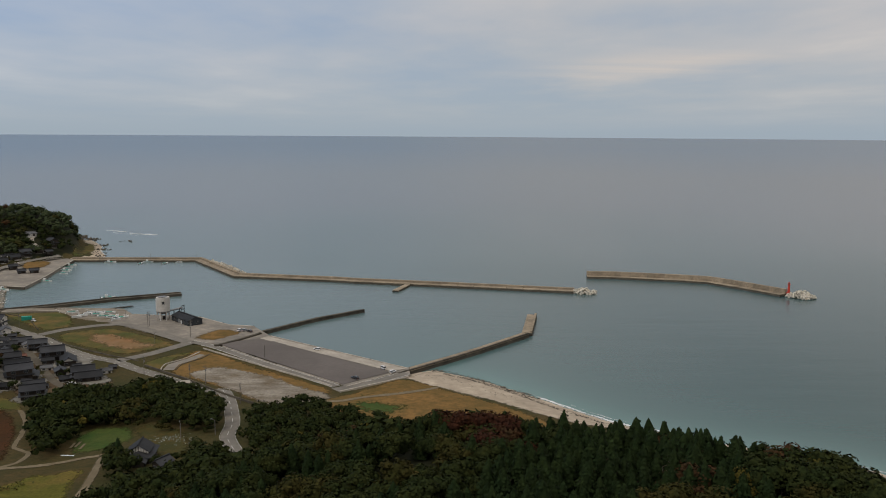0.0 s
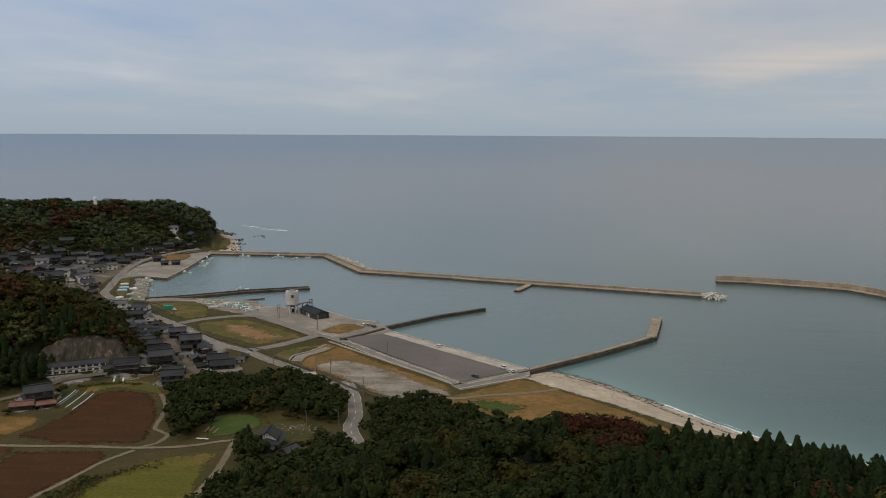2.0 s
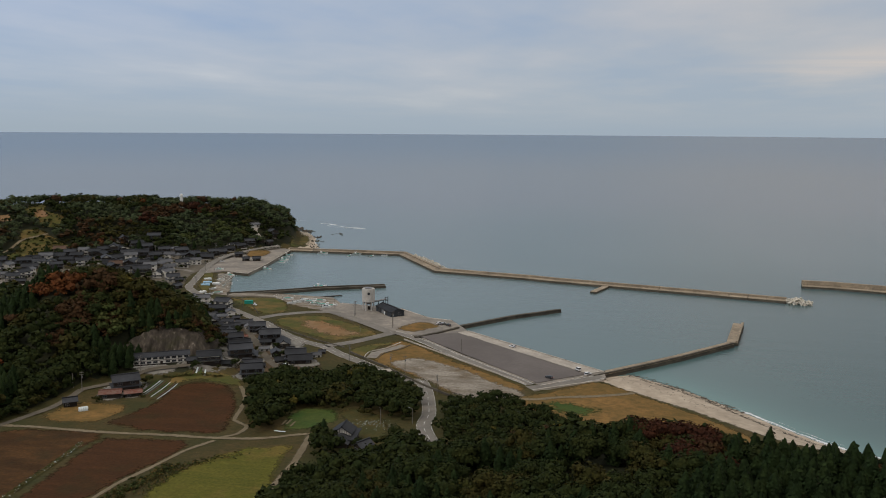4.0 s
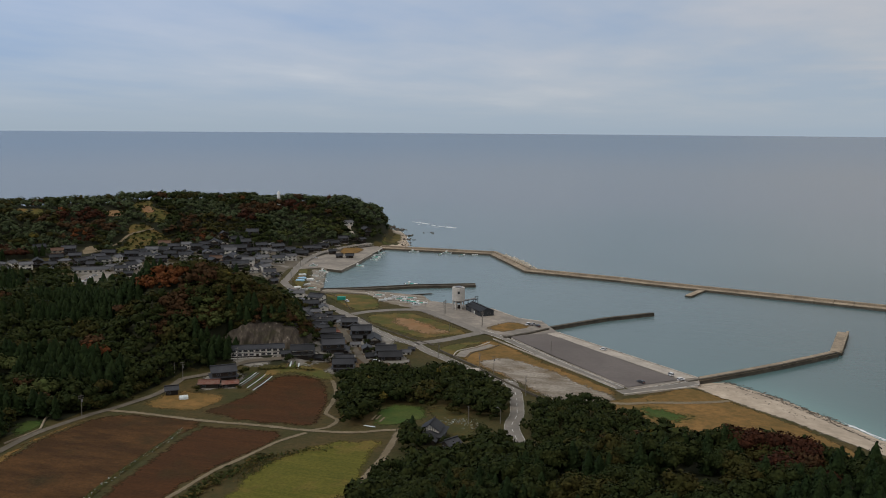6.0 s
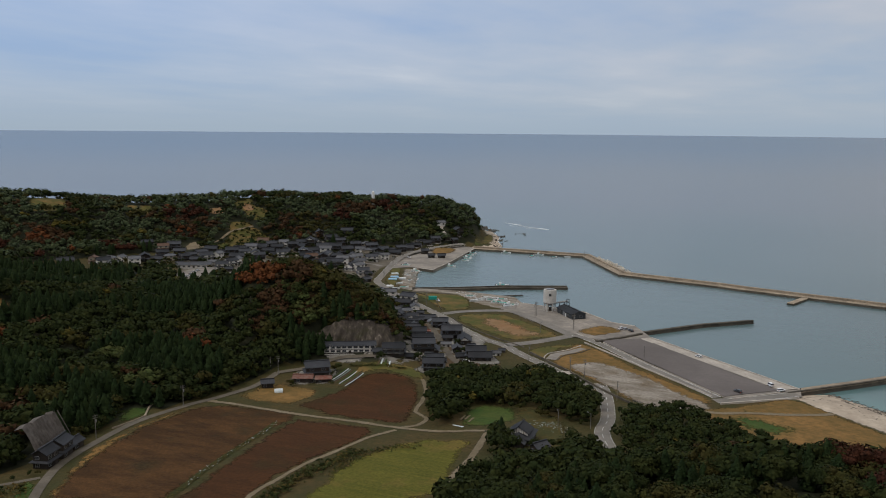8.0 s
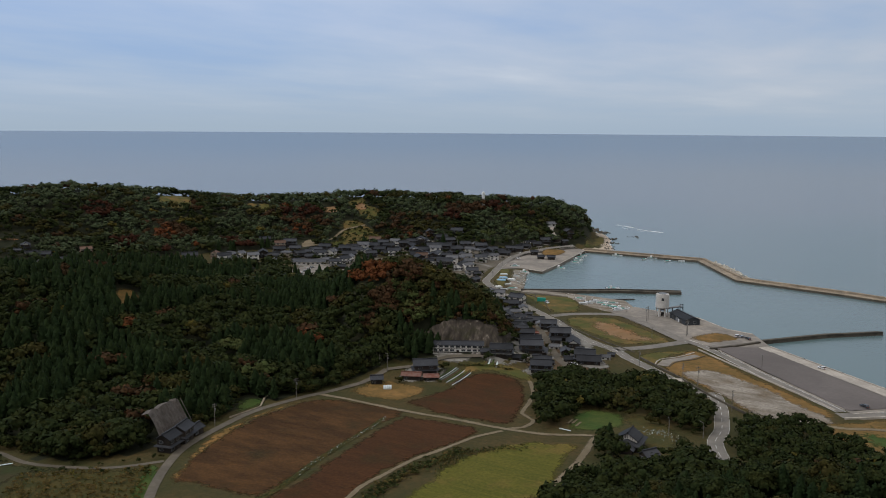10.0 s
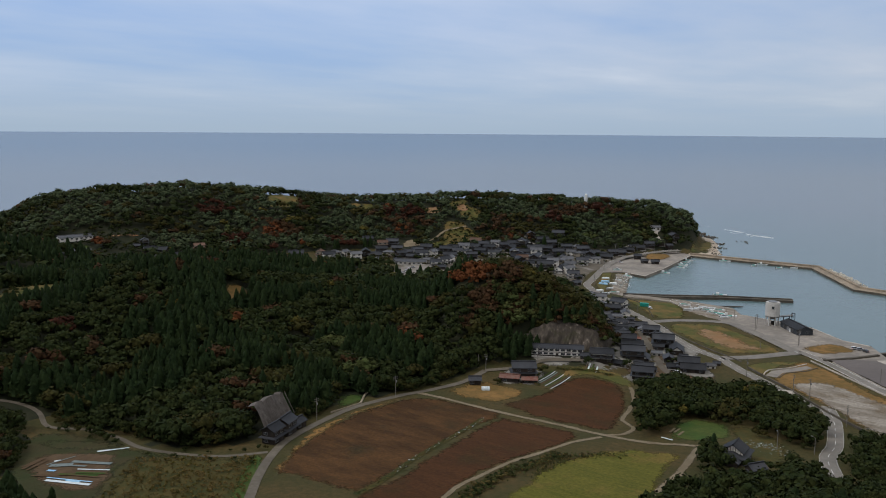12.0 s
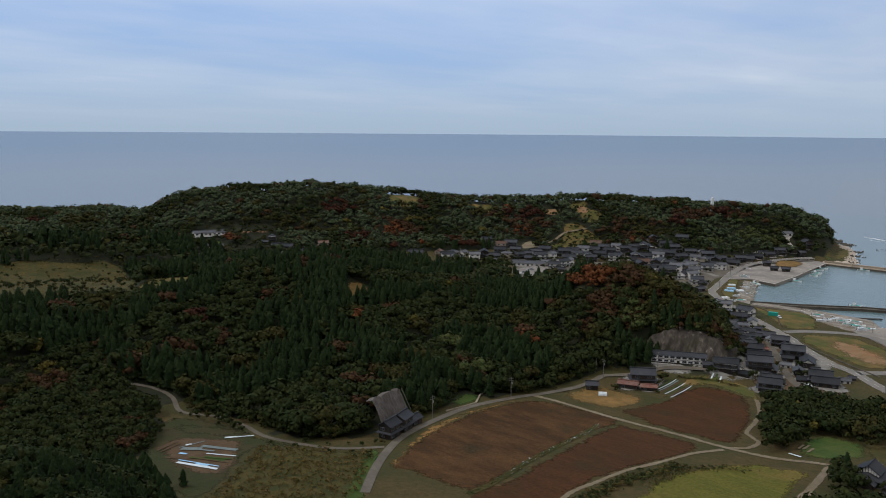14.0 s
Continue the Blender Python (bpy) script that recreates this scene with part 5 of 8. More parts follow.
# houses beside the village parking lot
settle([("N", -580.7, 612.1, 46), ("A", -575.6, 621.2, 49), ("A", -565.2, 572.5, 41), ("G", -548.5, 586.2, 38), ("A", -537.2, 601.8, 53), ("A", -536.3, 628.6, 41), ("C", -520.3, 602.6, 40), ("C", -482.4, 590.4, 96), ("D", -466.5, 568.1, 41), ("A", -514.6, 643.6, 48), ("K", -503.5, 662.9, 37), ("A", -490.6, 671.9, 35), ("N", -515.2, 681.5, 32), ("I", -497.5, 691.6, 41), ("J", -528.6, 547.9, 41), ("I", -580.0, 558.4, 116), ("I", -562.2, 533.7, 91), ("N", -594.3, 540.2, 43), ("G", -582.5, 548.0, 50), ("B", -611.9, 525.4, 55), ("B", -503.5, 625.2, 40), ("B", -477.3, 650.6, 40), ("J", -506.3, 571.2, 41), ("A", -482.6, 632.3, 37)])
# houses beside the village parking lot
settle([("B", -514.8, 654.9, 34), ("C", -493.1, 639.7, 127), ("A", -601.3, 612.2, 72), ("D", -550.2, 547.0, 45), ("D", -522.0, 569.7, 48)])
# more houses of the far village
settle([("A", -537.0, 591.7, 51), ("C", -535.0, 612.3, 47), ("I", -516.9, 614.5, 100), ("B", -521.6, 629.2, 40), ("A", -515.6, 634.1, 42), ("C", -503.9, 638.0, 43), ("I", -510.9, 656.3, 35), ("A", -487.2, 652.6, 36), ("B", -480.3, 671.2, 31), ("A", -503.5, 679.3, 35), ("C", -472.0, 653.0, 42), ("B", -556.6, 575.7, 50), ("A", -564.7, 593.8, 45), ("C", -577.8, 536.1, 67), ("I", -562.7, 556.9, 43), ("A", -555.9, 606.9, 38), ("B", -524.8, 594.9, 39), ("W", -499.3, 588.0, 44), ("C", -479.9, 576.0, 44), ("I", -487.1, 604.8, 117)])
# houses towards the quay
settle([("A", -433.0, 705.7, 35), ("B", -419.4, 696.5, 34), ("A", -423.9, 738.5, 32), ("C", -398.4, 709.8, 31), ("B", -397.5, 740.1, 31), ("A", -400.2, 757.6, 46), ("B", -398.2, 766.7, 50), ("A", -446.9, 707.5, 30), ("I", -396.2, 668.9, 35), ("B", -476.4, 719.6, 37), ("A", -484.5, 702.6, 37), ("G", -409.6, 673.2, 29), ("B", -450.7, 663.9, 40), ("A", -432.9, 664.5, 35)])
# hamlet in the valley behind the wooded hill
settle([("K", -722.8, 433.7, 60), ("J", -764.4, 387.1, 62), ("J", -733.3, 371.4, 69), ("A", -689.4, 430.4, 55), ("B", -674.4, 438.5, 59), ("N", -682.4, 466.7, 55), ("B", -705.6, 428.8, 63), ("D", -719.5, 423.7, 61), ("I", -665.0, 411.0, 62)])


# ---------------------------------------------------------------- harbour things
def wall_line(name, line, height, thick, mat, label, category="wall", curved=True, foot=-0.6):
    """A low wall that follows the ground along a plan line."""
    pts = curve_points(line, 4.0) if curved else np.array(line, float)
    a, b = ribbon_sides(pts, thick)
    za = ground(pts[:, 0], pts[:, 1])
    n = len(pts)
    verts = np.vstack([np.column_stack([a, za + foot]), np.column_stack([b, za + foot]), np.column_stack([b, za + height]), np.column_stack([a, za + height])])
    faces = []
    for i in range(n - 1):
        for k in range(4):
            p, q = k * n + i, ((k + 1) % 4) * n + i
            faces.append((p, q, q + 1, p + 1))
    faces += [(0, n, 2 * n, 3 * n), (n - 1, 4 * n - 1, 3 * n - 1, 2 * n - 1)]
    return tagged(new(name, mesh_from(name, verts, faces, M[mat])), label, category, "", "structure")


def markings(line, width, offset=0.0, dash=0.0, gap=0.0, lift=0.19):
    """Painted lines on a road, whole or dashed."""
    pts = curve_points(line, 1.0)
    mid, _ = ribbon_sides(pts, 2 * offset) if offset else (pts, None)
    a, b = ribbon_sides(mid, width)
    s = np.concatenate([[0], np.cumsum(np.hypot(*np.diff(mid, axis=0).T))])
    vs, fs = [], []
    for i in range(len(mid) - 1):
        if dash and (s[i] % (dash + gap)) > dash:
            continue
        k = len(vs)
        for p in (a[i], b[i], b[i + 1], a[i + 1]):
            vs.append((p[0], p[1], 0))
        fs.append((k, k + 1, k + 2, k + 3))
    v = np.array(vs)
    v[:, 2] = ground(v[:, 0], v[:, 1]) + lift
    structure(new("road_marking", mesh_from("road_marking", v, fs, M["paint"])), "worn white painted road line", "road marking")


COAST_ROAD, HARBOUR_ROAD = LANES[0][0], LANES[1][0]
markings(COAST_ROAD[:14], 0.2, 0.0, 5, 5)
markings(COAST_ROAD, 0.12, 3.1)
markings(COAST_ROAD, 0.12, -3.1)
for off in (2.4, -2.4):
    markings(HARBOUR_ROAD, 0.3, off)
markings(LANES[2][0], 0.25, 3.0)
markings(LANES[2][0], 0.25, -3.0)
wall_line("kerb_wall", [(-131, 486), (-87, 446.9), (-53.3, 417.6), (-47, 411)], 0.7, 0.5, "pale_concrete", "low pale concrete wall along the harbour road", curved=False)
wall_line("kerb_wall", [(-121, 491.5), (-89.3, 458.8), (-54.3, 425.3), (-44, 416)], 0.5, 0.4, "pale_concrete", "low concrete kerb wall of the parking lot", curved=False)
wall_line("kerb_wall", [(-42, 401), (-24, 416), (-9, 430)], 0.8, 0.8, "pale_concrete", "low concrete wall behind the beach", curved=False)
wall_line("kerb_wall", [(-40, 411), (-29, 422), (-18, 434)], 0.35, 0.5, "pale_concrete", "concrete kerb between lot and jetty road", curved=False)
wall_line("flood_wall", [(-72, 374), (-96, 396), (-121, 421), (-136, 434), (-153, 449)], 1.1, 0.5, "dark_concrete", "dark low flood wall along the coast road")
wall_line("flood_wall", [(-160, 459), (-172, 466), (-181, 471), (-214, 494), (-231, 512)], 0.6, 0.4, "dark_concrete", "dark low wall round the grass field")
wall_line("flood_wall", [(-302, 586), (-272, 566), (-248, 532)], 0.5, 0.4, "dark_concrete", "dark low wall along the coast road verge")
wall_line("creek_wall", [(-142, 441), (-143, 452), (-136, 463), (-131, 478)], 0.5, 0.5, "pale_concrete", "concrete bank of a small creek")
wall_line("creek_wall", [(-134, 441), (-134, 452), (-127, 463), (-124, 474)], 0.4, 0.5, "dark_concrete", "stained concrete bank of a small creek")
structure(patch("creek", [(-141, 441), (-141.5, 452), (-135, 463), (-130, 474), (-126, 472), (-129, 463), (-135.5, 452), (-135, 441)], M["apron"], 0.16, 4), "shallow pale creek bed with a film of water", "creek")


wall_line("flood_wall", [(-125.5, 491.5), (-114.5, 506), (-104.5, 523)], 0.9, 1.8, "dark_concrete", "dark concrete wall across the quay to the pier", curved=False)


def silo_plant(x, y, turn):
    """A white batching tower on legs with a conveyor."""
    top = empty("silo_tower", pose(x, y, gz(x, y), 0, 0, turn), "white concrete batching silo on legs beside a conveyor", "silo")
    r, z0, z1 = 4.6, 6.2, 14.6
    part("drum", bm_cyl(0, 0, z0, r, z1 - z0, 20), M["silo"], top, "off-white streaked drum")
    bm = bmesh.new()
    bmesh.ops.create_cone(bm, segments=20, cap_ends=True, radius1=2.2, radius2=r, depth=2.0, matrix=pose(0, 0, z0 - 1.0))
    part("hopper", bm, M["steel"], top)
    for k in range(6):
        a = math.pi / 3 * k
        part("leg", box(bmesh.new(), 3.8 * math.cos(a), 3.8 * math.sin(a), -0.5, 0.8, 0.8, z0 + 0.6, math.degrees(a)), M["silo"], top)
    part("roof_rim", bm_cyl(0, 0, z1, r * 0.96, 0.9, 20), M["silo"], top)
    part("roof_deck", bm_cyl(0, 0, z1 + 0.91, r * 0.6, 0.5, 16), M["steel"], top)
    part("hatch", box(bmesh.new(), 0, -r + 0.05, z1 - 3.2, 1.6, 0.4, 1.8), M["glass"], top, "dark opening near the top")
    part("control_room", box(bmesh.new(), 0.8, 0.8, -0.4, 2.6, 2.4, 2.8), M["wood_wall"], top)
    return top


def bm_cyl(x, y, z, r, h, sides=12):
    bm = bmesh.new()
    bmesh.ops.create_cone(bm, cap_ends=True, segments=sides, radius1=r, radius2=r, depth=h, matrix=pose(x, y, z + h / 2))
    return bm


def conveyor(p, q):
    top = empty("conveyor", pose(*p), "inclined steel conveyor beside the silo", "conveyor")
    d = Vector(q) - Vector(p)
    part("belt_gallery", tube(bmesh.new(), (0, 0, 0), d, 0.6, 0.6, 4), M["steel"], top)
    for sx in (-0.9, 0.9):
        for sy in (-0.9, 0.9):
            part("frame_post", tube(bmesh.new(), (d.x + sx, d.y + sy, 2.0 - p[2]), (d.x + sx, d.y + sy, d.z + 1.6), 0.13, 0.13, 6), M["dark_steel"], top)
    for k in range(4):
        h = 2.0 - p[2] + (d.z + 1.2 + p[2] - 2.0) * (k + 1) / 4
        for side in (-0.9, 0.9):
            part("frame_rail", box(bmesh.new(), d.x, d.y + side, h, 2.0, 0.16, 0.2), M["dark_steel"], top)
    for k in (0.35, 0.75):
        part("support", tube(bmesh.new(), (d.x * k, d.y * k, 2.0 - p[2]), d * k, 0.3, 0.3, 6), M["dark_steel"], top)


def dark_shed(x, y, turn):
    top = empty("warehouse", pose(x, y, gz(x, y), 0, 0, turn), "black gabled warehouse with a ribbed dark roof", "warehouse")
    part("wall", gable_walls(bmesh.new(), 24, 10, 3.5, 1.7), M["dark_steel"], top)
    part("roof", gable_roof(bmesh.new(), 24, 10, 3.5, 1.75, 0.6, 0.2), M["roof"], top)
    ridge_cap(top, 24, 5.35, over=0.6)
    for k in range(17):
        x0 = -11.9 + k * 1.49
        for s in (-1, 1):
            part("roof_batten", tube(bmesh.new(), (x0, s * 5.5, 3.55), (x0, 0, 5.45), 0.09, 0.09, 4), M["dark_steel"], top)
    for k, w in ((-6.5, 3.4), (-1.0, 3.4), (5.0, 3.0)):
        part("shutter", box(bmesh.new(), k, -5.03, 0, w, 0.12, 2.9), M["steel"] if k == -1.0 else M["glass"], top)
    part("side_door", box(bmesh.new(), 1.9, -5.05, 0, 1.4, 0.14, 2.2), M["white"], top, "white side door")
    window(top, 12.05, 1.5, 1.2, 2.0, 1.4, False)


def harbour_light(x, y, z):
    top = empty("harbour_light", pose(x, y, z), "small red harbour light tower at the breakwater head", "lighthouse")
    part("base", box(bmesh.new(), 0, 0, -0.3, 3.4, 3.4, 1.4), M["red"], top)
    part("tower", tube(bmesh.new(), (0, 0, 1.0), (0, 0, 7.6), 1.15, 0.75, 14), M["red"], top)
    part("gallery", bm_cyl(0, 0, 7.5, 1.35, 0.25, 14), M["red"], top)
    part("lantern", bm_cyl(0, 0, 7.7, 0.55, 1.2, 10), M["glass"], top)
    part("lantern_roof", tube(bmesh.new(), (0, 0, 8.9), (0, 0, 9.5), 0.75, 0.1, 10), M["red"], top)
    part("mast", tube(bmesh.new(), (0, 0, 9.4), (0, 0, 10.8), 0.06), M["steel"], top)
    for k in range(8):
        a = math.pi / 4 * k
        part("railing_post", tube(bmesh.new(), (1.25 * math.cos(a), 1.25 * math.sin(a), 7.7), (1.25 * math.cos(a), 1.25 * math.sin(a), 8.6), 0.05, 0.05, 5), M["red"], top)


def white_lighthouse(x, y, z):
    top = empty("lighthouse", pose(x, y, z), "small white lighthouse above the wooded headland", "lighthouse")
    part("tower", tube(bmesh.new(), (0, 0, 0), (0, 0, 13.0), 2.0, 1.7, 16), M["white"], top)
    part("gallery", bm_cyl(0, 0, 13.0, 2.3, 0.3, 16), M["white"], top)
    part("lantern", bm_cyl(0, 0, 13.3, 1.4, 1.5, 12), M["white"], top)
    part("lantern_roof", tube(bmesh.new(), (0, 0, 14.8), (0, 0, 15.9), 1.6, 0.15, 12), M["white"], top)


def tetrapod_mesh():
    """A four-legged concrete armour block."""
    bm = bmesh.new()
    for d in ((0, 0, 1), (0.943, 0, -0.333), (-0.471, 0.816, -0.333), (-0.471, -0.816, -0.333)):
        tube(bm, Vector(d) * 0.1, Vector(d) * 1.75, 0.72, 0.46, 7)
    bmesh.ops.recalc_face_normals(bm, faces=bm.faces)
    me = bpy.data.meshes.new("tetrapod")
    bm.to_mesh(me)
    bm.free()
    me.materials.append(M["tetrapod"])
    return me


TETRA = tetrapod_mesh()


def tetrapods(cx, cy, rx, ry, turn, count, peak, seed, group):
    """A heap of armour blocks, piled highest in the middle."""
    r = random.Random(seed)
    c, s = math.cos(radians(turn)), math.sin(radians(turn))
    for _ in range(count):
        a, d = r.uniform(0, 2 * math.pi), math.sqrt(r.random())
        u, v = d * math.cos(a) * rx, d * math.sin(a) * ry
        ob = new("tetrapod", TETRA)
        z = (peak * (1 - d ** 1.6) + 0.6) * r.uniform(0.55, 1.0)
        k = r.uniform(0.95, 1.25)
        ob.matrix_basis = pose(cx + u * c - v * s, cy + u * s + v * c, z, r.uniform(0, 360), r.uniform(0, 360), r.uniform(0, 360)) @ Matrix.Diagonal((k, k, k, 1))
        tagged(ob, "pale four-legged concrete armour block in a heap", "tetrapod", group)


def car_proto(name, label, mat, length, width, height, cabin):
    """A parked car: body, cabin, windows, lights and wheels."""
    top = empty("car", pose(0, 0, -500), label, "car")
    hl, hw = length / 2, width / 2
    bm = bmesh.new()
    box(bm, 0, 0, 0.3, length, width, height * 0.42)
    part("body", bm, M[mat], top, bevel=0.16)
    c0, c1, c2, c3 = cabin
    z0, z1 = 0.3 + height * 0.42, height
    bm = bmesh.new()
    low = [bm.verts.new((x * hl, y * hw * 0.94, z0 - 0.02)) for x, y in ((c0, -1), (c3, -1), (c3, 1), (c0, 1))]
    up = [bm.verts.new((x * hl, y * hw * 0.8, z1)) for x, y in ((c1, -1), (c2, -1), (c2, 1), (c1, 1))]
    bm.faces.new(up)
    for i in range(4):
        j = (i + 1) % 4
        bm.faces.new((low[i], low[j], up[j], up[i]))
    bm.faces.new(low[::-1])
    part("cabin_glass", bm, M["glass"], top)
    bm = bmesh.new()
    box(bm, (c1 + c2) / 2 * hl, 0, z1 - 0.06, (c2 - c1) * hl * 1.02, width * 0.82, 0.1)
    part("roof_panel", bm, M[mat], top)
    for x in (-0.62, 0.62):
        for y in (-1, 1):
            w = part("wheel", tube(bmesh.new(), (x * hl, y * (hw - 0.22), 0.32), (x * hl, y * (hw + 0.01), 0.32), 0.32, 0.32, 12), M["black"], top)
            part("rim", tube(bmesh.new(), (x * hl, y * (hw + 0.01), 0.32), (x * hl, y * (hw + 0.03), 0.32), 0.2, 0.18, 8), M["steel"], w)
    for y in (-0.7, 0.7):
        part("headlight", box(bmesh.new(), hl, y * hw, 0.62, 0.06, 0.3, 0.16), M["steel"], top)
        part("tail_light", box(bmesh.new(), -hl, y * hw, 0.66, 0.06, 0.25, 0.2), M["red"], top)
    return top


CARS = {
    "w": car_proto("car", "white parked hatchback on asphalt", "car_white", 4.2, 1.7, 1.5, (-0.95, -0.85, 0.2, 0.55)),
    "d": car_proto("car", "dark parked estate car on asphalt", "car_dark", 4.6, 1.75, 1.5, (-0.92, -0.78, 0.15, 0.5)),
    "s": car_proto("car", "silver parked car near the water", "car_silver", 4.3, 1.7, 1.45, (-0.9, -0.75, 0.2, 0.52)),
    "v": car_proto("car", "small white parked van with a tall body", "car_white", 3.4, 1.5, 1.9, (-0.98, -0.95, 0.55, 0.85)),
}


def boat_proto(label, length, width, cabin, cover=None):
    """An open fishing boat with a raised bow, deck, wheelhouse and mast."""
    top = empty("fishing_boat", pose(0, 0, -500), label, "boat")
    hl, hw = length / 2, width / 2
    bm = bmesh.new()
    secs = [(-1.0, 0.85, 0.75), (-0.4, 1.0, 0.72), (0.3, 0.95, 0.85), (0.72, 0.6, 1.1), (1.0, 0.04, 1.4)]
    rows = []
    for x, w, h in secs:
        rows.append([bm.verts.new((x * hl, y * hw * w, z)) for y, z in ((-1, h), (-0.72, -0.35), (0.72, -0.35), (1, h))])
    for a, b in zip(rows[:-1], rows[1:]):
        for i in range(3):
            bm.faces.new((a[i], b[i], b[i + 1], a[i + 1]))
        bm.faces.new((a[3], b[3], b[0], a[0]))
    bm.faces.new(rows[0])
    bm.faces.new(rows[-1][::-1])
    part("hull", bm, M["white"], top, "white hull")
    part("gunwale", box(bmesh.new(), -0.15 * hl, 0, 0.72, length * 0.62, width * 1.04, 0.16), M["steel"], top)
    part("deck", box(bmesh.new(), -0.15 * hl, 0, 0.885, length * 0.55, width * 0.82, 0.04), M["teal"] if cover is None else M[cover], top)
    if cabin:
        part("wheelhouse", box(bmesh.new(), -0.3 * hl, 0, 0.9, length * 0.18, width * 0.6, 1.7), M["white"], top)
        part("wheelhouse_window", box(bmesh.new(), -0.3 * hl, 0, 1.75, length * 0.184, width * 0.54, 0.5), M["glass"], top)
        part("mast", tube(bmesh.new(), (-0.3 * hl, 0, 2.6), (-0.3 * hl, 0, 5.0), 0.07), M["steel"], top)
    part("outboard_motor", box(bmesh.new(), -hl - 0.2, 0, 0.3, 0.5, 0.4, 0.9), M["dark_steel"], top)
    return top


BOATS = {
    "L": boat_proto("white fishing boat with a small wheelhouse", 11.0, 2.8, True),
    "M": boat_proto("open white fishing boat with a teal deck", 8.0, 2.1, False),
    "C": boat_proto("small white boat under a pale cover", 6.5, 1.9, False, "film"),
}


def pole_proto(height, arms, lamp=False):
    top = empty("street_lamp" if lamp else "utility_pole", pose(0, 0, -500), "slim grey street lamp on a post" if lamp else "grey concrete utility pole with crossarms", "street lamp" if lamp else "utility pole")
    part("shaft", tube(bmesh.new(), (0, 0, -0.6), (0, 0, height), 0.17, 0.11, 8), M["pole"], top)
    for k in range(arms):
        part("crossarm", box(bmesh.new(), 0, 0, height - 0.6 - k * 0.9, 2.2, 0.14, 0.14), M["pole"], top)
        for x in (-0.9, 0, 0.9):
            part("insulator", tube(bmesh.new(), (x, 0, height - 0.46 - k * 0.9), (x, 0, height - 0.2 - k * 0.9), 0.05, 0.05, 6), M["pole"], top)
    if arms:
        part("transformer", tube(bmesh.new(), (0.35, 0, height - 3.2), (0.35, 0, height - 2.2), 0.28, 0.28, 8), M["steel"], top)
    if lamp:
        part("arm", tube(bmesh.new(), (0, 0, height - 0.1), (1.6, 0, height + 0.3), 0.07), M["pole"], top)
        part("lamp_head", box(bmesh.new(), 1.8, 0, height + 0.2, 0.8, 0.3, 0.14), M["steel"], top)
    return top


POLES = {"p": pole_proto(10.0, 2), "l": pole_proto(6.5, 0, True), "m": pole_proto(7.5, 0)}


def put(protos, rows, dz=0.0, level=None):
    for kind, x, y, turn in rows:
        copy_thing(protos[kind], pose(x, y, (gz(x, y) if level is None else level) + dz, 0, 0, turn))


silo_plant(-178, 563, 20)
conveyor((-174, 563, 8.5), (-165.5, 566, 10.2))
dark_shed(-160, 555.5, -48)
harbour_light(294, 666, 2.0)
tetrapods(129, 675, 10, 7, -14, 60, 3.0, 3, "armour blocks at the breakwater end")
tetrapods(301, 659, 11, 9, -40, 85, 4.0, 4, "armour blocks at the light tower")
tetrapods(-190, 797, 48, 3.0, -57.4, 70, 1.6, 5, "armour blocks outside the breakwater")
put(CARS, [("d", -36.7, 424.7, 140), ("v", -23.0, 442.6, 130), ("w", -17.6, 436.1, 45), ("w", -63.8, 482.8, 150), ("w", -119.1, 530.4, 60), ("s", -116.2, 530.4, 55), ("d", -112.3, 527.4, 135), ("v", -210.2, 564.1, 10), ("w", -178.2, 414.3, 10), ("w", -377.6, 732, 30), ("w", -362.6, 697, 70), ("w", -478, 530, 75), ("s", -482, 538, 78), ("w", -486, 547, 72), ("d", -474, 523, 75), ("w", -463, 526, 70), ("w", -460, 535, 74), ("s", -489, 555, 76), ("s", -466.3, 539.6, 20), ("w", -466.2, 554.4, 80), ("d", -466.9, 546.2, 40), ("w", -262.2, 556.8, -40)], 0.14)
put(BOATS, [("L", -311.2, 827.0, 5), ("M", -278.9, 818.1, 80), ("L", -274.8, 831.2, 0), ("M", -255.8, 820.2, 60), ("C", -244.5, 828.6, 10), ("L", -341.5, 806, 5), ("L", -334.0, 778, -8), ("M", -328.5, 760.3, -10), ("L", -326.5, 720, -8), ("L", -247.3, 649.9, 20), ("M", -331.2, 771.5, -8), ("M", -338.5, 794, 8)], 0.0, 0.0)
put(BOATS, [("C", -235.0, 578.9, 20), ("M", -228.2, 577.4, 10), ("L", -220.7, 572.5, 0), ("C", -238.9, 569.1, 30), ("L", -209.2, 568.7, 15), ("C", -209.3, 561.6, 40), ("M", -221.9, 584.1, 10), ("C", -234.9, 585.6, 0), ("C", -228.4, 584.8, 25), ("M", -248.3, 585.5, 15), ("C", -236.5, 574.0, 5), ("M", -215.3, 571.0, 20)], 0.35)
put(BOATS, [("M", -359.8, 692.0, 30), ("L", -342.3, 678.3, -20), ("C", -330.7, 629.5, 10), ("C", -323.0, 609.2, 60), ("M", -313.0, 598.3, 40), ("C", -337.6, 652.1, 0), ("C", -314.9, 587.6, 20)], 0.35)
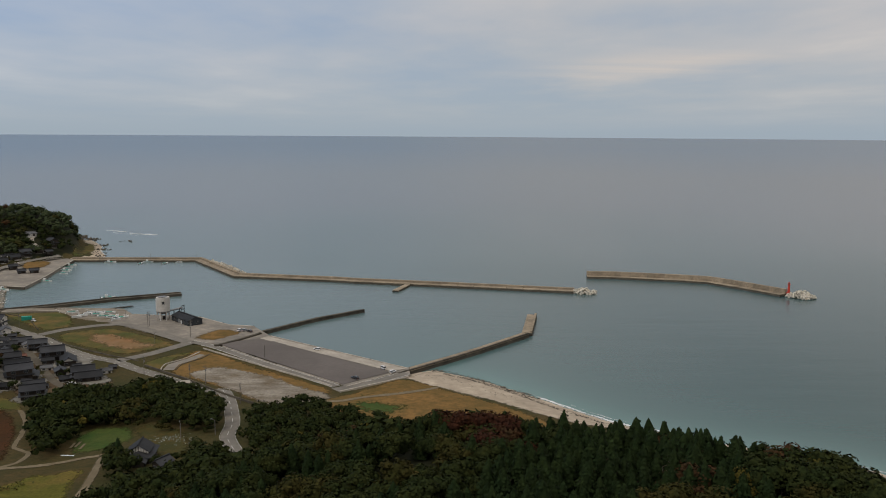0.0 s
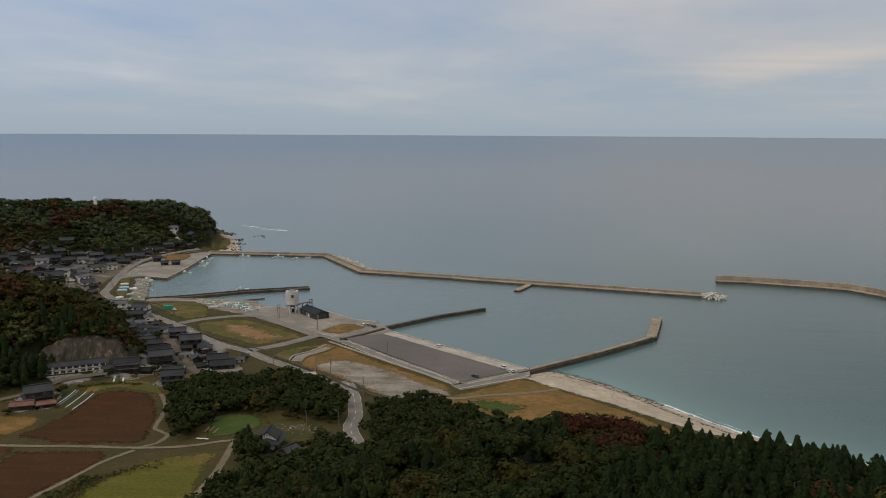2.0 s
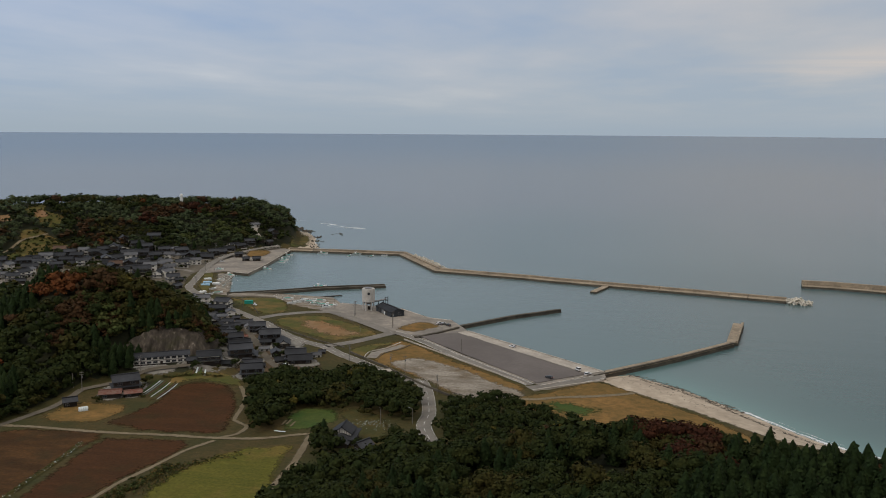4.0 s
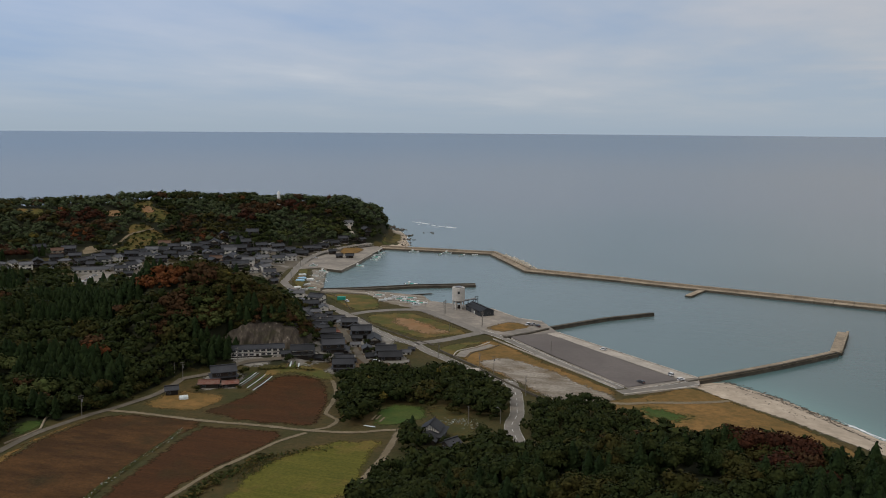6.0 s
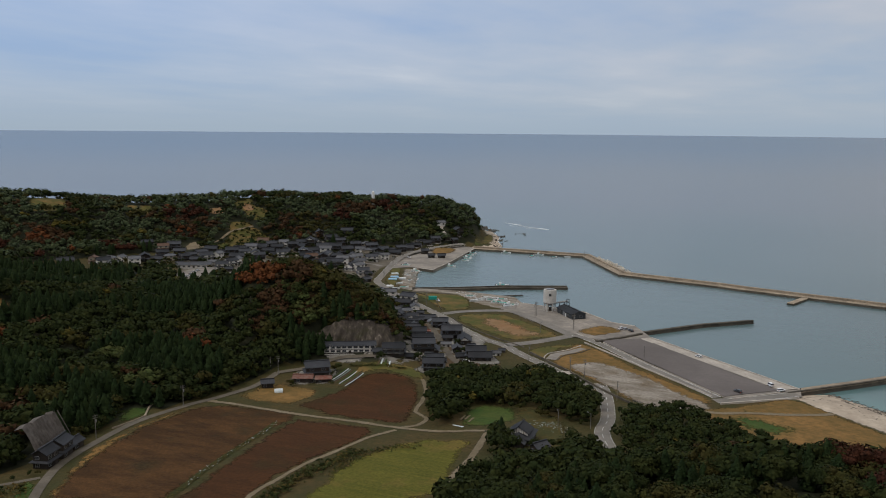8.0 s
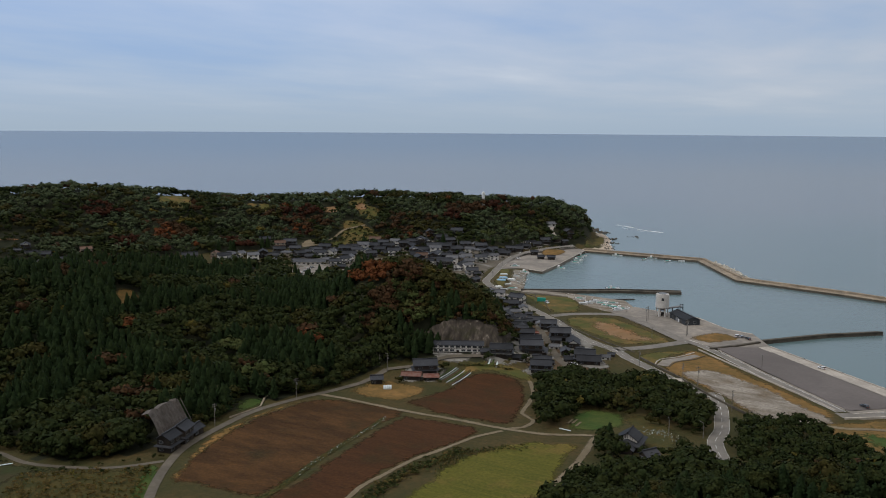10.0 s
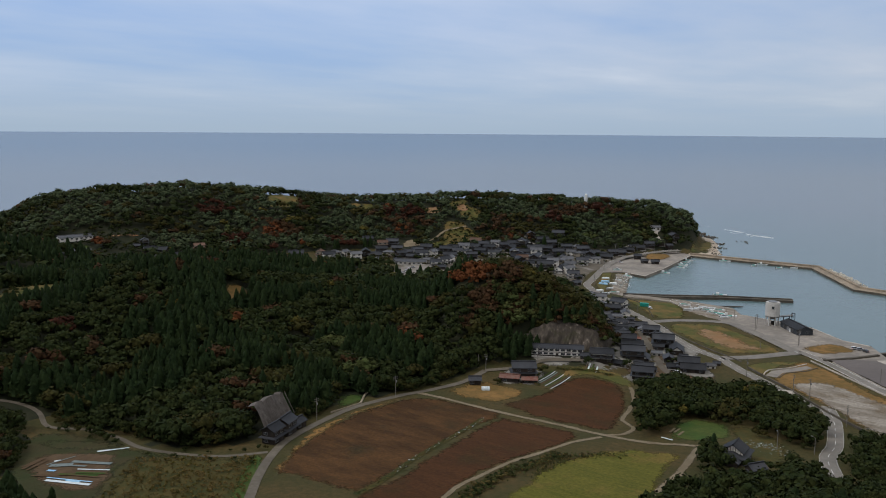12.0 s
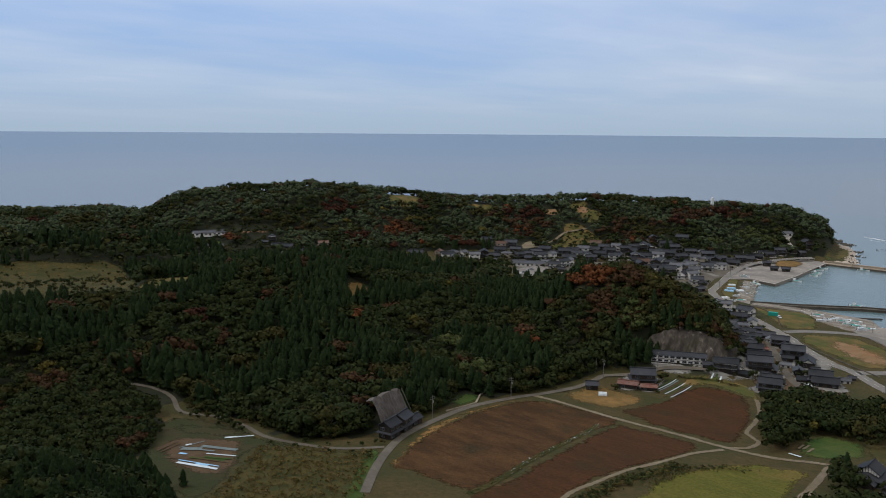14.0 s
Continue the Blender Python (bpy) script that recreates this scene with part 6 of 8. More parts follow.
put(POLES, [("p", -181.2, 543.7, 0), ("p", -147.3, 518.9, 37), ("l", -163.1, 498.0, 74), ("m", -91.1, 465.5, 111), ("p", -119.8, 417.8, 148), ("p", -111.6, 416.0, 5), ("p", -148.0, 432.6, 42), ("p", -86.8, 383.0, 79), ("l", -99.4, 330.5, 116), ("l", -86.4, 334.3, 153), ("p", -253.3, 345.1, 10), ("p", -260.5, 283.3, 47), ("p", -259.9, 233.1, 84), ("m", -259.7, 347.2, 121), ("p", -181.0, 540.1, 158), ("p", -146.5, 514.6, 15), ("p", -521.1, 571.2, 52), ("p", -512.0, 613.2, 89), ("p", -574.3, 549.7, 126), ("p", -441.1, 721.2, 163), ("p", -402.3, 767.7, 20), ("p", -239.1, 372.8, 57), ("p", -264.6, 541.4, 94), ("p", -298.6, 559.9, 131)])
put(POLES, [("p", -336.8, 607.7, 0), ("p", -371.1, 687.3, 37), ("l", -202.8, 561.7, 74)])
put(POLES, [("m", -226, 826, 0), ("m", -272, 828, 0), ("m", -322, 828, 0)], 0.0, 2.2)
for protos in (CARS, BOATS, POLES):
    for proto in protos.values():
        for ob in (*proto.children_recursive, proto):
            bpy.data.objects.remove(ob)


# ---------------------------------------------------------------- farmhouse and roadside houses
def farmhouse(x, y, turn):
    """A large hip-and-gable farmhouse with a white gable and a lower front roof."""
    top = empty("farmhouse", pose(x, y, gz(x, y), 0, 0, turn) @ Matrix.Diagonal((0.78, 0.78, 0.82, 1)), "large old farmhouse with dark tiled hip-and-gable roof", "house")
    part("wall", box(bmesh.new(), 0, 0, -1.5, 15, 12, 4.9), M["wood_wall"], top)
    part("lower_roof", hip_roof(bmesh.new(), 15, 12, 3.3, 2.4, 1.2, 0.8), M["roof"], top)
    part("upper_wall", gable_walls(bmesh.new(), 9.5, 9, 5.6, 2.8, foot=3.5), M["plaster"], top, "white plaster gable with dark beams")
    part("upper_roof", gable_roof(bmesh.new(), 9.5, 9, 5.6, 2.85, 0.9, 0.3), M["roof"], top)
    ridge_cap(top, 9.5, 8.65, over=0.9)
    for k in range(7):
        yy = -3.6 + k * 1.2
        for s in (-1, 1):
            part("gable_beam", box(bmesh.new(), s * 4.78, yy, 4.6, 0.12, 0.22, 3.6 - abs(yy) * 0.62), M["wood_wall"], top)
    part("porch_wall", gable_walls(bmesh.new(), 6, 5.5, 3.0, 1.6, -9.5, -1.5), M["wood_wall"], top)
    part("porch_roof", gable_roof(bmesh.new(), 6, 5.5, 3.0, 1.65, 0.8, 0.25, -9.5, -1.5), M["roof"], top)
    for k in range(4):
        window(top, -5.4 + k * 3.5, -6.03, 0.8, 2.2, 1.7, True)
    for k in range(3):
        window(top, -7.53, -3 + k * 3.0, 0.8, 1.8, 1.5, False)
    BUILT.append((x, y, 11))


def retaining_slope(x, y, turn):
    """A steep sprayed-concrete slope with vertical ribs behind roadside houses."""
    top = empty("retaining_slope", pose(x, y, gz(x, y), 0, 0, turn), "steep grey sprayed-concrete slope with vertical ribs", "retaining wall", kind="structure")
    w, h, back = 20.0, 13.0, 8.0
    bm = bmesh.new()
    n = 10
    rows = []
    for j in range(7):
        f = j / 6
        rows.append([bm.verts.new((-w / 2 + w * i / n + f * 1.5 * math.sin(i), f * back + 0.5 * math.sin(i * 1.9 + j), -1 + (h + 0.7 * math.sin(i * 1.3)) * f)) for i in range(n + 1)])
    for a, b in zip(rows[:-1], rows[1:]):
        for i in range(n):
            bm.faces.new((a[i], a[i + 1], b[i + 1], b[i]))
    rear = [bm.verts.new((v.co.x, back + 3, v.co.z - 1.0)) for v in rows[-1]]
    for i in range(n):
        bm.faces.new((rows[-1][i], rows[-1][i + 1], rear[i + 1], rear[i]))
    part("sprayed_face", bm, M["shotcrete"], top)
    for k in range(11):
        u = -w / 2 + 1 + k * 1.9
        part("rib", tube(bmesh.new(), (u, -0.4, 0), (u + 0.7, back * 0.93 - 0.5, h * 0.93), 0.17, 0.17, 5), M["shotcrete"], top)
    BUILT.append((x, y, 9))
    c, s = math.cos(radians(turn)), math.sin(radians(turn))
    BUILT.append((x - s * 6, y + c * 6, 8))
    BUILT.append((x - s * 6 + c * 7, y + c * 6 + s * 7, 6))
    BUILT.append((x - s * 6 - c * 7, y + c * 6 - s * 7, 6))


def hoop_house(x, y, turn):
    top = empty("hoop_house", pose(x, y, gz(x, y), 0, 0, turn), "small white hoop greenhouse on bare earth", "greenhouse")
    bm = bmesh.new()
    tube(bm, (-2, 0, 0.2), (2, 0, 0.2), 1.55, 1.55, 20)
    part("cover", bm, M["film"], top)
    for k in range(5):
        bm = bmesh.new()
        tube(bm, (-1.9 + k * 0.93, 0, 0.2), (-1.83 + k * 0.93, 0, 0.2), 1.6, 1.6, 20)
        part("hoop", bm, M["steel"], top)
    BUILT.append((x, y, 4))


farmhouse(-107.0, 305.5, 96)
settle([("D", -95.5, 294.4, 60)])
retaining_slope(-261.4, 216.8, 107)
settle([("R", -252.5, 203.5, 110), ("R", -256.3, 213.2, 107), ("D", -259.2, 221.8, 107)])
hoop_house(-237.4, 323.5, 40)
LIGHTHOUSE = (-488, 855)
white_lighthouse(*LIGHTHOUSE, gz(*LIGHTHOUSE))
for proto, _ in KINDS.values():
    for ob in (*proto.children_recursive, proto):
        bpy.data.objects.remove(ob)


# ---------------------------------------------------------------- shore, gardens and small things
def surf(line, width, seed, z=0.07, broken=0.5):
    """A lacy line of foam at the water's edge, thick in places and gone in others."""
    r = random.Random(seed)
    pts = curve_points(line, 0.8)
    a, b = ribbon_sides(pts, 1.0)
    side = a - b
    vs, fs, rim = [], [], []
    w = width
    for i in range(len(pts)):
        w = min(max(w + r.uniform(-0.3, 0.3) * width, 0.3 * width), 2.0 * width)
        c = pts[i] + side[i] * (0.5 * math.sin(i * 0.11 + seed) + 0.3 * math.sin(i * 0.37))
        gone = broken * (0.5 + 0.5 * math.sin(i * 0.09 + seed * 2.1) * math.sin(i * 0.041 + seed))
        for j in range(5):
            q = c + side[i] * w * (j / 4 - 0.5)
            vs.append((q[0], q[1], z))
            rim.append(min(1.0, (0.95, 0.4, 0.1, 0.5, 0.95)[j] + 0.75 * gone))
        if i:
            k = len(vs) - 10
            fs += [(k + j, k + j + 1, k + j + 6, k + j + 5) for j in range(4)]
    me = mesh_from("surf", vs, fs, M["foam"])
    me.attributes.new("rim", "FLOAT", "POINT").data.foreach_set("value", np.array(rim, np.float32))
    tagged(new("surf", me), "thin broken line of white surf", "surf", "", "structure")


SHORE = [(8, 449), (29, 432), (50, 408), (67, 386), (84, 366), (99, 355), (119, 340), (130, 336), (168, 317), (200, 285)]
surf([(x + 0.6, y + 0.7) for x, y in SHORE[2:]], 3.6, 1, 0.12, 0.95)
surf([(x + 3.0, y + 3.4) for x, y in SHORE[3:7]], 1.6, 9, 0.1, 1.0)
surf([(57, 400.5), (67, 387.5), (75, 378)], 4.6, 12, 0.13, 0.35)
surf([(100, 356), (112, 347), (121, 341.5)], 3.4, 13, 0.13, 0.4)
surf([(-416, 1097), (-400, 1090), (-384, 1078)], 7.0, 3, 0.06, 0.4)
surf([(-378, 1070), (-360, 1058), (-346, 1054), (-336, 1050)], 9.0, 4, 0.06, 0.3)
surf([(-466, 1128), (-456, 1122), (-446, 1120)], 3.0, 5, 0.06, 0.8)
surf([(-398, 1070), (-380, 1060), (-360, 1046)], 2.5, 8, 0.06, 0.9)
surf([(-333, 872), (-353, 912), (-364, 944), (-392, 994)], 1.0, 6, 0.08, 0.6)


def scatter_rocks(spots, label):
    vs, fs = [], []
    r = random.Random(11)
    for cx, cy, reach, count, size in spots:
        for _ in range(count):
            a, d = r.uniform(0, 6.283), reach * math.sqrt(r.random())
            bm = bmesh.new()
            bmesh.ops.create_icosphere(bm, subdivisions=1, radius=size * r.uniform(0.4, 1.2), matrix=pose(cx + d * math.cos(a), cy + d * math.sin(a), max(0.1, gz(cx + d * math.cos(a), cy + d * math.sin(a))), 0, 0, r.uniform(0, 360)))
            k = len(vs)
            for v in bm.verts:
                vs.append(tuple(v.co + Vector((r.uniform(-1, 1), r.uniform(-1, 1), r.uniform(-1, 1))) * size * 0.18))
            fs += [tuple(k + v.index for v in f.verts) for f in bm.faces]
            bm.free()
    tagged(new("shore_rocks", mesh_from("shore_rocks", vs, fs, M["rock"])), label, "rocks", "", "stuff")


scatter_rocks([(-352, 916, 8, 16, 1.2), (-345, 890, 8, 14, 1.0), (-366, 950, 8, 16, 1.2), (-398, 1000, 12, 30, 1.6), (-420, 1022, 10, 24, 2.2), (-350, 985, 10, 10, 0.9), (-335, 868, 6, 14, 1.0),
               (-300, 606, 5, 14, 0.8), (-266, 604, 5, 14, 0.9), (-105, 402, 3, 5, 0.5)], "dark rocks along the shore")


def litter(line, count, spread, size, seed, mat, label, name):
    """Small flat scraps strewn along a line."""
    r = random.Random(seed)
    pts = curve_points(line, 1.0)
    vs, fs = [], []
    for _ in range(count):
        p = pts[r.randrange(len(pts))]
        x, y = p[0] + r.gauss(0, spread), p[1] + r.gauss(0, spread)
        z, a, s = gz(x, y) + 0.2, r.uniform(0, 3.14), size * r.uniform(0.4, 1.4)
        k = len(vs)
        for u, v, h in ((-1, -0.25, 0), (1, -0.3, 0.1), (1.1, 0.3, 0.15), (-0.9, 0.25, 0.05), (0, 0, 0.3)):
            vs.append((x + s * (u * math.cos(a) - v * math.sin(a)), y + s * (u * math.sin(a) + v * math.cos(a)), z + s * h))
        fs += [(k, k + 1, k + 4), (k + 1, k + 2, k + 4), (k + 2, k + 3, k + 4), (k + 3, k, k + 4)]
    tagged(new(name, mesh_from(name, vs, fs, M[mat])), label, name.replace("_", " "), "", "stuff")


litter([(4, 449), (12, 445), (28, 431), (45, 411), (55, 399)], 190, 1.3, 0.75, 26, "rock", "dark rocks and seaweed at the water line", "seaweed")
litter([(10, 440), (28, 425), (47, 402), (63, 380), (80, 361)], 240, 0.7, 0.6, 21, "rock", "dark seaweed and driftwood along the tide line", "driftwood")
litter([(-2, 438), (20, 420), (42, 395)], 60, 3.0, 0.45, 22, "rock", "scattered driftwood on the sand", "driftwood")
litter([(-258, 597), (-235, 580), (-215, 572), (-205, 578)], 70, 5.0, 0.7, 23, "white", "pale fishing gear strewn over the boatyard", "fishing_gear")
litter([(-318, 622), (-332, 652), (-345, 676)], 70, 4.5, 0.7, 24, "white", "pale fishing gear on the west quay", "fishing_gear")
litter([(-318, 622), (-332, 652), (-345, 676)], 80, 5.0, 1.0, 25, "net", "heaps of grey nets on the west quay", "fishing_nets")


def bed(line, width, mat, label, lift=0.35):
    tagged(ribbon("garden_bed", line, width, M[mat], lift), label, "garden bed", "garden beds")


def sheet(x, y, w, d, h, turn, mat, label, name="tarp_cover", category="tarpaulin"):
    """A low stack under a sheet, with sagging top."""
    bm = bmesh.new()
    n = 5
    top = [[bm.verts.new((-w / 2 + w * i / n, -d / 2 + d * j / n, h * (0.8 + 0.2 * math.sin(i * 2.1 + j * 1.7)) if 0 < i < n and 0 < j < n else h * 0.62)) for i in range(n + 1)] for j in range(n + 1)]
    for j in range(n):
        for i in range(n):
            bm.faces.new((top[j][i], top[j][i + 1], top[j + 1][i + 1], top[j + 1][i]))
    rim = [top[0][i] for i in range(n + 1)] + [top[j][n] for j in range(1, n + 1)] + [top[n][i] for i in range(n - 1, -1, -1)] + [top[j][0] for j in range(n - 1, 0, -1)]
    low = [bm.verts.new((v.co.x * 1.03, v.co.y * 1.03, -0.3)) for v in rim]
    for i in range(len(rim)):
        j = (i + 1) % len(rim)
        bm.faces.new((low[i], low[j], rim[j], rim[i]))
    ob = part(name, bm, M[mat])
    ob.matrix_basis = pose(x, y, gz(x, y) + 0.1, 0, 0, turn)
    tagged(ob, label, category)


bed([(-276.6, 132.2), (-271.3, 134.4)], 1.6, "blue", "low garden row under pale film")
bed([(-295.8, 135.7), (-290.1, 141.4)], 3.0, "net", "garden row in bare soil")
bed([(-296.5, 154.3), (-293.9, 158.4)], 1.5, "film", "low garden row under pale film")
bed([(-300.2, 127.8), (-305.4, 138.5)], 1.5, "soil", "garden row in bare soil")
bed([(-284.5, 133.6), (-272.1, 141.4)], 1.5, "lawn", "garden row in bare soil")
bed([(-291.7, 132.9), (-288.7, 134.4)], 1.4, "blue", "low garden row under pale film")
bed([(-298.9, 138.9), (-298.1, 141.1)], 1.2, "film", "low garden row under pale film")
HEDGE = [(-189.5, 186.2), (-190.0, 196.0), (-193.1, 209.2), (-195.8, 218.3), (-199.1, 233.1), (-202.0, 248.0), (-205.8, 267.9), (-209.5, 283.4)]
bed(HEDGE, 2.4, "yellow_weeds", "weedy strip between two brown fields", 0.16)
litter(HEDGE[2:], 80, 0.7, 0.26, 31, "film", "scraps of pale film along the field strip", "crop_film")
bed([(-226.7, 352.1), (-227.6, 370.0)], 0.8, "lawn", "narrow vegetable row in a garden")
bed([(-225.2, 351.4), (-226.2, 369.9)], 0.45, "film", "low row under pale film")
bed([(-223.5, 350.6), (-224.8, 369.7)], 0.8, "net", "narrow vegetable row in a garden")
bed([(-222.0, 349.9), (-223.3, 369.4)], 0.8, "soil", "narrow vegetable row in a garden")
bed([(-220.3, 349.1), (-221.9, 369.2)], 0.8, "lawn", "narrow vegetable row in a garden")
bed([(-218.7, 348.3), (-220.5, 369.0)], 0.45, "film", "low row under pale film")
bed([(-217.0, 347.4), (-218.9, 368.5)], 0.8, "lawn", "narrow vegetable row in a garden")
bed([(-215.5, 346.8), (-217.5, 368.3)], 0.8, "soil", "narrow vegetable row in a garden")
bed([(-213.9, 345.9), (-216.0, 367.9)], 0.45, "film", "low row under pale film")
bed([(-210.8, 387.2), (-208.0, 380.4)], 0.8, "film", "short vegetable row behind the field")
bed([(-213.4, 388.0), (-210.9, 381.5)], 0.8, "lawn", "short vegetable row behind the field")
bed([(-208.5, 388.1), (-206.7, 388.8)], 0.8, "lawn", "short vegetable row behind the field")
bed([(-215.6, 384.3), (-214.1, 379.2)], 0.8, "soil", "short vegetable row behind the field")
bed([(-215.1, 387.1), (-213.1, 381.4)], 0.8, "film", "short vegetable row behind the field")
bed([(-296.1, 154.5), (-290.4, 164.1)], 0.9, "film", "low row under pale film")
bed([(-297.6, 135.5), (-298.1, 146.8)], 0.6, "net", "garden row in bare soil")
bed([(-293.9, 135.4), (-294.1, 147.3)], 0.6, "soil", "garden row in bare soil")
bed([(-293.5, 143.0), (-279.5, 150.6)], 2.2, "net", "garden row under grey netting")
bed([(-291.5, 139.6), (-284.5, 143.6)], 1.2, "net", "garden row under grey netting")
bed([(-284.2, 140.2), (-273.8, 146.8)], 0.8, "film", "low row under pale film")
bed([(-281.3, 138.0), (-271.7, 144.0)], 1.2, "lawn", "garden row in bare soil")
bed([(-282.6, 127.8), (-265.9, 135.2)], 1.6, "film", "low row under pale film")
bed([(-284.7, 129.4), (-267.8, 137.0)], 0.7, "blue", "low row under pale film")
bed([(-302.4, 128.7), (-306.0, 137.8)], 0.9, "soil", "garden row in bare soil")
bed([(-297.7, 128.2), (-302.3, 138.5)], 0.9, "soil", "garden row in bare soil")
bed([(-284.1, 134.0), (-269.5, 141.2)], 0.8, "soil", "garden row in bare soil")
bed([(-291.1, 126.9), (-281.6, 132.8)], 1.0, "soil", "garden row in bare soil")
litter([(-108.6, 328.6), (-102.1, 330.2), (-95.7, 326.1)], 40, 2.4, 0.26, 32, "film", "pale stacked clutter in a farmyard", "farmyard_clutter")
litter([(-108.6, 328.6), (-102.1, 330.2), (-95.7, 326.1)], 60, 2.6, 0.45, 33, "net", "grey stacked clutter in a farmyard", "farmyard_clutter")
bed([(-139.5, 311.3), (-134.2, 310.6)], 1.0, "film", "low row under pale film")
bed([(-139.7, 319.9), (-140.5, 326.8)], 1.0, "dirt", "bare earth garden row")
bed([(-138.2, 321.2), (-138.8, 328.1)], 1.0, "dirt", "bare earth garden row")
bed([(-135.3, 318.5), (-136.0, 325.4)], 1.0, "dirt", "bare earth garden row")
sheet(-336.3, 622.1, 7, 3.5, 1.3, 20, "blue", "low stack under a blue tarpaulin")
sheet(-340.4, 633.2, 7, 3.5, 1.3, 27, "blue", "low stack under a blue tarpaulin")
sheet(-347.6, 647.4, 6, 3.5, 1.3, 34, "film", "low stack under a white sheet")
sheet(-332.8, 633.2, 6, 3.5, 1.3, 41, "white", "low stack under a white sheet")
sheet(-323.5, 593.8, 5, 3.5, 1.3, 48, "white", "low stack under a white sheet")
sheet(-123.8, 416.5, 9, 5, 1.2, 30, "pale_concrete", "pale concrete block beside the road", "concrete_block", "block")
wall_line("lane_wall", [(-263.5, 244.6), (-263.7, 253.4), (-264.3, 263.7)], 0.6, 0.3, "concrete", "low concrete wall beside the lane")
wall_line("lane_wall", [(-264.3, 263.7), (-271.8, 274.1), (-275.7, 281.1)], 0.5, 0.8, "concrete", "narrow concrete ramp up from the lane")
DITCH = [(-159.1, 264.2), (-159.9, 251.6), (-161.4, 240.7), (-162.2, 226.2), (-160.9, 214.5), (-158.4, 203.7)]
REEDS = [(-139.6, 279.9), (-149.8, 271.7), (-155.1, 257.6), (-154.3, 239.0)]

# trodden yards round the houses
YARD_LINE = random.Random(3)
for i, (hx, hy, hr) in enumerate(BUILT):
    if hx < -150 and hy > 330 and hx + hy * 1.2 > 140 and hx > -640:
        hr *= 0.8 if math.hypot(hx, hy) > 560 else 1.0
        ring = [(hx + hr * YARD_LINE.uniform(1.0, 1.7) * math.cos(k * 0.785), hy + hr * YARD_LINE.uniform(1.0, 1.7) * math.sin(k * 0.785)) for k in range(8)]
        structure(patch("yard", ring, M["yard"], 0.07 + 0.006 * (i % 9), 4, rounded=True, ragged=0.8), "pale trodden yard between village houses", "yard")


def container(x, y, turn):
    top = empty("container", pose(x, y, gz(x, y), 0, 0, turn), "teal shipping container on the grass", "container")
    part("body", box(bmesh.new(), 0, 0, 0.15, 6.1, 2.4, 2.5), M["teal"], top)
    for k in range(14):
        part("rib", box(bmesh.new(), -2.8 + k * 0.43, -1.22, 0.25, 0.16, 0.06, 2.3), M["teal"], top)
    for s in (-1, 1):
        part("door_leaf", box(bmesh.new(), 3.06, s * 0.6, 0.2, 0.06, 1.15, 2.4), M["teal"], top)


def pontoon(a, b):
    d = Vector((b[0] - a[0], b[1] - a[1], 0))
    top = empty("pontoon", pose(a[0], a[1], 0, 0, 0, math.degrees(math.atan2(d.y, d.x))), "long dark floating pontoon", "pontoon")
    part("deck", box(bmesh.new(), d.length / 2, 0, 0.3, d.length, 1.8, 0.45), M["dark_concrete"], top)
    for k in range(int(d.length / 6)):
        part("float", box(bmesh.new(), 3 + k * 6, 0, -0.4, 3.5, 1.5, 0.72), M["black"], top)


container(-269, 561, 20)
pontoon((-240, 600), (-217, 617))


# ---------------------------------------------------------------- woods
rng = np.random.default_rng(7)


def clumps(centres, normals, size, droop):
    """Small bent leaf clumps: one quad at each centre, facing roughly outwards."""
    n = len(centres)
    nn = normals + rng.normal(0, 0.22, (n, 3))
    nn /= np.linalg.norm(nn, axis=1)[:, None]
    ref = rng.normal(0, 1, (n, 3))
    u = np.cross(nn, ref)
    u /= np.linalg.norm(u, axis=1)[:, None]
    v = np.cross(nn, u)
    s = size * rng.uniform(0.6, 1.35, (n, 1))
    q = np.stack([centres + u * s + nn * s * 0.1, centres + v * s * 0.8 - nn * s * droop, centres - u * s + nn * s * 0.1, centres - v * s * 0.8 - nn * s * droop], 1)
    return q.reshape(-1, 3), np.arange(n * 4).reshape(n, 4)


def core(profile, sides, jag=0.12, shift=(0, 0, 0)):
    """A lumpy body of revolution with uneven rings."""
    v, f = [], []
    for i, (z, r) in enumerate(profile):
        for k in range(sides):
            a = 2 * math.pi * k / sides + i * 0.4
            rr = r * rng.uniform(1 - jag, 1 + jag)
            v.append((shift[0] + rr * math.cos(a), shift[1] + rr * math.sin(a), shift[2] + z + r * rng.uniform(-jag, jag) * 0.6))
    for i in range(len(profile) - 1):
        for k in range(sides):
            f.append((i * sides + k, i * sides + (k + 1) % sides, (i + 1) * sides + (k + 1) % sides, (i + 1) * sides + k))
    return np.array(v), np.array(f)


def lobe(x, y, z, r, rings, sides):
    return core([(-r * math.cos(math.pi * (i + 0.35) / (rings + 0.35)), r * math.sin(math.pi * (i + 0.35) / (rings + 0.35))) for i in range(rings + 1)], sides, 0.24, (x, y, z))


def join(parts):
    vs, fs, n = [], [], 0
    for v, f in parts:
        vs.append(v)
        fs.append(f + n)
        n += len(v)
    return np.vstack(vs), np.vstack(fs)


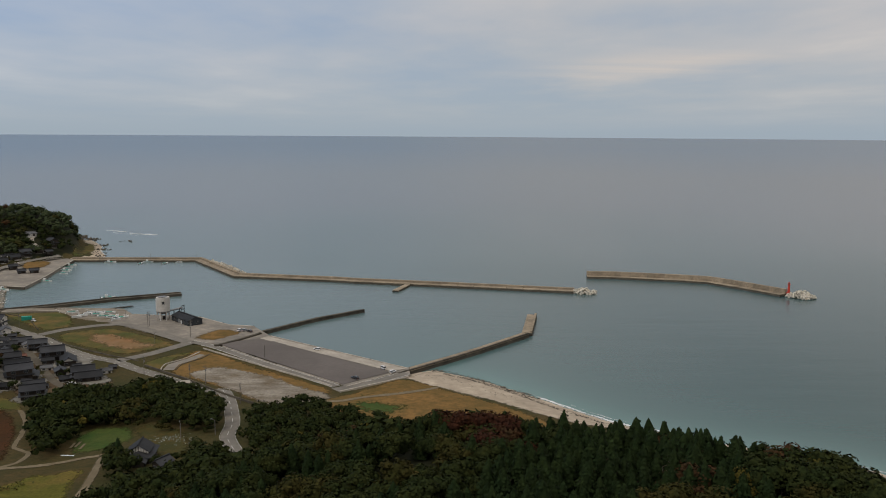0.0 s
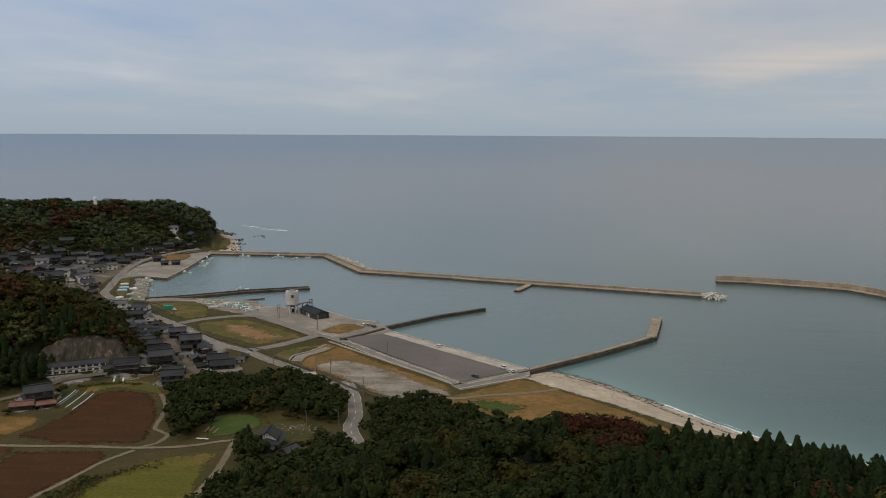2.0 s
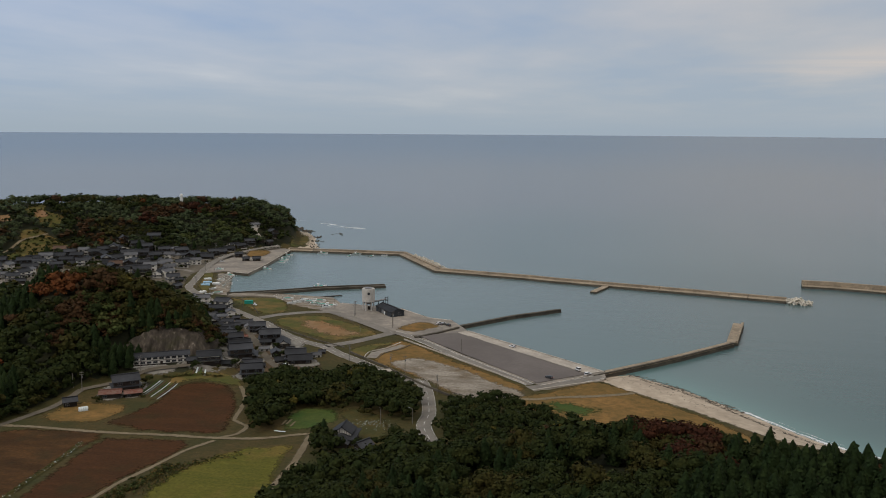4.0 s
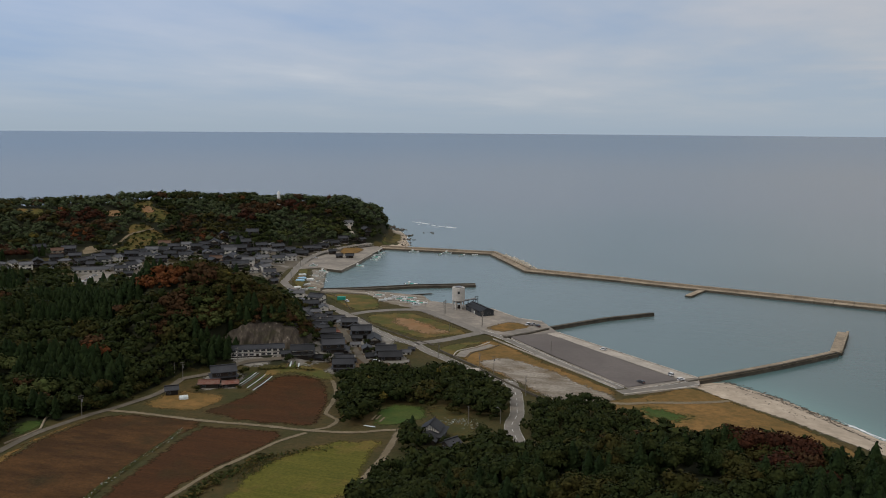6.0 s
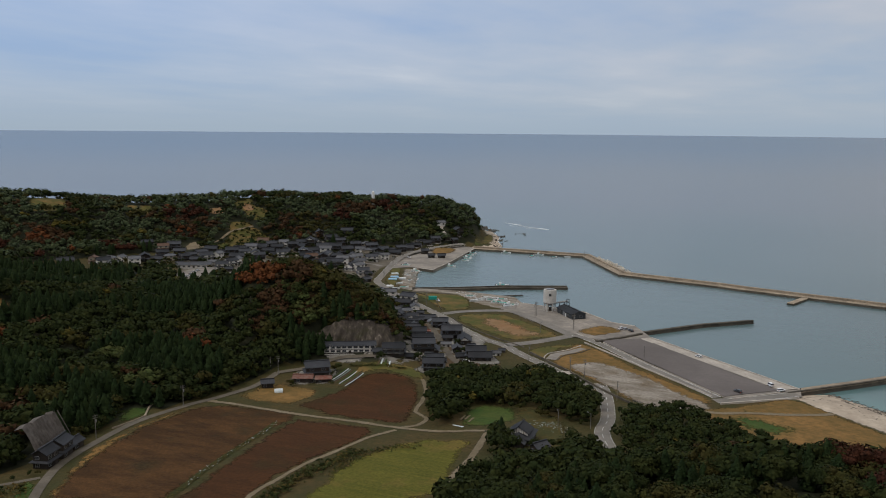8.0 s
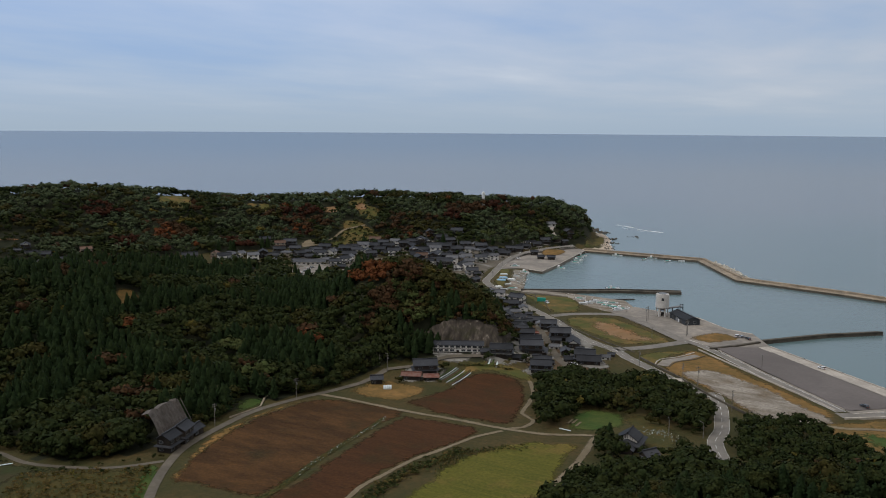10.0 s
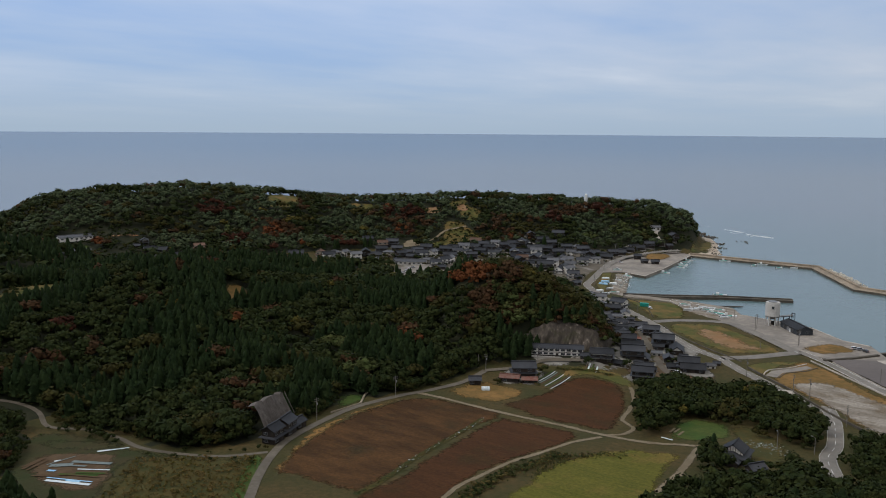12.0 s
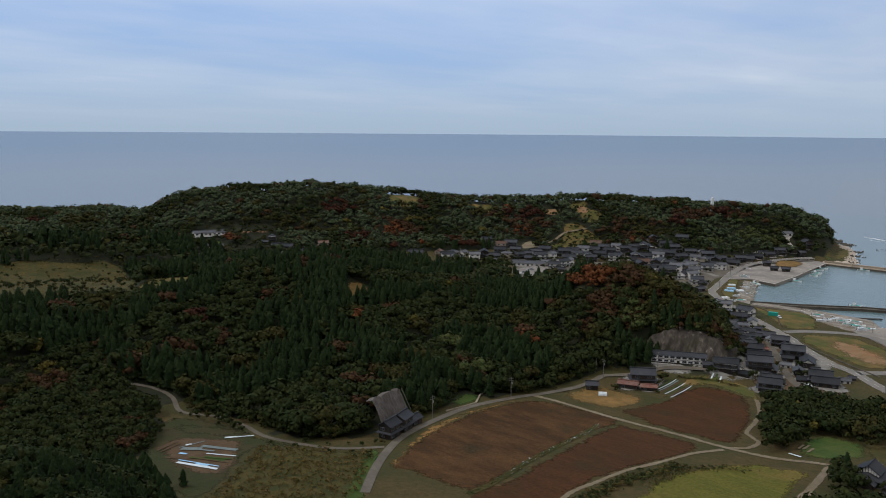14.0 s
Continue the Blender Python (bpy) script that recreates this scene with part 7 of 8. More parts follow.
def cedar_crown(count, size, tiers, sides):
    """A tall rounded cone, one unit high, in uneven tiers fringed with sprays."""
    def reach(t):
        return 0.215 * (1 - np.asarray(t) ** 2.1) ** 0.9

    t = 1 - np.sqrt(rng.uniform(0.0, 1, count))
    a = rng.uniform(0, 2 * math.pi, count)
    r = reach(t) * rng.uniform(0.82, 1.14, count) * (1 + 0.1 * np.sin(3 * a + 9 * t))
    c = np.column_stack([r * np.cos(a), r * np.sin(a), 0.1 + 0.9 * t])
    nrm = np.column_stack([np.cos(a), np.sin(a), np.full(count, 0.7)])
    prof = []
    for k in range(tiers):
        f = k / tiers
        prof += [(0.1 + 0.88 * f, 0.93 * float(reach(f))), (0.1 + 0.88 * (f + 0.7 / tiers), 0.78 * float(reach(f + 0.6 / tiers)))]
    prof.append((0.975, 0.004))
    return join([clumps(c, nrm, size, 0.35), core(prof, sides, 0.18)])


def broad_crown(count, size, lobes, rings, sides, spread=0.42):
    """A spreading crown, one unit high: leaf sprays gathered round several uneven boughs."""
    centre = [(0, 0, 0.58, 0.3)]
    for k in range(lobes):
        a = 2 * math.pi * k * 0.618 + rng.uniform(-0.4, 0.4)
        d = spread * math.sqrt(rng.uniform(0.15, 0.85))
        centre.append((d * math.cos(a), d * math.sin(a), 0.25 + 0.55 * (1 - (d / spread) ** 2) + rng.uniform(-0.1, 0.12), rng.uniform(0.12, 0.21)))
    w = np.array([c[3] ** 2 for c in centre])
    which = rng.choice(len(centre), count, p=w / w.sum())
    cc = np.array(centre)[which]
    d = rng.normal(0, 1, (count, 3))
    d[:, 2] = np.abs(d[:, 2]) * 1.1 - 0.3
    d /= np.linalg.norm(d, axis=1)[:, None]
    c = cc[:, :3] + d * cc[:, 3:] * rng.uniform(0.84, 1.1, (count, 1))
    return join([clumps(c, d, size, 0.3)] + [lobe(x, y, z, r * 0.74, rings, sides) for x, y, z, r in centre])


CROWNS = {}
for _ in range(6):
    CROWNS.setdefault(("cone", "near"), []).append(cedar_crown(250, 0.037, 5, 6))
    CROWNS.setdefault(("cone", "mid"), []).append(cedar_crown(40, 0.062, 3, 5))
    CROWNS.setdefault(("cone", "far"), []).append(cedar_crown(12, 0.08, 2, 5))
    CROWNS.setdefault(("round", "near"), []).append(broad_crown(470, 0.036, 8, 2, 5))
    CROWNS.setdefault(("round", "mid"), []).append(broad_crown(54, 0.082, 3, 2, 4))
    CROWNS.setdefault(("round", "low"), []).append(broad_crown(8, 0.19, 0, 1, 4))
    CROWNS.setdefault(("cone", "low"), []).append(cedar_crown(6, 0.12, 2, 4))
    CROWNS.setdefault(("round", "far"), []).append(broad_crown(21, 0.118, 1, 2, 4))
LODS = ("near", "mid", "far", "low")


def wood_trees(x, y, height, name_of, label_of):
    """Joins many standing trees into one mesh for each kind and distance."""
    z = footing(x, y)
    r = np.hypot(x, y)
    lod = np.where((r > 180) & (r < 242) & (height > 3.5), "near", np.where((r > 180) & (r < 600) & (height > 1.8), "mid", np.where(height > 1.25, "far", "low")))
    az = np.degrees(np.arctan2(-x, y))
    for table, depth in ((HEADLAND, 0.3), (MIDHILL, 0.75)):  # slopes behind a crest carry plainer trees
        t = np.array(table)
        d = r - np.interp(az, t[:, 0], t[:, 1])
        far = np.interp(az, t[:, 0], t[:, 4])
        lod = np.where((np.interp(az, t[:, 0], t[:, 2], left=0, right=0) > 22) & (d > depth * far) & (d < 1.7 * far), "low", lod)
    for kind in LEAF:
        shape = "cone" if kind == "cedar" else "round"
        vs, fs, n = [], [], 0
        for level in LODS:
            forms = CROWNS[shape, level]
            pick = rng.integers(0, len(forms), len(x))
            for i, (v, f) in enumerate(forms):
                sel = np.where((name_of == kind) & (lod == level) & (pick == i))[0]
                if not len(sel):
                    continue
                a = rng.uniform(0, 2 * math.pi, len(sel))
                h = height[sel]
                wide = h * rng.uniform(0.85, 1.2, len(sel)) * (1.05 if shape == "cone" else 1.45 if level == "far" else 1.2)
                ca, sa = np.cos(a)[:, None], np.sin(a)[:, None]
                px = x[sel][:, None] + (v[None, :, 0] * ca - v[None, :, 1] * sa) * wide[:, None]
                py = y[sel][:, None] + (v[None, :, 0] * sa + v[None, :, 1] * ca) * wide[:, None]
                pz = z[sel][:, None] + v[None, :, 2] * h[:, None]
                vs.append(np.stack([px, py, pz], -1).reshape(-1, 3))
                fs.append((f[None] + (np.arange(len(sel)) * len(v))[:, None, None] + n).reshape(-1, 4))
                n += len(sel) * len(v)
        if vs:
            me = mesh_arrays("woods", np.vstack(vs), np.vstack(fs), LEAF[kind])
            me.polygons.foreach_set("use_smooth", np.ones(len(me.polygons), bool))
            tagged(new("woods", me), label_of[kind], "woods", "", "stuff")


WOOD_LABEL = {"coast": "grey-green headland woods paled in colour for distance haze", "cedar": "dense dark green cedar woods on the hillsides", "broad": "dark evergreen broadleaf woods on the hills", "olive": "olive-green trees turning in autumn",
              "brown": "russet-brown autumn trees among the woods", "red": "red and orange maples among dark woods", "maroon": "dark red trees among the woods", "yellow": "yellowing autumn trees among the woods", "bamboo": "pale green bamboo thickets", "tuft": "low dry weed tufts in the fields"}

GROVES = [
    [(-259, 357), (-266, 373), (-264, 388), (-256, 398), (-248, 392), (-246, 380), (-248, 366)],
    [(-305, 50), (-301, 106), (-276, 113), (-237, 105), (-217, 98), (-235, 40)],
    [(-178, 368), (-178, 380), (-172, 390), (-135, 404), (-106, 394), (-92, 366), (-88, 338), (-103, 336), (-124, 346), (-141, 346), (-141, 314), (-146, 309), (-158, 325)],
    [(-80, 318), (-80, 356), (-74, 372), (-52, 378), (-20, 352), (10, 337), (40, 325), (60, 320), (60, 260), (-70, 250)],
[(-109, 231), (-110, 260), (-104, 269), (-95, 273), (-89, 282), (-88, 310), (-75, 303), (-52, 229), (-60, 197), (-89, 195)],
    [(-119, 296), (-121, 313), (-117, 311), (-109, 288), (-111, 282)],
]


TINTS = [
    ("brown", -679, 555, 22), ("red", -672, 550, 10), ("yellow", -684, 583, 7), ("yellow", -673, 595, 5), ("maroon", -625, 586, 8), ("maroon", -679, 506, 13),
    ("maroon", -743, 529, 15), ("brown", -646, 661, 9), ("brown", -476, 333, 12), ("brown", -644, 468, 8), ("brown", -465, 303, 9), ("red", -725, 391, 12),
    ("brown", -880, 243, 17), ("brown", -878, 230, 11), ("maroon", -989, 296, 10), ("brown", -495, 231, 14), ("maroon", -422, 207, 6), ("brown", -443, 198, 6),
    ("maroon", -493, 801, 13), ("maroon", -489, 789, 7), ("brown", -479, 842, 15), ("maroon", -466, 853, 15), ("brown", -454, 860, 10), ("brown", -600, 670, 24),
    ("maroon", -587, 654, 8), ("maroon", -625, 674, 9), ("brown", -514, 731, 15), ("brown", -496, 709, 6), ("maroon", -433, 571, 11), ("red", -302, 411, 5),
]
TINTS += [
    ("red", -320, 412, 4), ("brown", -290, 412, 8), ("brown", -259, 422, 7), ("olive", -244, 419, 11), ("yellow", -252, 411, 4), ("yellow", -243, 433, 4),
    ("bamboo", -268, 394, 9), ("olive", -237, 429, 7), ("brown", -289, 375, 7), ("red", -306, 340, 7), ("red", -362, 247, 4), ("yellow", -350, 250, 5),
    ("brown", -348, 247, 4), ("brown", -308, 228, 5), ("brown", -335, 342, 7), ("olive", -307, 253, 9), ("bamboo", -298, 240, 4), ("bamboo", -292, 291, 8),
    ("olive", -279, 257, 5), ("yellow", -404, 122, 7), ("brown", -393, 120, 9), ("maroon", -395, 147, 5), ("brown", -388, 159, 6), ("brown", -379, 95, 5),
    ("bamboo", -296, 99, 4), ("brown", -392, 181, 5), ("olive", -364, 200, 10), ("olive", -351, 164, 10), ("olive", -381, 227, 9), ("bamboo", -327, 307, 7),
]
TINTS += [
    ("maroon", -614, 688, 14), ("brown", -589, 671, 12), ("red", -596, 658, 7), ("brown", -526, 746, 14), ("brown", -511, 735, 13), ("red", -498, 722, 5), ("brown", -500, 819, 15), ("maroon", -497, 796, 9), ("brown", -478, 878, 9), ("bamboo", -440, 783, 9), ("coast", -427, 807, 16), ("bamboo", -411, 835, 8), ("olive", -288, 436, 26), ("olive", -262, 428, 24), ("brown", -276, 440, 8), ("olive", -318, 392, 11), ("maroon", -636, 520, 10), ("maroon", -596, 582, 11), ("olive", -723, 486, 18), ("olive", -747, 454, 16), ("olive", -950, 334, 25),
    ("bamboo", -703, 515, 6), ("olive", -653, 663, 11), ("olive", -501, 754, 23), ("bamboo", -426, 828, 19), ("olive", -803, 341, 18),
]
TINTS += [
    ("red", -313, 411, 11), ("red", -300, 408, 8), ("red", -317, 408, 7), ("brown", -291, 410, 10),
    ("maroon", 22, 229, 8), ("maroon", 19, 233, 8), ("brown", 69, 206, 7), ("red", 66, 178, 4), ("olive", 59, 187, 10),
    ("olive", 87, 185, 8), ("olive", 7, 212, 6), ("brown", -34, 317, 8), ("olive", -9, 211, 6), ("yellow", -1, 218, 4),
]
CLEARINGS = [[(-634, 384), (-745, 451), (-776, 413), (-776, 368), (-687, 323), (-655, 348)]]


TREE_LABEL = {"cedar": "tall dark green cedar on the near slope", "broad": "dark evergreen tree with a round crown", "olive": "olive-green tree turning in autumn", "brown": "russet autumn tree with a spreading crown",
              "red": "red maple among dark trees", "maroon": "dark red tree with a spreading crown", "yellow": "yellowing autumn tree on the slope", "bamboo": "pale green bushy tree"}
TREE_PARTS = {}


def single_tree(x, y, h, kind, form):
    """One tree that stands by itself: a tapered trunk with limbs, and its crown."""
    shape = "cone" if kind == "cedar" else "round"
    if (kind, form) not in TREE_PARTS:
        v, f = CROWNS[shape, "near"][form]
        crown = mesh_arrays("crown", v, f, LEAF[kind])
        crown.polygons.foreach_set("use_smooth", np.ones(len(f), bool))
        bm = bmesh.new()
        tube(bm, (0, 0, -0.05), (0, 0, 0.75), 0.02, 0.006, 7)
        for k in range(4):
            a = k * 1.7 + form
            tube(bm, (0, 0, 0.25 + 0.1 * k), (0.16 * math.cos(a), 0.16 * math.sin(a), 0.4 + 0.1 * k), 0.009, 0.003, 5)
        trunk = bpy.data.meshes.new("trunk")
        bm.to_mesh(trunk)
        bm.free()
        trunk.materials.append(M["bark"])
        TREE_PARTS[kind, form] = trunk, crown
    wide = h * (1.1 if shape == "cone" else 1.2)
    top = empty("tree", pose(x, y, gz(x, y), 0, 0, (x * 37 + y * 91) % 360), TREE_LABEL[kind], "tree", "trees on the near slope")
    top.scale = (wide, wide, h)
    for name, me in zip(("trunk", "crown"), TREE_PARTS[kind, form]):
        new(name, me).parent = top


def bare_tree(x, y, h):
    """A leafless grey tree: a forked trunk with ever thinner limbs."""
    r = random.Random(5)
    top = empty("bare_tree", pose(x, y, gz(x, y)), "leafless pale grey tree among dark woods", "tree")
    part("trunk", tube(bmesh.new(), (0, 0, -0.5), (0.2, 0.1, h * 0.55), 0.22, 0.14, 8), M["dead_wood"], top)
    for k in range(7):
        a = k * 2.4
        f = Vector((0.2 * (0.5 + k * 0.08), 0.1, h * (0.3 + 0.04 * k)))
        e = f + Vector((math.cos(a) * 1.6, math.sin(a) * 1.6, h * r.uniform(0.3, 0.42)))
        limb = part("limb", tube(bmesh.new(), f, e, 0.12, 0.06, 6), M["dead_wood"], top)
        for j in range(5):
            s = f.lerp(e, 0.4 + 0.15 * j)
            part("branch", tube(bmesh.new(), s, s + Vector((r.uniform(-1.2, 1.2), r.uniform(-1.2, 1.2), r.uniform(0.5, 1.6))), 0.055, 0.02, 5), M["dead_wood"], limb)


LANE_EDGE = [(-384, 152), (-360, 165), (-338, 162), (-322, 172), (-306, 176), (-287, 175), (-272, 181), (-264, 192), (-266, 236), (-272, 248), (-284, 262), (-282, 280), (-268, 290), (-262, 302), (-262, 330), (-264, 352)]


def plant():
    xs, ys = [], []
    for step, r0, r1 in ((4.4, 150, 330), (4.5, 330, 640), (6.6, 640, 1300)):
        gx, gy = np.meshgrid(np.arange(-1300, 380, step), np.arange(-40, 1150, step))
        gx, gy = gx.ravel() + rng.uniform(-0.42, 0.42, gx.size) * step, gy.ravel() + rng.uniform(-0.42, 0.42, gx.size) * step
        r, az = np.hypot(gx, gy), np.degrees(np.arctan2(-gx, gy))
        ok = (r >= r0) & (r < r1) & (az > -34) & (az < 82)
        xs.append(gx[ok])
        ys.append(gy[ok])
    x, y = np.concatenate(xs), np.concatenate(ys)
    a, b, c = hills(x, y)
    up = a + b + c
    s = shore(x, y)
    ok = ((a > 3.5) | (b > 14.0) | (c > 5.0)) & (s > 12) & (np.hypot(x, y) < 1170)
    grove = np.zeros(len(x), bool)
    for g in GROVES:
        grove |= inside(g, x, y)
    ok |= grove
    ok |= inside(BRUSH, x, y)
    for g in WOODS:
        ok |= inside(g, x, y)
    for poly in COVERS + CLEARINGS + [p for p, _ in APRONS.values()]:
        ok &= ~inside(poly, x, y)
    for line, width in LANES:
        ok &= line_distance(line, x, y) > width / 2 + 2.5
    for hx, hy, hr in BUILT:
        ok &= np.hypot(x - hx, y - hy) > hr
    x, y, a, b, c, grove = x[ok], y[ok], a[ok], b[ok], c[ok], grove[ok]
    n1 = np.array([noise.noise(Vector((u * 0.018, v * 0.018, 3.0))) for u, v in zip(x, y)])
    n2 = np.array([noise.noise(Vector((u * 0.05, v * 0.05, 9.0))) for u, v in zip(x, y)])
    roll = rng.uniform(0, 1, len(x))
    kind = np.where((n1 > 0.0) & (roll < 0.85), "cedar", "broad").astype("U8")
    head = a > 4
    kind = np.where(grove & (x > -200), "broad", np.where(grove & (y < 120), "cedar", kind))
    south = c > 5
    kind = np.where(south & (x < 30 + 0.25 * (y - 200) + 25 * n1) & (x > -200), np.where(roll < 0.75, "broad", "cedar"), kind)
    kind = np.where(south & (x >= 30 + 0.25 * (y - 200) + 25 * n1) & (x < 85), "cedar", kind)
    kind = np.where(head & (roll < 0.96), "broad", kind)
    # headland crowns get paler greens in place of distance haze
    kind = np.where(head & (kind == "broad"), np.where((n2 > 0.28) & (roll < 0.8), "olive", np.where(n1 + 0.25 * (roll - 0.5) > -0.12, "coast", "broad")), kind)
    kind = np.where((n2 > 0.4) & (kind != "cedar") & ~head & ~(grove & (roll < 0.7)), "olive", kind)
    kind = np.where(south & (kind == "broad") & (n2 > 0.18) & (roll < 0.55), "olive", kind)
    kind = np.where((n2 < -0.5) & (kind != "cedar") & ~grove, "brown", kind)
    kind = np.where((roll > 0.997) & (kind != "cedar"), "red", kind)
    kind = np.where((roll > 0.96) & (roll < 0.965), "yellow", kind)
    for tint, cx, cy, reach in TINTS:
        kind = np.where((np.hypot(x - cx, y - cy) < reach * (0.75 + 0.5 * rng.random(len(x)))) & (roll < 0.9), tint, kind)
    n3 = np.array([noise.noise(Vector((u * 0.035, v * 0.035, 21.0))) + 0.6 * noise.noise(Vector((u * 0.11, v * 0.11, 4.0))) for u, v in zip(x, y)])
    h = np.where(kind == "cedar", rng.uniform(10, 14.5, len(x)), rng.uniform(6.5, 12, len(x))) * (1 + 0.22 * n3)
    low = inside(BRUSH, x, y)
    thick = (kind == "cedar") | head | grove | low | (rng.uniform(0, 1, len(x)) < np.where(np.hypot(x, y) < 330, 0.66, np.where(np.hypot(x, y) < 630, 0.62, 1.0)))
    x, y, h, kind, grove, head, south, roll = (q[thick] for q in (x, y, h, kind, grove, head, south, roll))
    h = np.where(grove, h * np.where((x > -80) & (x < 0) & (y > 285), 0.64, 0.85), h)
    low = inside(BRUSH, x, y)
    kind = np.where(low & (kind == "cedar"), "broad", kind)
    h = np.where(low, h * 0.62, h)
    h = np.where(head, h * 0.9, h)
    edge = south & (np.hypot(x, y) > 250)
    kind = np.where(edge & (kind == "cedar") & (roll < 0.8), "broad", kind)
    h = np.where(edge, h * 0.75, np.where(south & (kind == "cedar"), h * 0.85, h))
    for bx, by, bh, bk in ((84, 198, 12.5, "broad"), (88, 196, 13.5, "broad"), (92, 194, 14, "broad"), (96, 192, 13, "broad"), (99, 191, 11, "broad"), (80, 200, 10, "yellow"), (79, 196, 8, "yellow"),
                           (104, 189, 10.5, "broad"), (108, 187, 11.5, "broad"), (69, 204, 9, "brown"), (73, 202, 9.5, "brown"), (47, 222, 14, "cedar"), (30, 226, 13, "cedar"),
                           (-115, 304, 9.5, "cedar"), (-117, 301, 8, "broad"), (-113, 298, 7, "broad"), (-109, 294, 7, "broad"), (-118, 307, 7, "broad"), (-104, 290, 8, "broad"), (-92, 300, 5, "broad"), (-90, 305, 4, "olive"), (-738, 394, 10, "red"), (-742, 399, 9, "red"), (-733, 401, 9, "brown"), (-726, 404, 8, "broad"), (-720, 398, 7, "broad"), (-706, 440, 7, "broad"), (-660, 400, 7, "broad"), (-700, 372, 8, "brown"), (-680, 388, 7, "broad"),
                           (1.7, 240, 11.2, "broad"), (6.5, 240, 11.8, "maroon"), (11.3, 239.7, 12.4, "maroon"), (16.1, 239.5, 12.4, "maroon"), (20.9, 239, 12, "maroon"), (24.8, 238.7, 11.4, "maroon"), (29.5, 238, 11, "broad"),
                           (9, 246, 11.5, "maroon"), (14, 246, 12.5, "broad"), (19, 246, 11.5, "brown"), (24, 245, 10.5, "broad"), (4, 246, 10.5, "broad"), (13, 233, 9, "olive"), (18, 232, 10, "broad"), (23, 231, 9.5, "brown"),
                           (32.6, 238, 11.5, "cedar"), (40.5, 236.6, 14.4, "cedar"), (36.5, 237, 12.4, "cedar"), (44, 235, 12, "cedar"), (61.2, 232, 12.4, "cedar"), (56, 233, 11, "cedar"), (65, 231, 11, "cedar"), (49.7, 235, 10.4, "cedar"), (69, 230, 9.8, "brown"),
                           (34, 246, 9, "broad"), (29, 247, 9.5, "broad"), (40, 246, 9, "broad"), (46, 245, 9, "broad"), (52, 244, 8.5, "broad"), (58, 243, 8.5, "broad"), (64, 241, 8.5, "brown"), (72, 238, 9, "brown"),
                           (-344, 172, 6, "broad"), (-318, 163, 5, "broad"), (-313, 164, 5.5, "broad"), (-309, 163, 4.5, "broad"), (-304, 163, 4.5, "broad"), (-322, 160, 5, "olive"), (-298, 163, 3.5, "broad"), (-328, 158, 4.5, "broad"), (-259, 119, 6.5, "cedar"),
                           (86.2, 219.7, 12.0, "cedar"), (89.6, 218.3, 11.0, "cedar"), (91.7, 214.2, 11.1, "broad"), (94.9, 212.8, 12.2, "brown"), (98.0, 211.4, 13.4, "brown"), (99.5, 207.4, 14.0, "broad"), (101.9, 206.2, 14.0, "yellow"), (102.6, 202.5, 14.0, "broad"), (104.0, 201.7, 14.0, "broad"), (105.6, 200.9, 13.7, "broad"), (107.4, 200.0, 12.8, "broad")):
        x, y, h, kind = np.append(x, bx), np.append(y, by), np.append(h, bh), np.append(kind, bk)
    # the nearest trees stand as things of their own
    alone = (x > -30) & (x < 105) & (y > 172) & (y < 218)
    alone &= np.cumsum(alone) <= 290
    for i in np.where(alone)[0]:
        single_tree(float(x[i]), float(y[i]), float(h[i]), str(kind[i]), int(i % 6))
    bare_tree(62, 207, 8.0)
    x, y, h, kind = x[~alone], y[~alone], h[~alone], kind[~alone]
    # garden trees between the houses, shrubs along ditches and at the edge of the woods
    gx, gy, gh = [], [], []
    for hx, hy, hr in BUILT:
        for _ in range(0 if hr < 5.5 else 1 if hy < 250 else 2 if hx > -330 else 3):
            a, d = rng.uniform(0, 6.28), hr * rng.uniform(0.95, 1.5)
            gx.append(hx + d * math.cos(a))
            gy.append(hy + d * math.sin(a))
            gh.append(rng.uniform(2.5, 6.0))
    for line, count, spread, tall in ((DITCH, 620, 1.8, 1.05), (REEDS, 300, 1.6, 0.8), (HEDGE, 420, 0.8, 0.5), (LANES[6][0], 60, 5.0, 1.6), ([(-227, 373), (-214, 379), (-200, 384)], 150, 0.5, 0.9), ([(-221, 346), (-227, 352), (-231, 362)], 60, 0.6, 1.0)):
        pts = curve_points(line, 1.0)
        for _ in range(count):
            p = pts[rng.integers(len(pts))]
            gx.append(p[0] + rng.normal(0, spread))
            gy.append(p[1] + rng.normal(0, spread))
            gh.append(tall * rng.uniform(0.6, 1.5))
    for box_, count, tall in (((-60, 20, 160, 200), 60, 2.5),):
        for _ in range(count):
            gx.append(rng.uniform(box_[0], box_[1]))
            gy.append(rng.uniform(box_[2], box_[3]))
            gh.append(tall * rng.uniform(0.5, 1.5))
    weedy = [p for p in COVERS if p[0] == (-277, 159)][0]
    for _ in range(3000):
        u, v = rng.uniform(-278, -206), rng.uniform(113, 188)
        if inside(weedy, u, v):
            gx.append(u)
            gy.append(v)
            gh.append(rng.uniform(0.5, 1.45))
    for g in GROVES:
        lo, hi = np.min(g, axis=0), np.max(g, axis=0)
        for _ in range(int((hi[0] - lo[0]) * (hi[1] - lo[1]) / 30)):
            u, v = rng.uniform(lo[0] - 1, hi[0] + 1), rng.uniform(lo[1] - 1, hi[1] + 1)
            if inside(g, u, v) and v > 190 and line_distance(g + g[:1], u, v) < 9:
                gx.append(u)
                gy.append(v)
                gh.append(rng.uniform(2.2, 4.6))
    for _ in range(330):
        up = rng.uniform() < 0.35
        gx.append(rng.uniform(-605, -550) if up else rng.uniform(-562, -505))
        gy.append(rng.uniform(718, 774) if up else rng.uniform(636, 712))
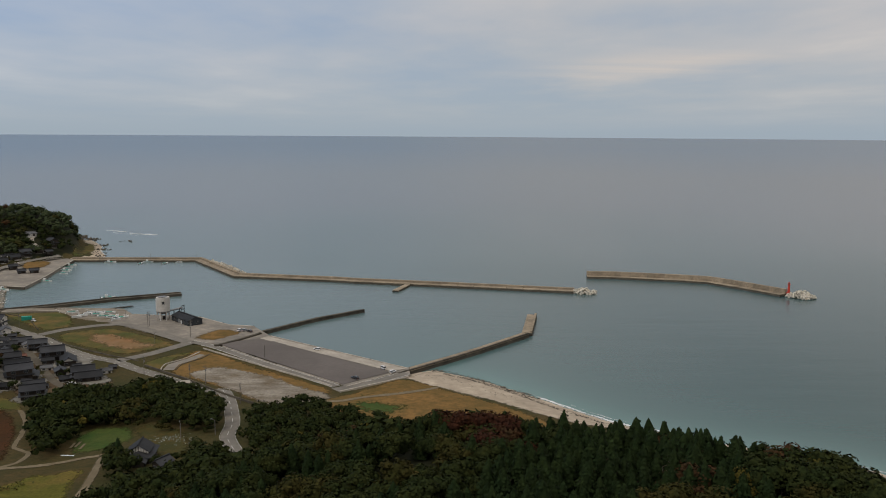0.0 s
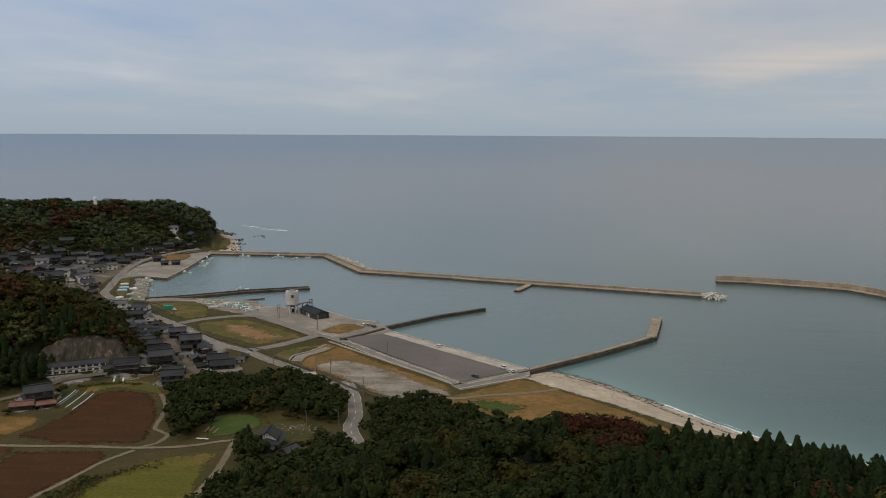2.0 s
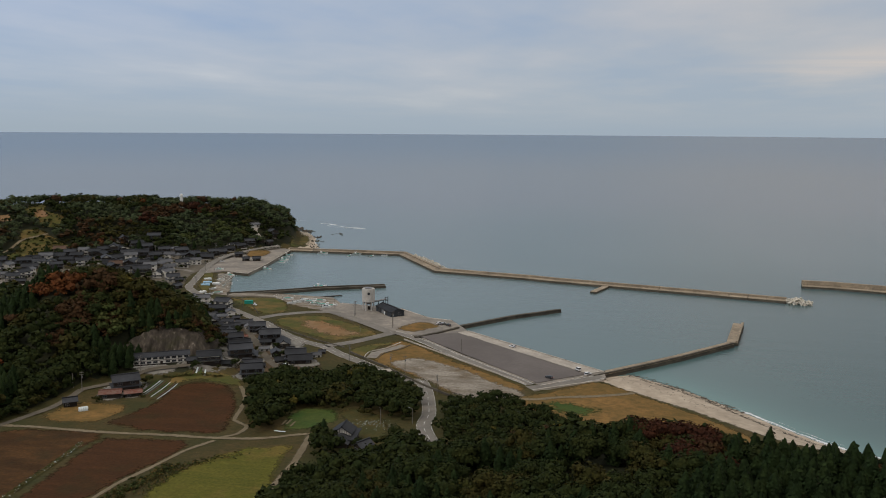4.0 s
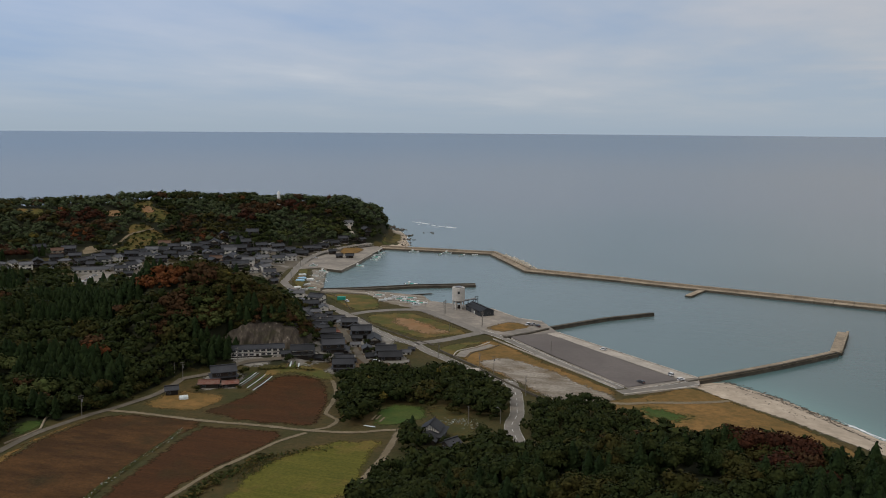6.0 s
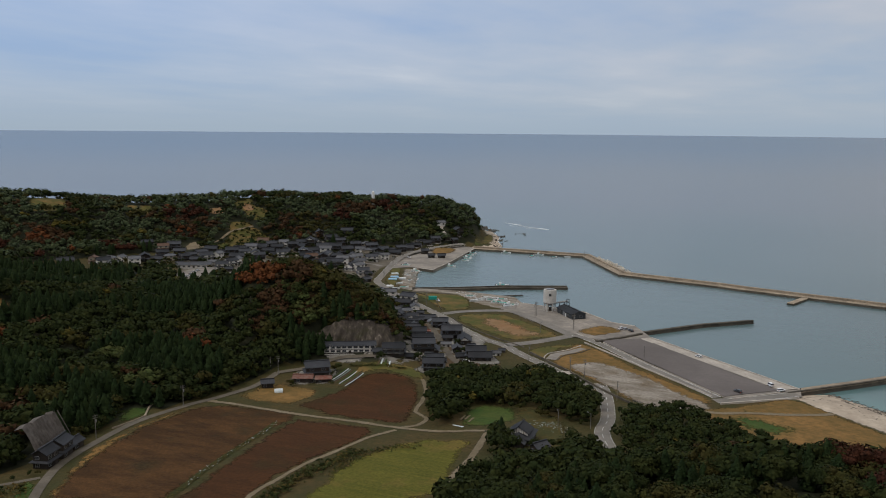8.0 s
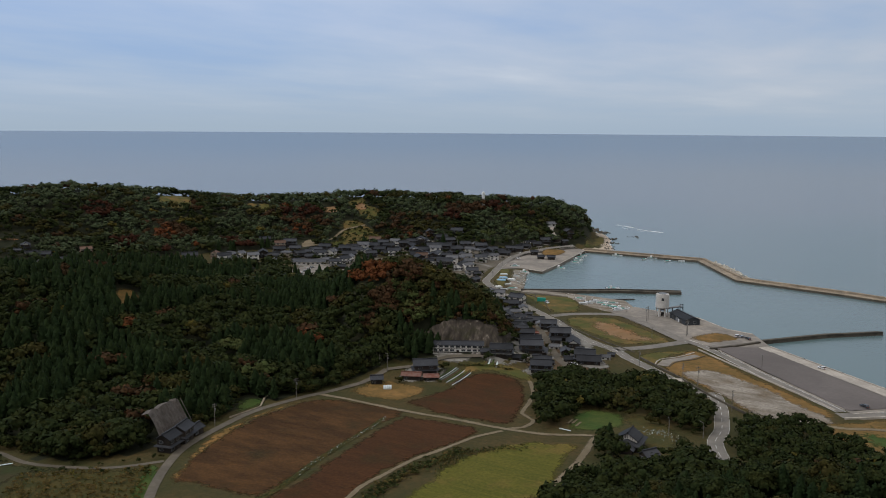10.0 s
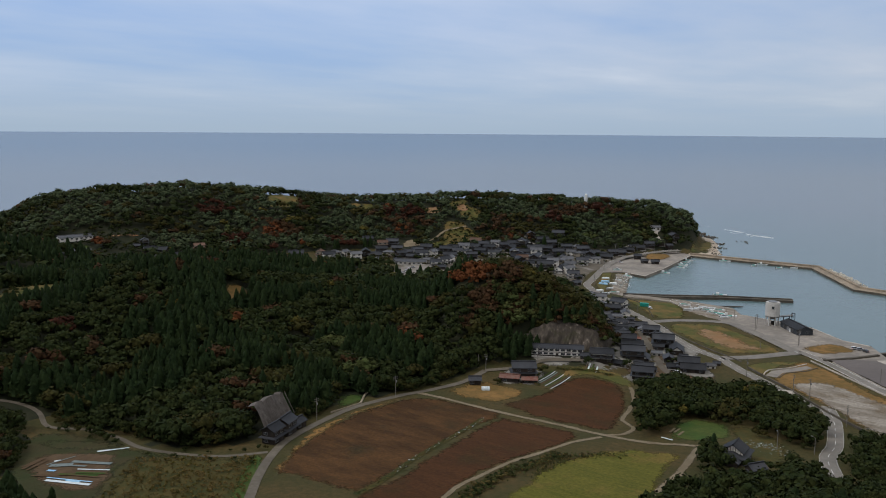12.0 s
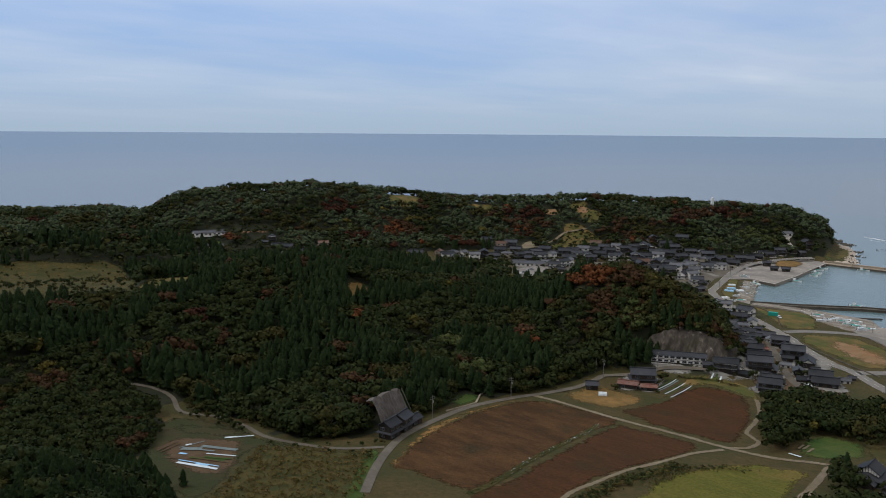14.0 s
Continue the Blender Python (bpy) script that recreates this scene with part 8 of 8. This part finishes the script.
        gh.append(rng.uniform(1.5, 4.5))
    for _ in range(1500):
        gx.append(rng.uniform(-660, -468))
        gy.append(rng.uniform(120, 250))
        gh.append(rng.uniform(0.7, 1.5) if rng.uniform() < 0.75 else rng.uniform(1.5, 4.0))
    for _ in range(420):
        k = rng.integers(0, len(LANE_EDGE) - 1)
        f = rng.uniform()
        gx.append(LANE_EDGE[k][0] * (1 - f) + LANE_EDGE[k + 1][0] * f + rng.normal(0, 2.0))
        gy.append(LANE_EDGE[k][1] * (1 - f) + LANE_EDGE[k + 1][1] * f + rng.normal(0, 2.0))
        gh.append(rng.uniform(1.6, 6.5))
    for _ in range(420):
        u, v = rng.uniform(-776, -634), rng.uniform(323, 451)
        if inside(CLEARINGS[0], u, v):
            gx.append(u)
            gy.append(v)
            gh.append(rng.uniform(2.5, 6.0))
    thicket = [(-302, 384), (-266, 386), (-252, 397), (-242, 403), (-220, 412), (-222, 436), (-255, 434), (-292, 414)]
    for _ in range(900):
        u, v = rng.uniform(-302, -219), rng.uniform(383, 436)
        if inside(thicket, u, v):
            gx.append(u)
            gy.append(v)
            gh.append(rng.uniform(3.5, 7.5))
    for _ in range(700):
        u, v = rng.uniform(-400, -300), rng.uniform(95, 150)
        if inside(BRUSH, u, v):
            gx.append(u)
            gy.append(v)
            gh.append(rng.uniform(2.0, 4.5))
    gx, gy, gh = np.array(gx), np.array(gy), np.array(gh)
    free = shore(gx, gy) > 15
    for poly, _ in APRONS.values():
        free &= ~inside(poly, gx, gy)
    for line, width in LANES:
        free &= line_distance(line, gx, gy) > width / 2 + 0.8
    for hx, hy, hr in BUILT:
        free &= np.hypot(gx - hx, gy - hy) > hr * 0.62
    cut = [p for p in COVERS if len(p) > 100][0]
    free &= ~inside(cut, gx, gy)
    gx, gy, gh = gx[free], gy[free], gh[free]
    gk = np.where(gh < 1.5, np.where(inside(weedy, gx, gy) | (gx < -460), rng.choice(np.array(["tuft", "tuft", "tuft", "tuft", "yellow"]), len(gx)), rng.choice(np.array(["tuft", "bamboo", "bamboo", "olive"]), len(gx))), np.where(inside(thicket, gx, gy), rng.choice(np.array(["olive", "olive", "broad", "bamboo", "brown"]), len(gx)), rng.choice(np.array(["broad", "broad", "broad", "olive"]), len(gx))))
    wood_trees(np.concatenate([x, gx]), np.concatenate([y, gy]), np.concatenate([h, gh]), np.concatenate([kind, gk]), WOOD_LABEL)


plant()
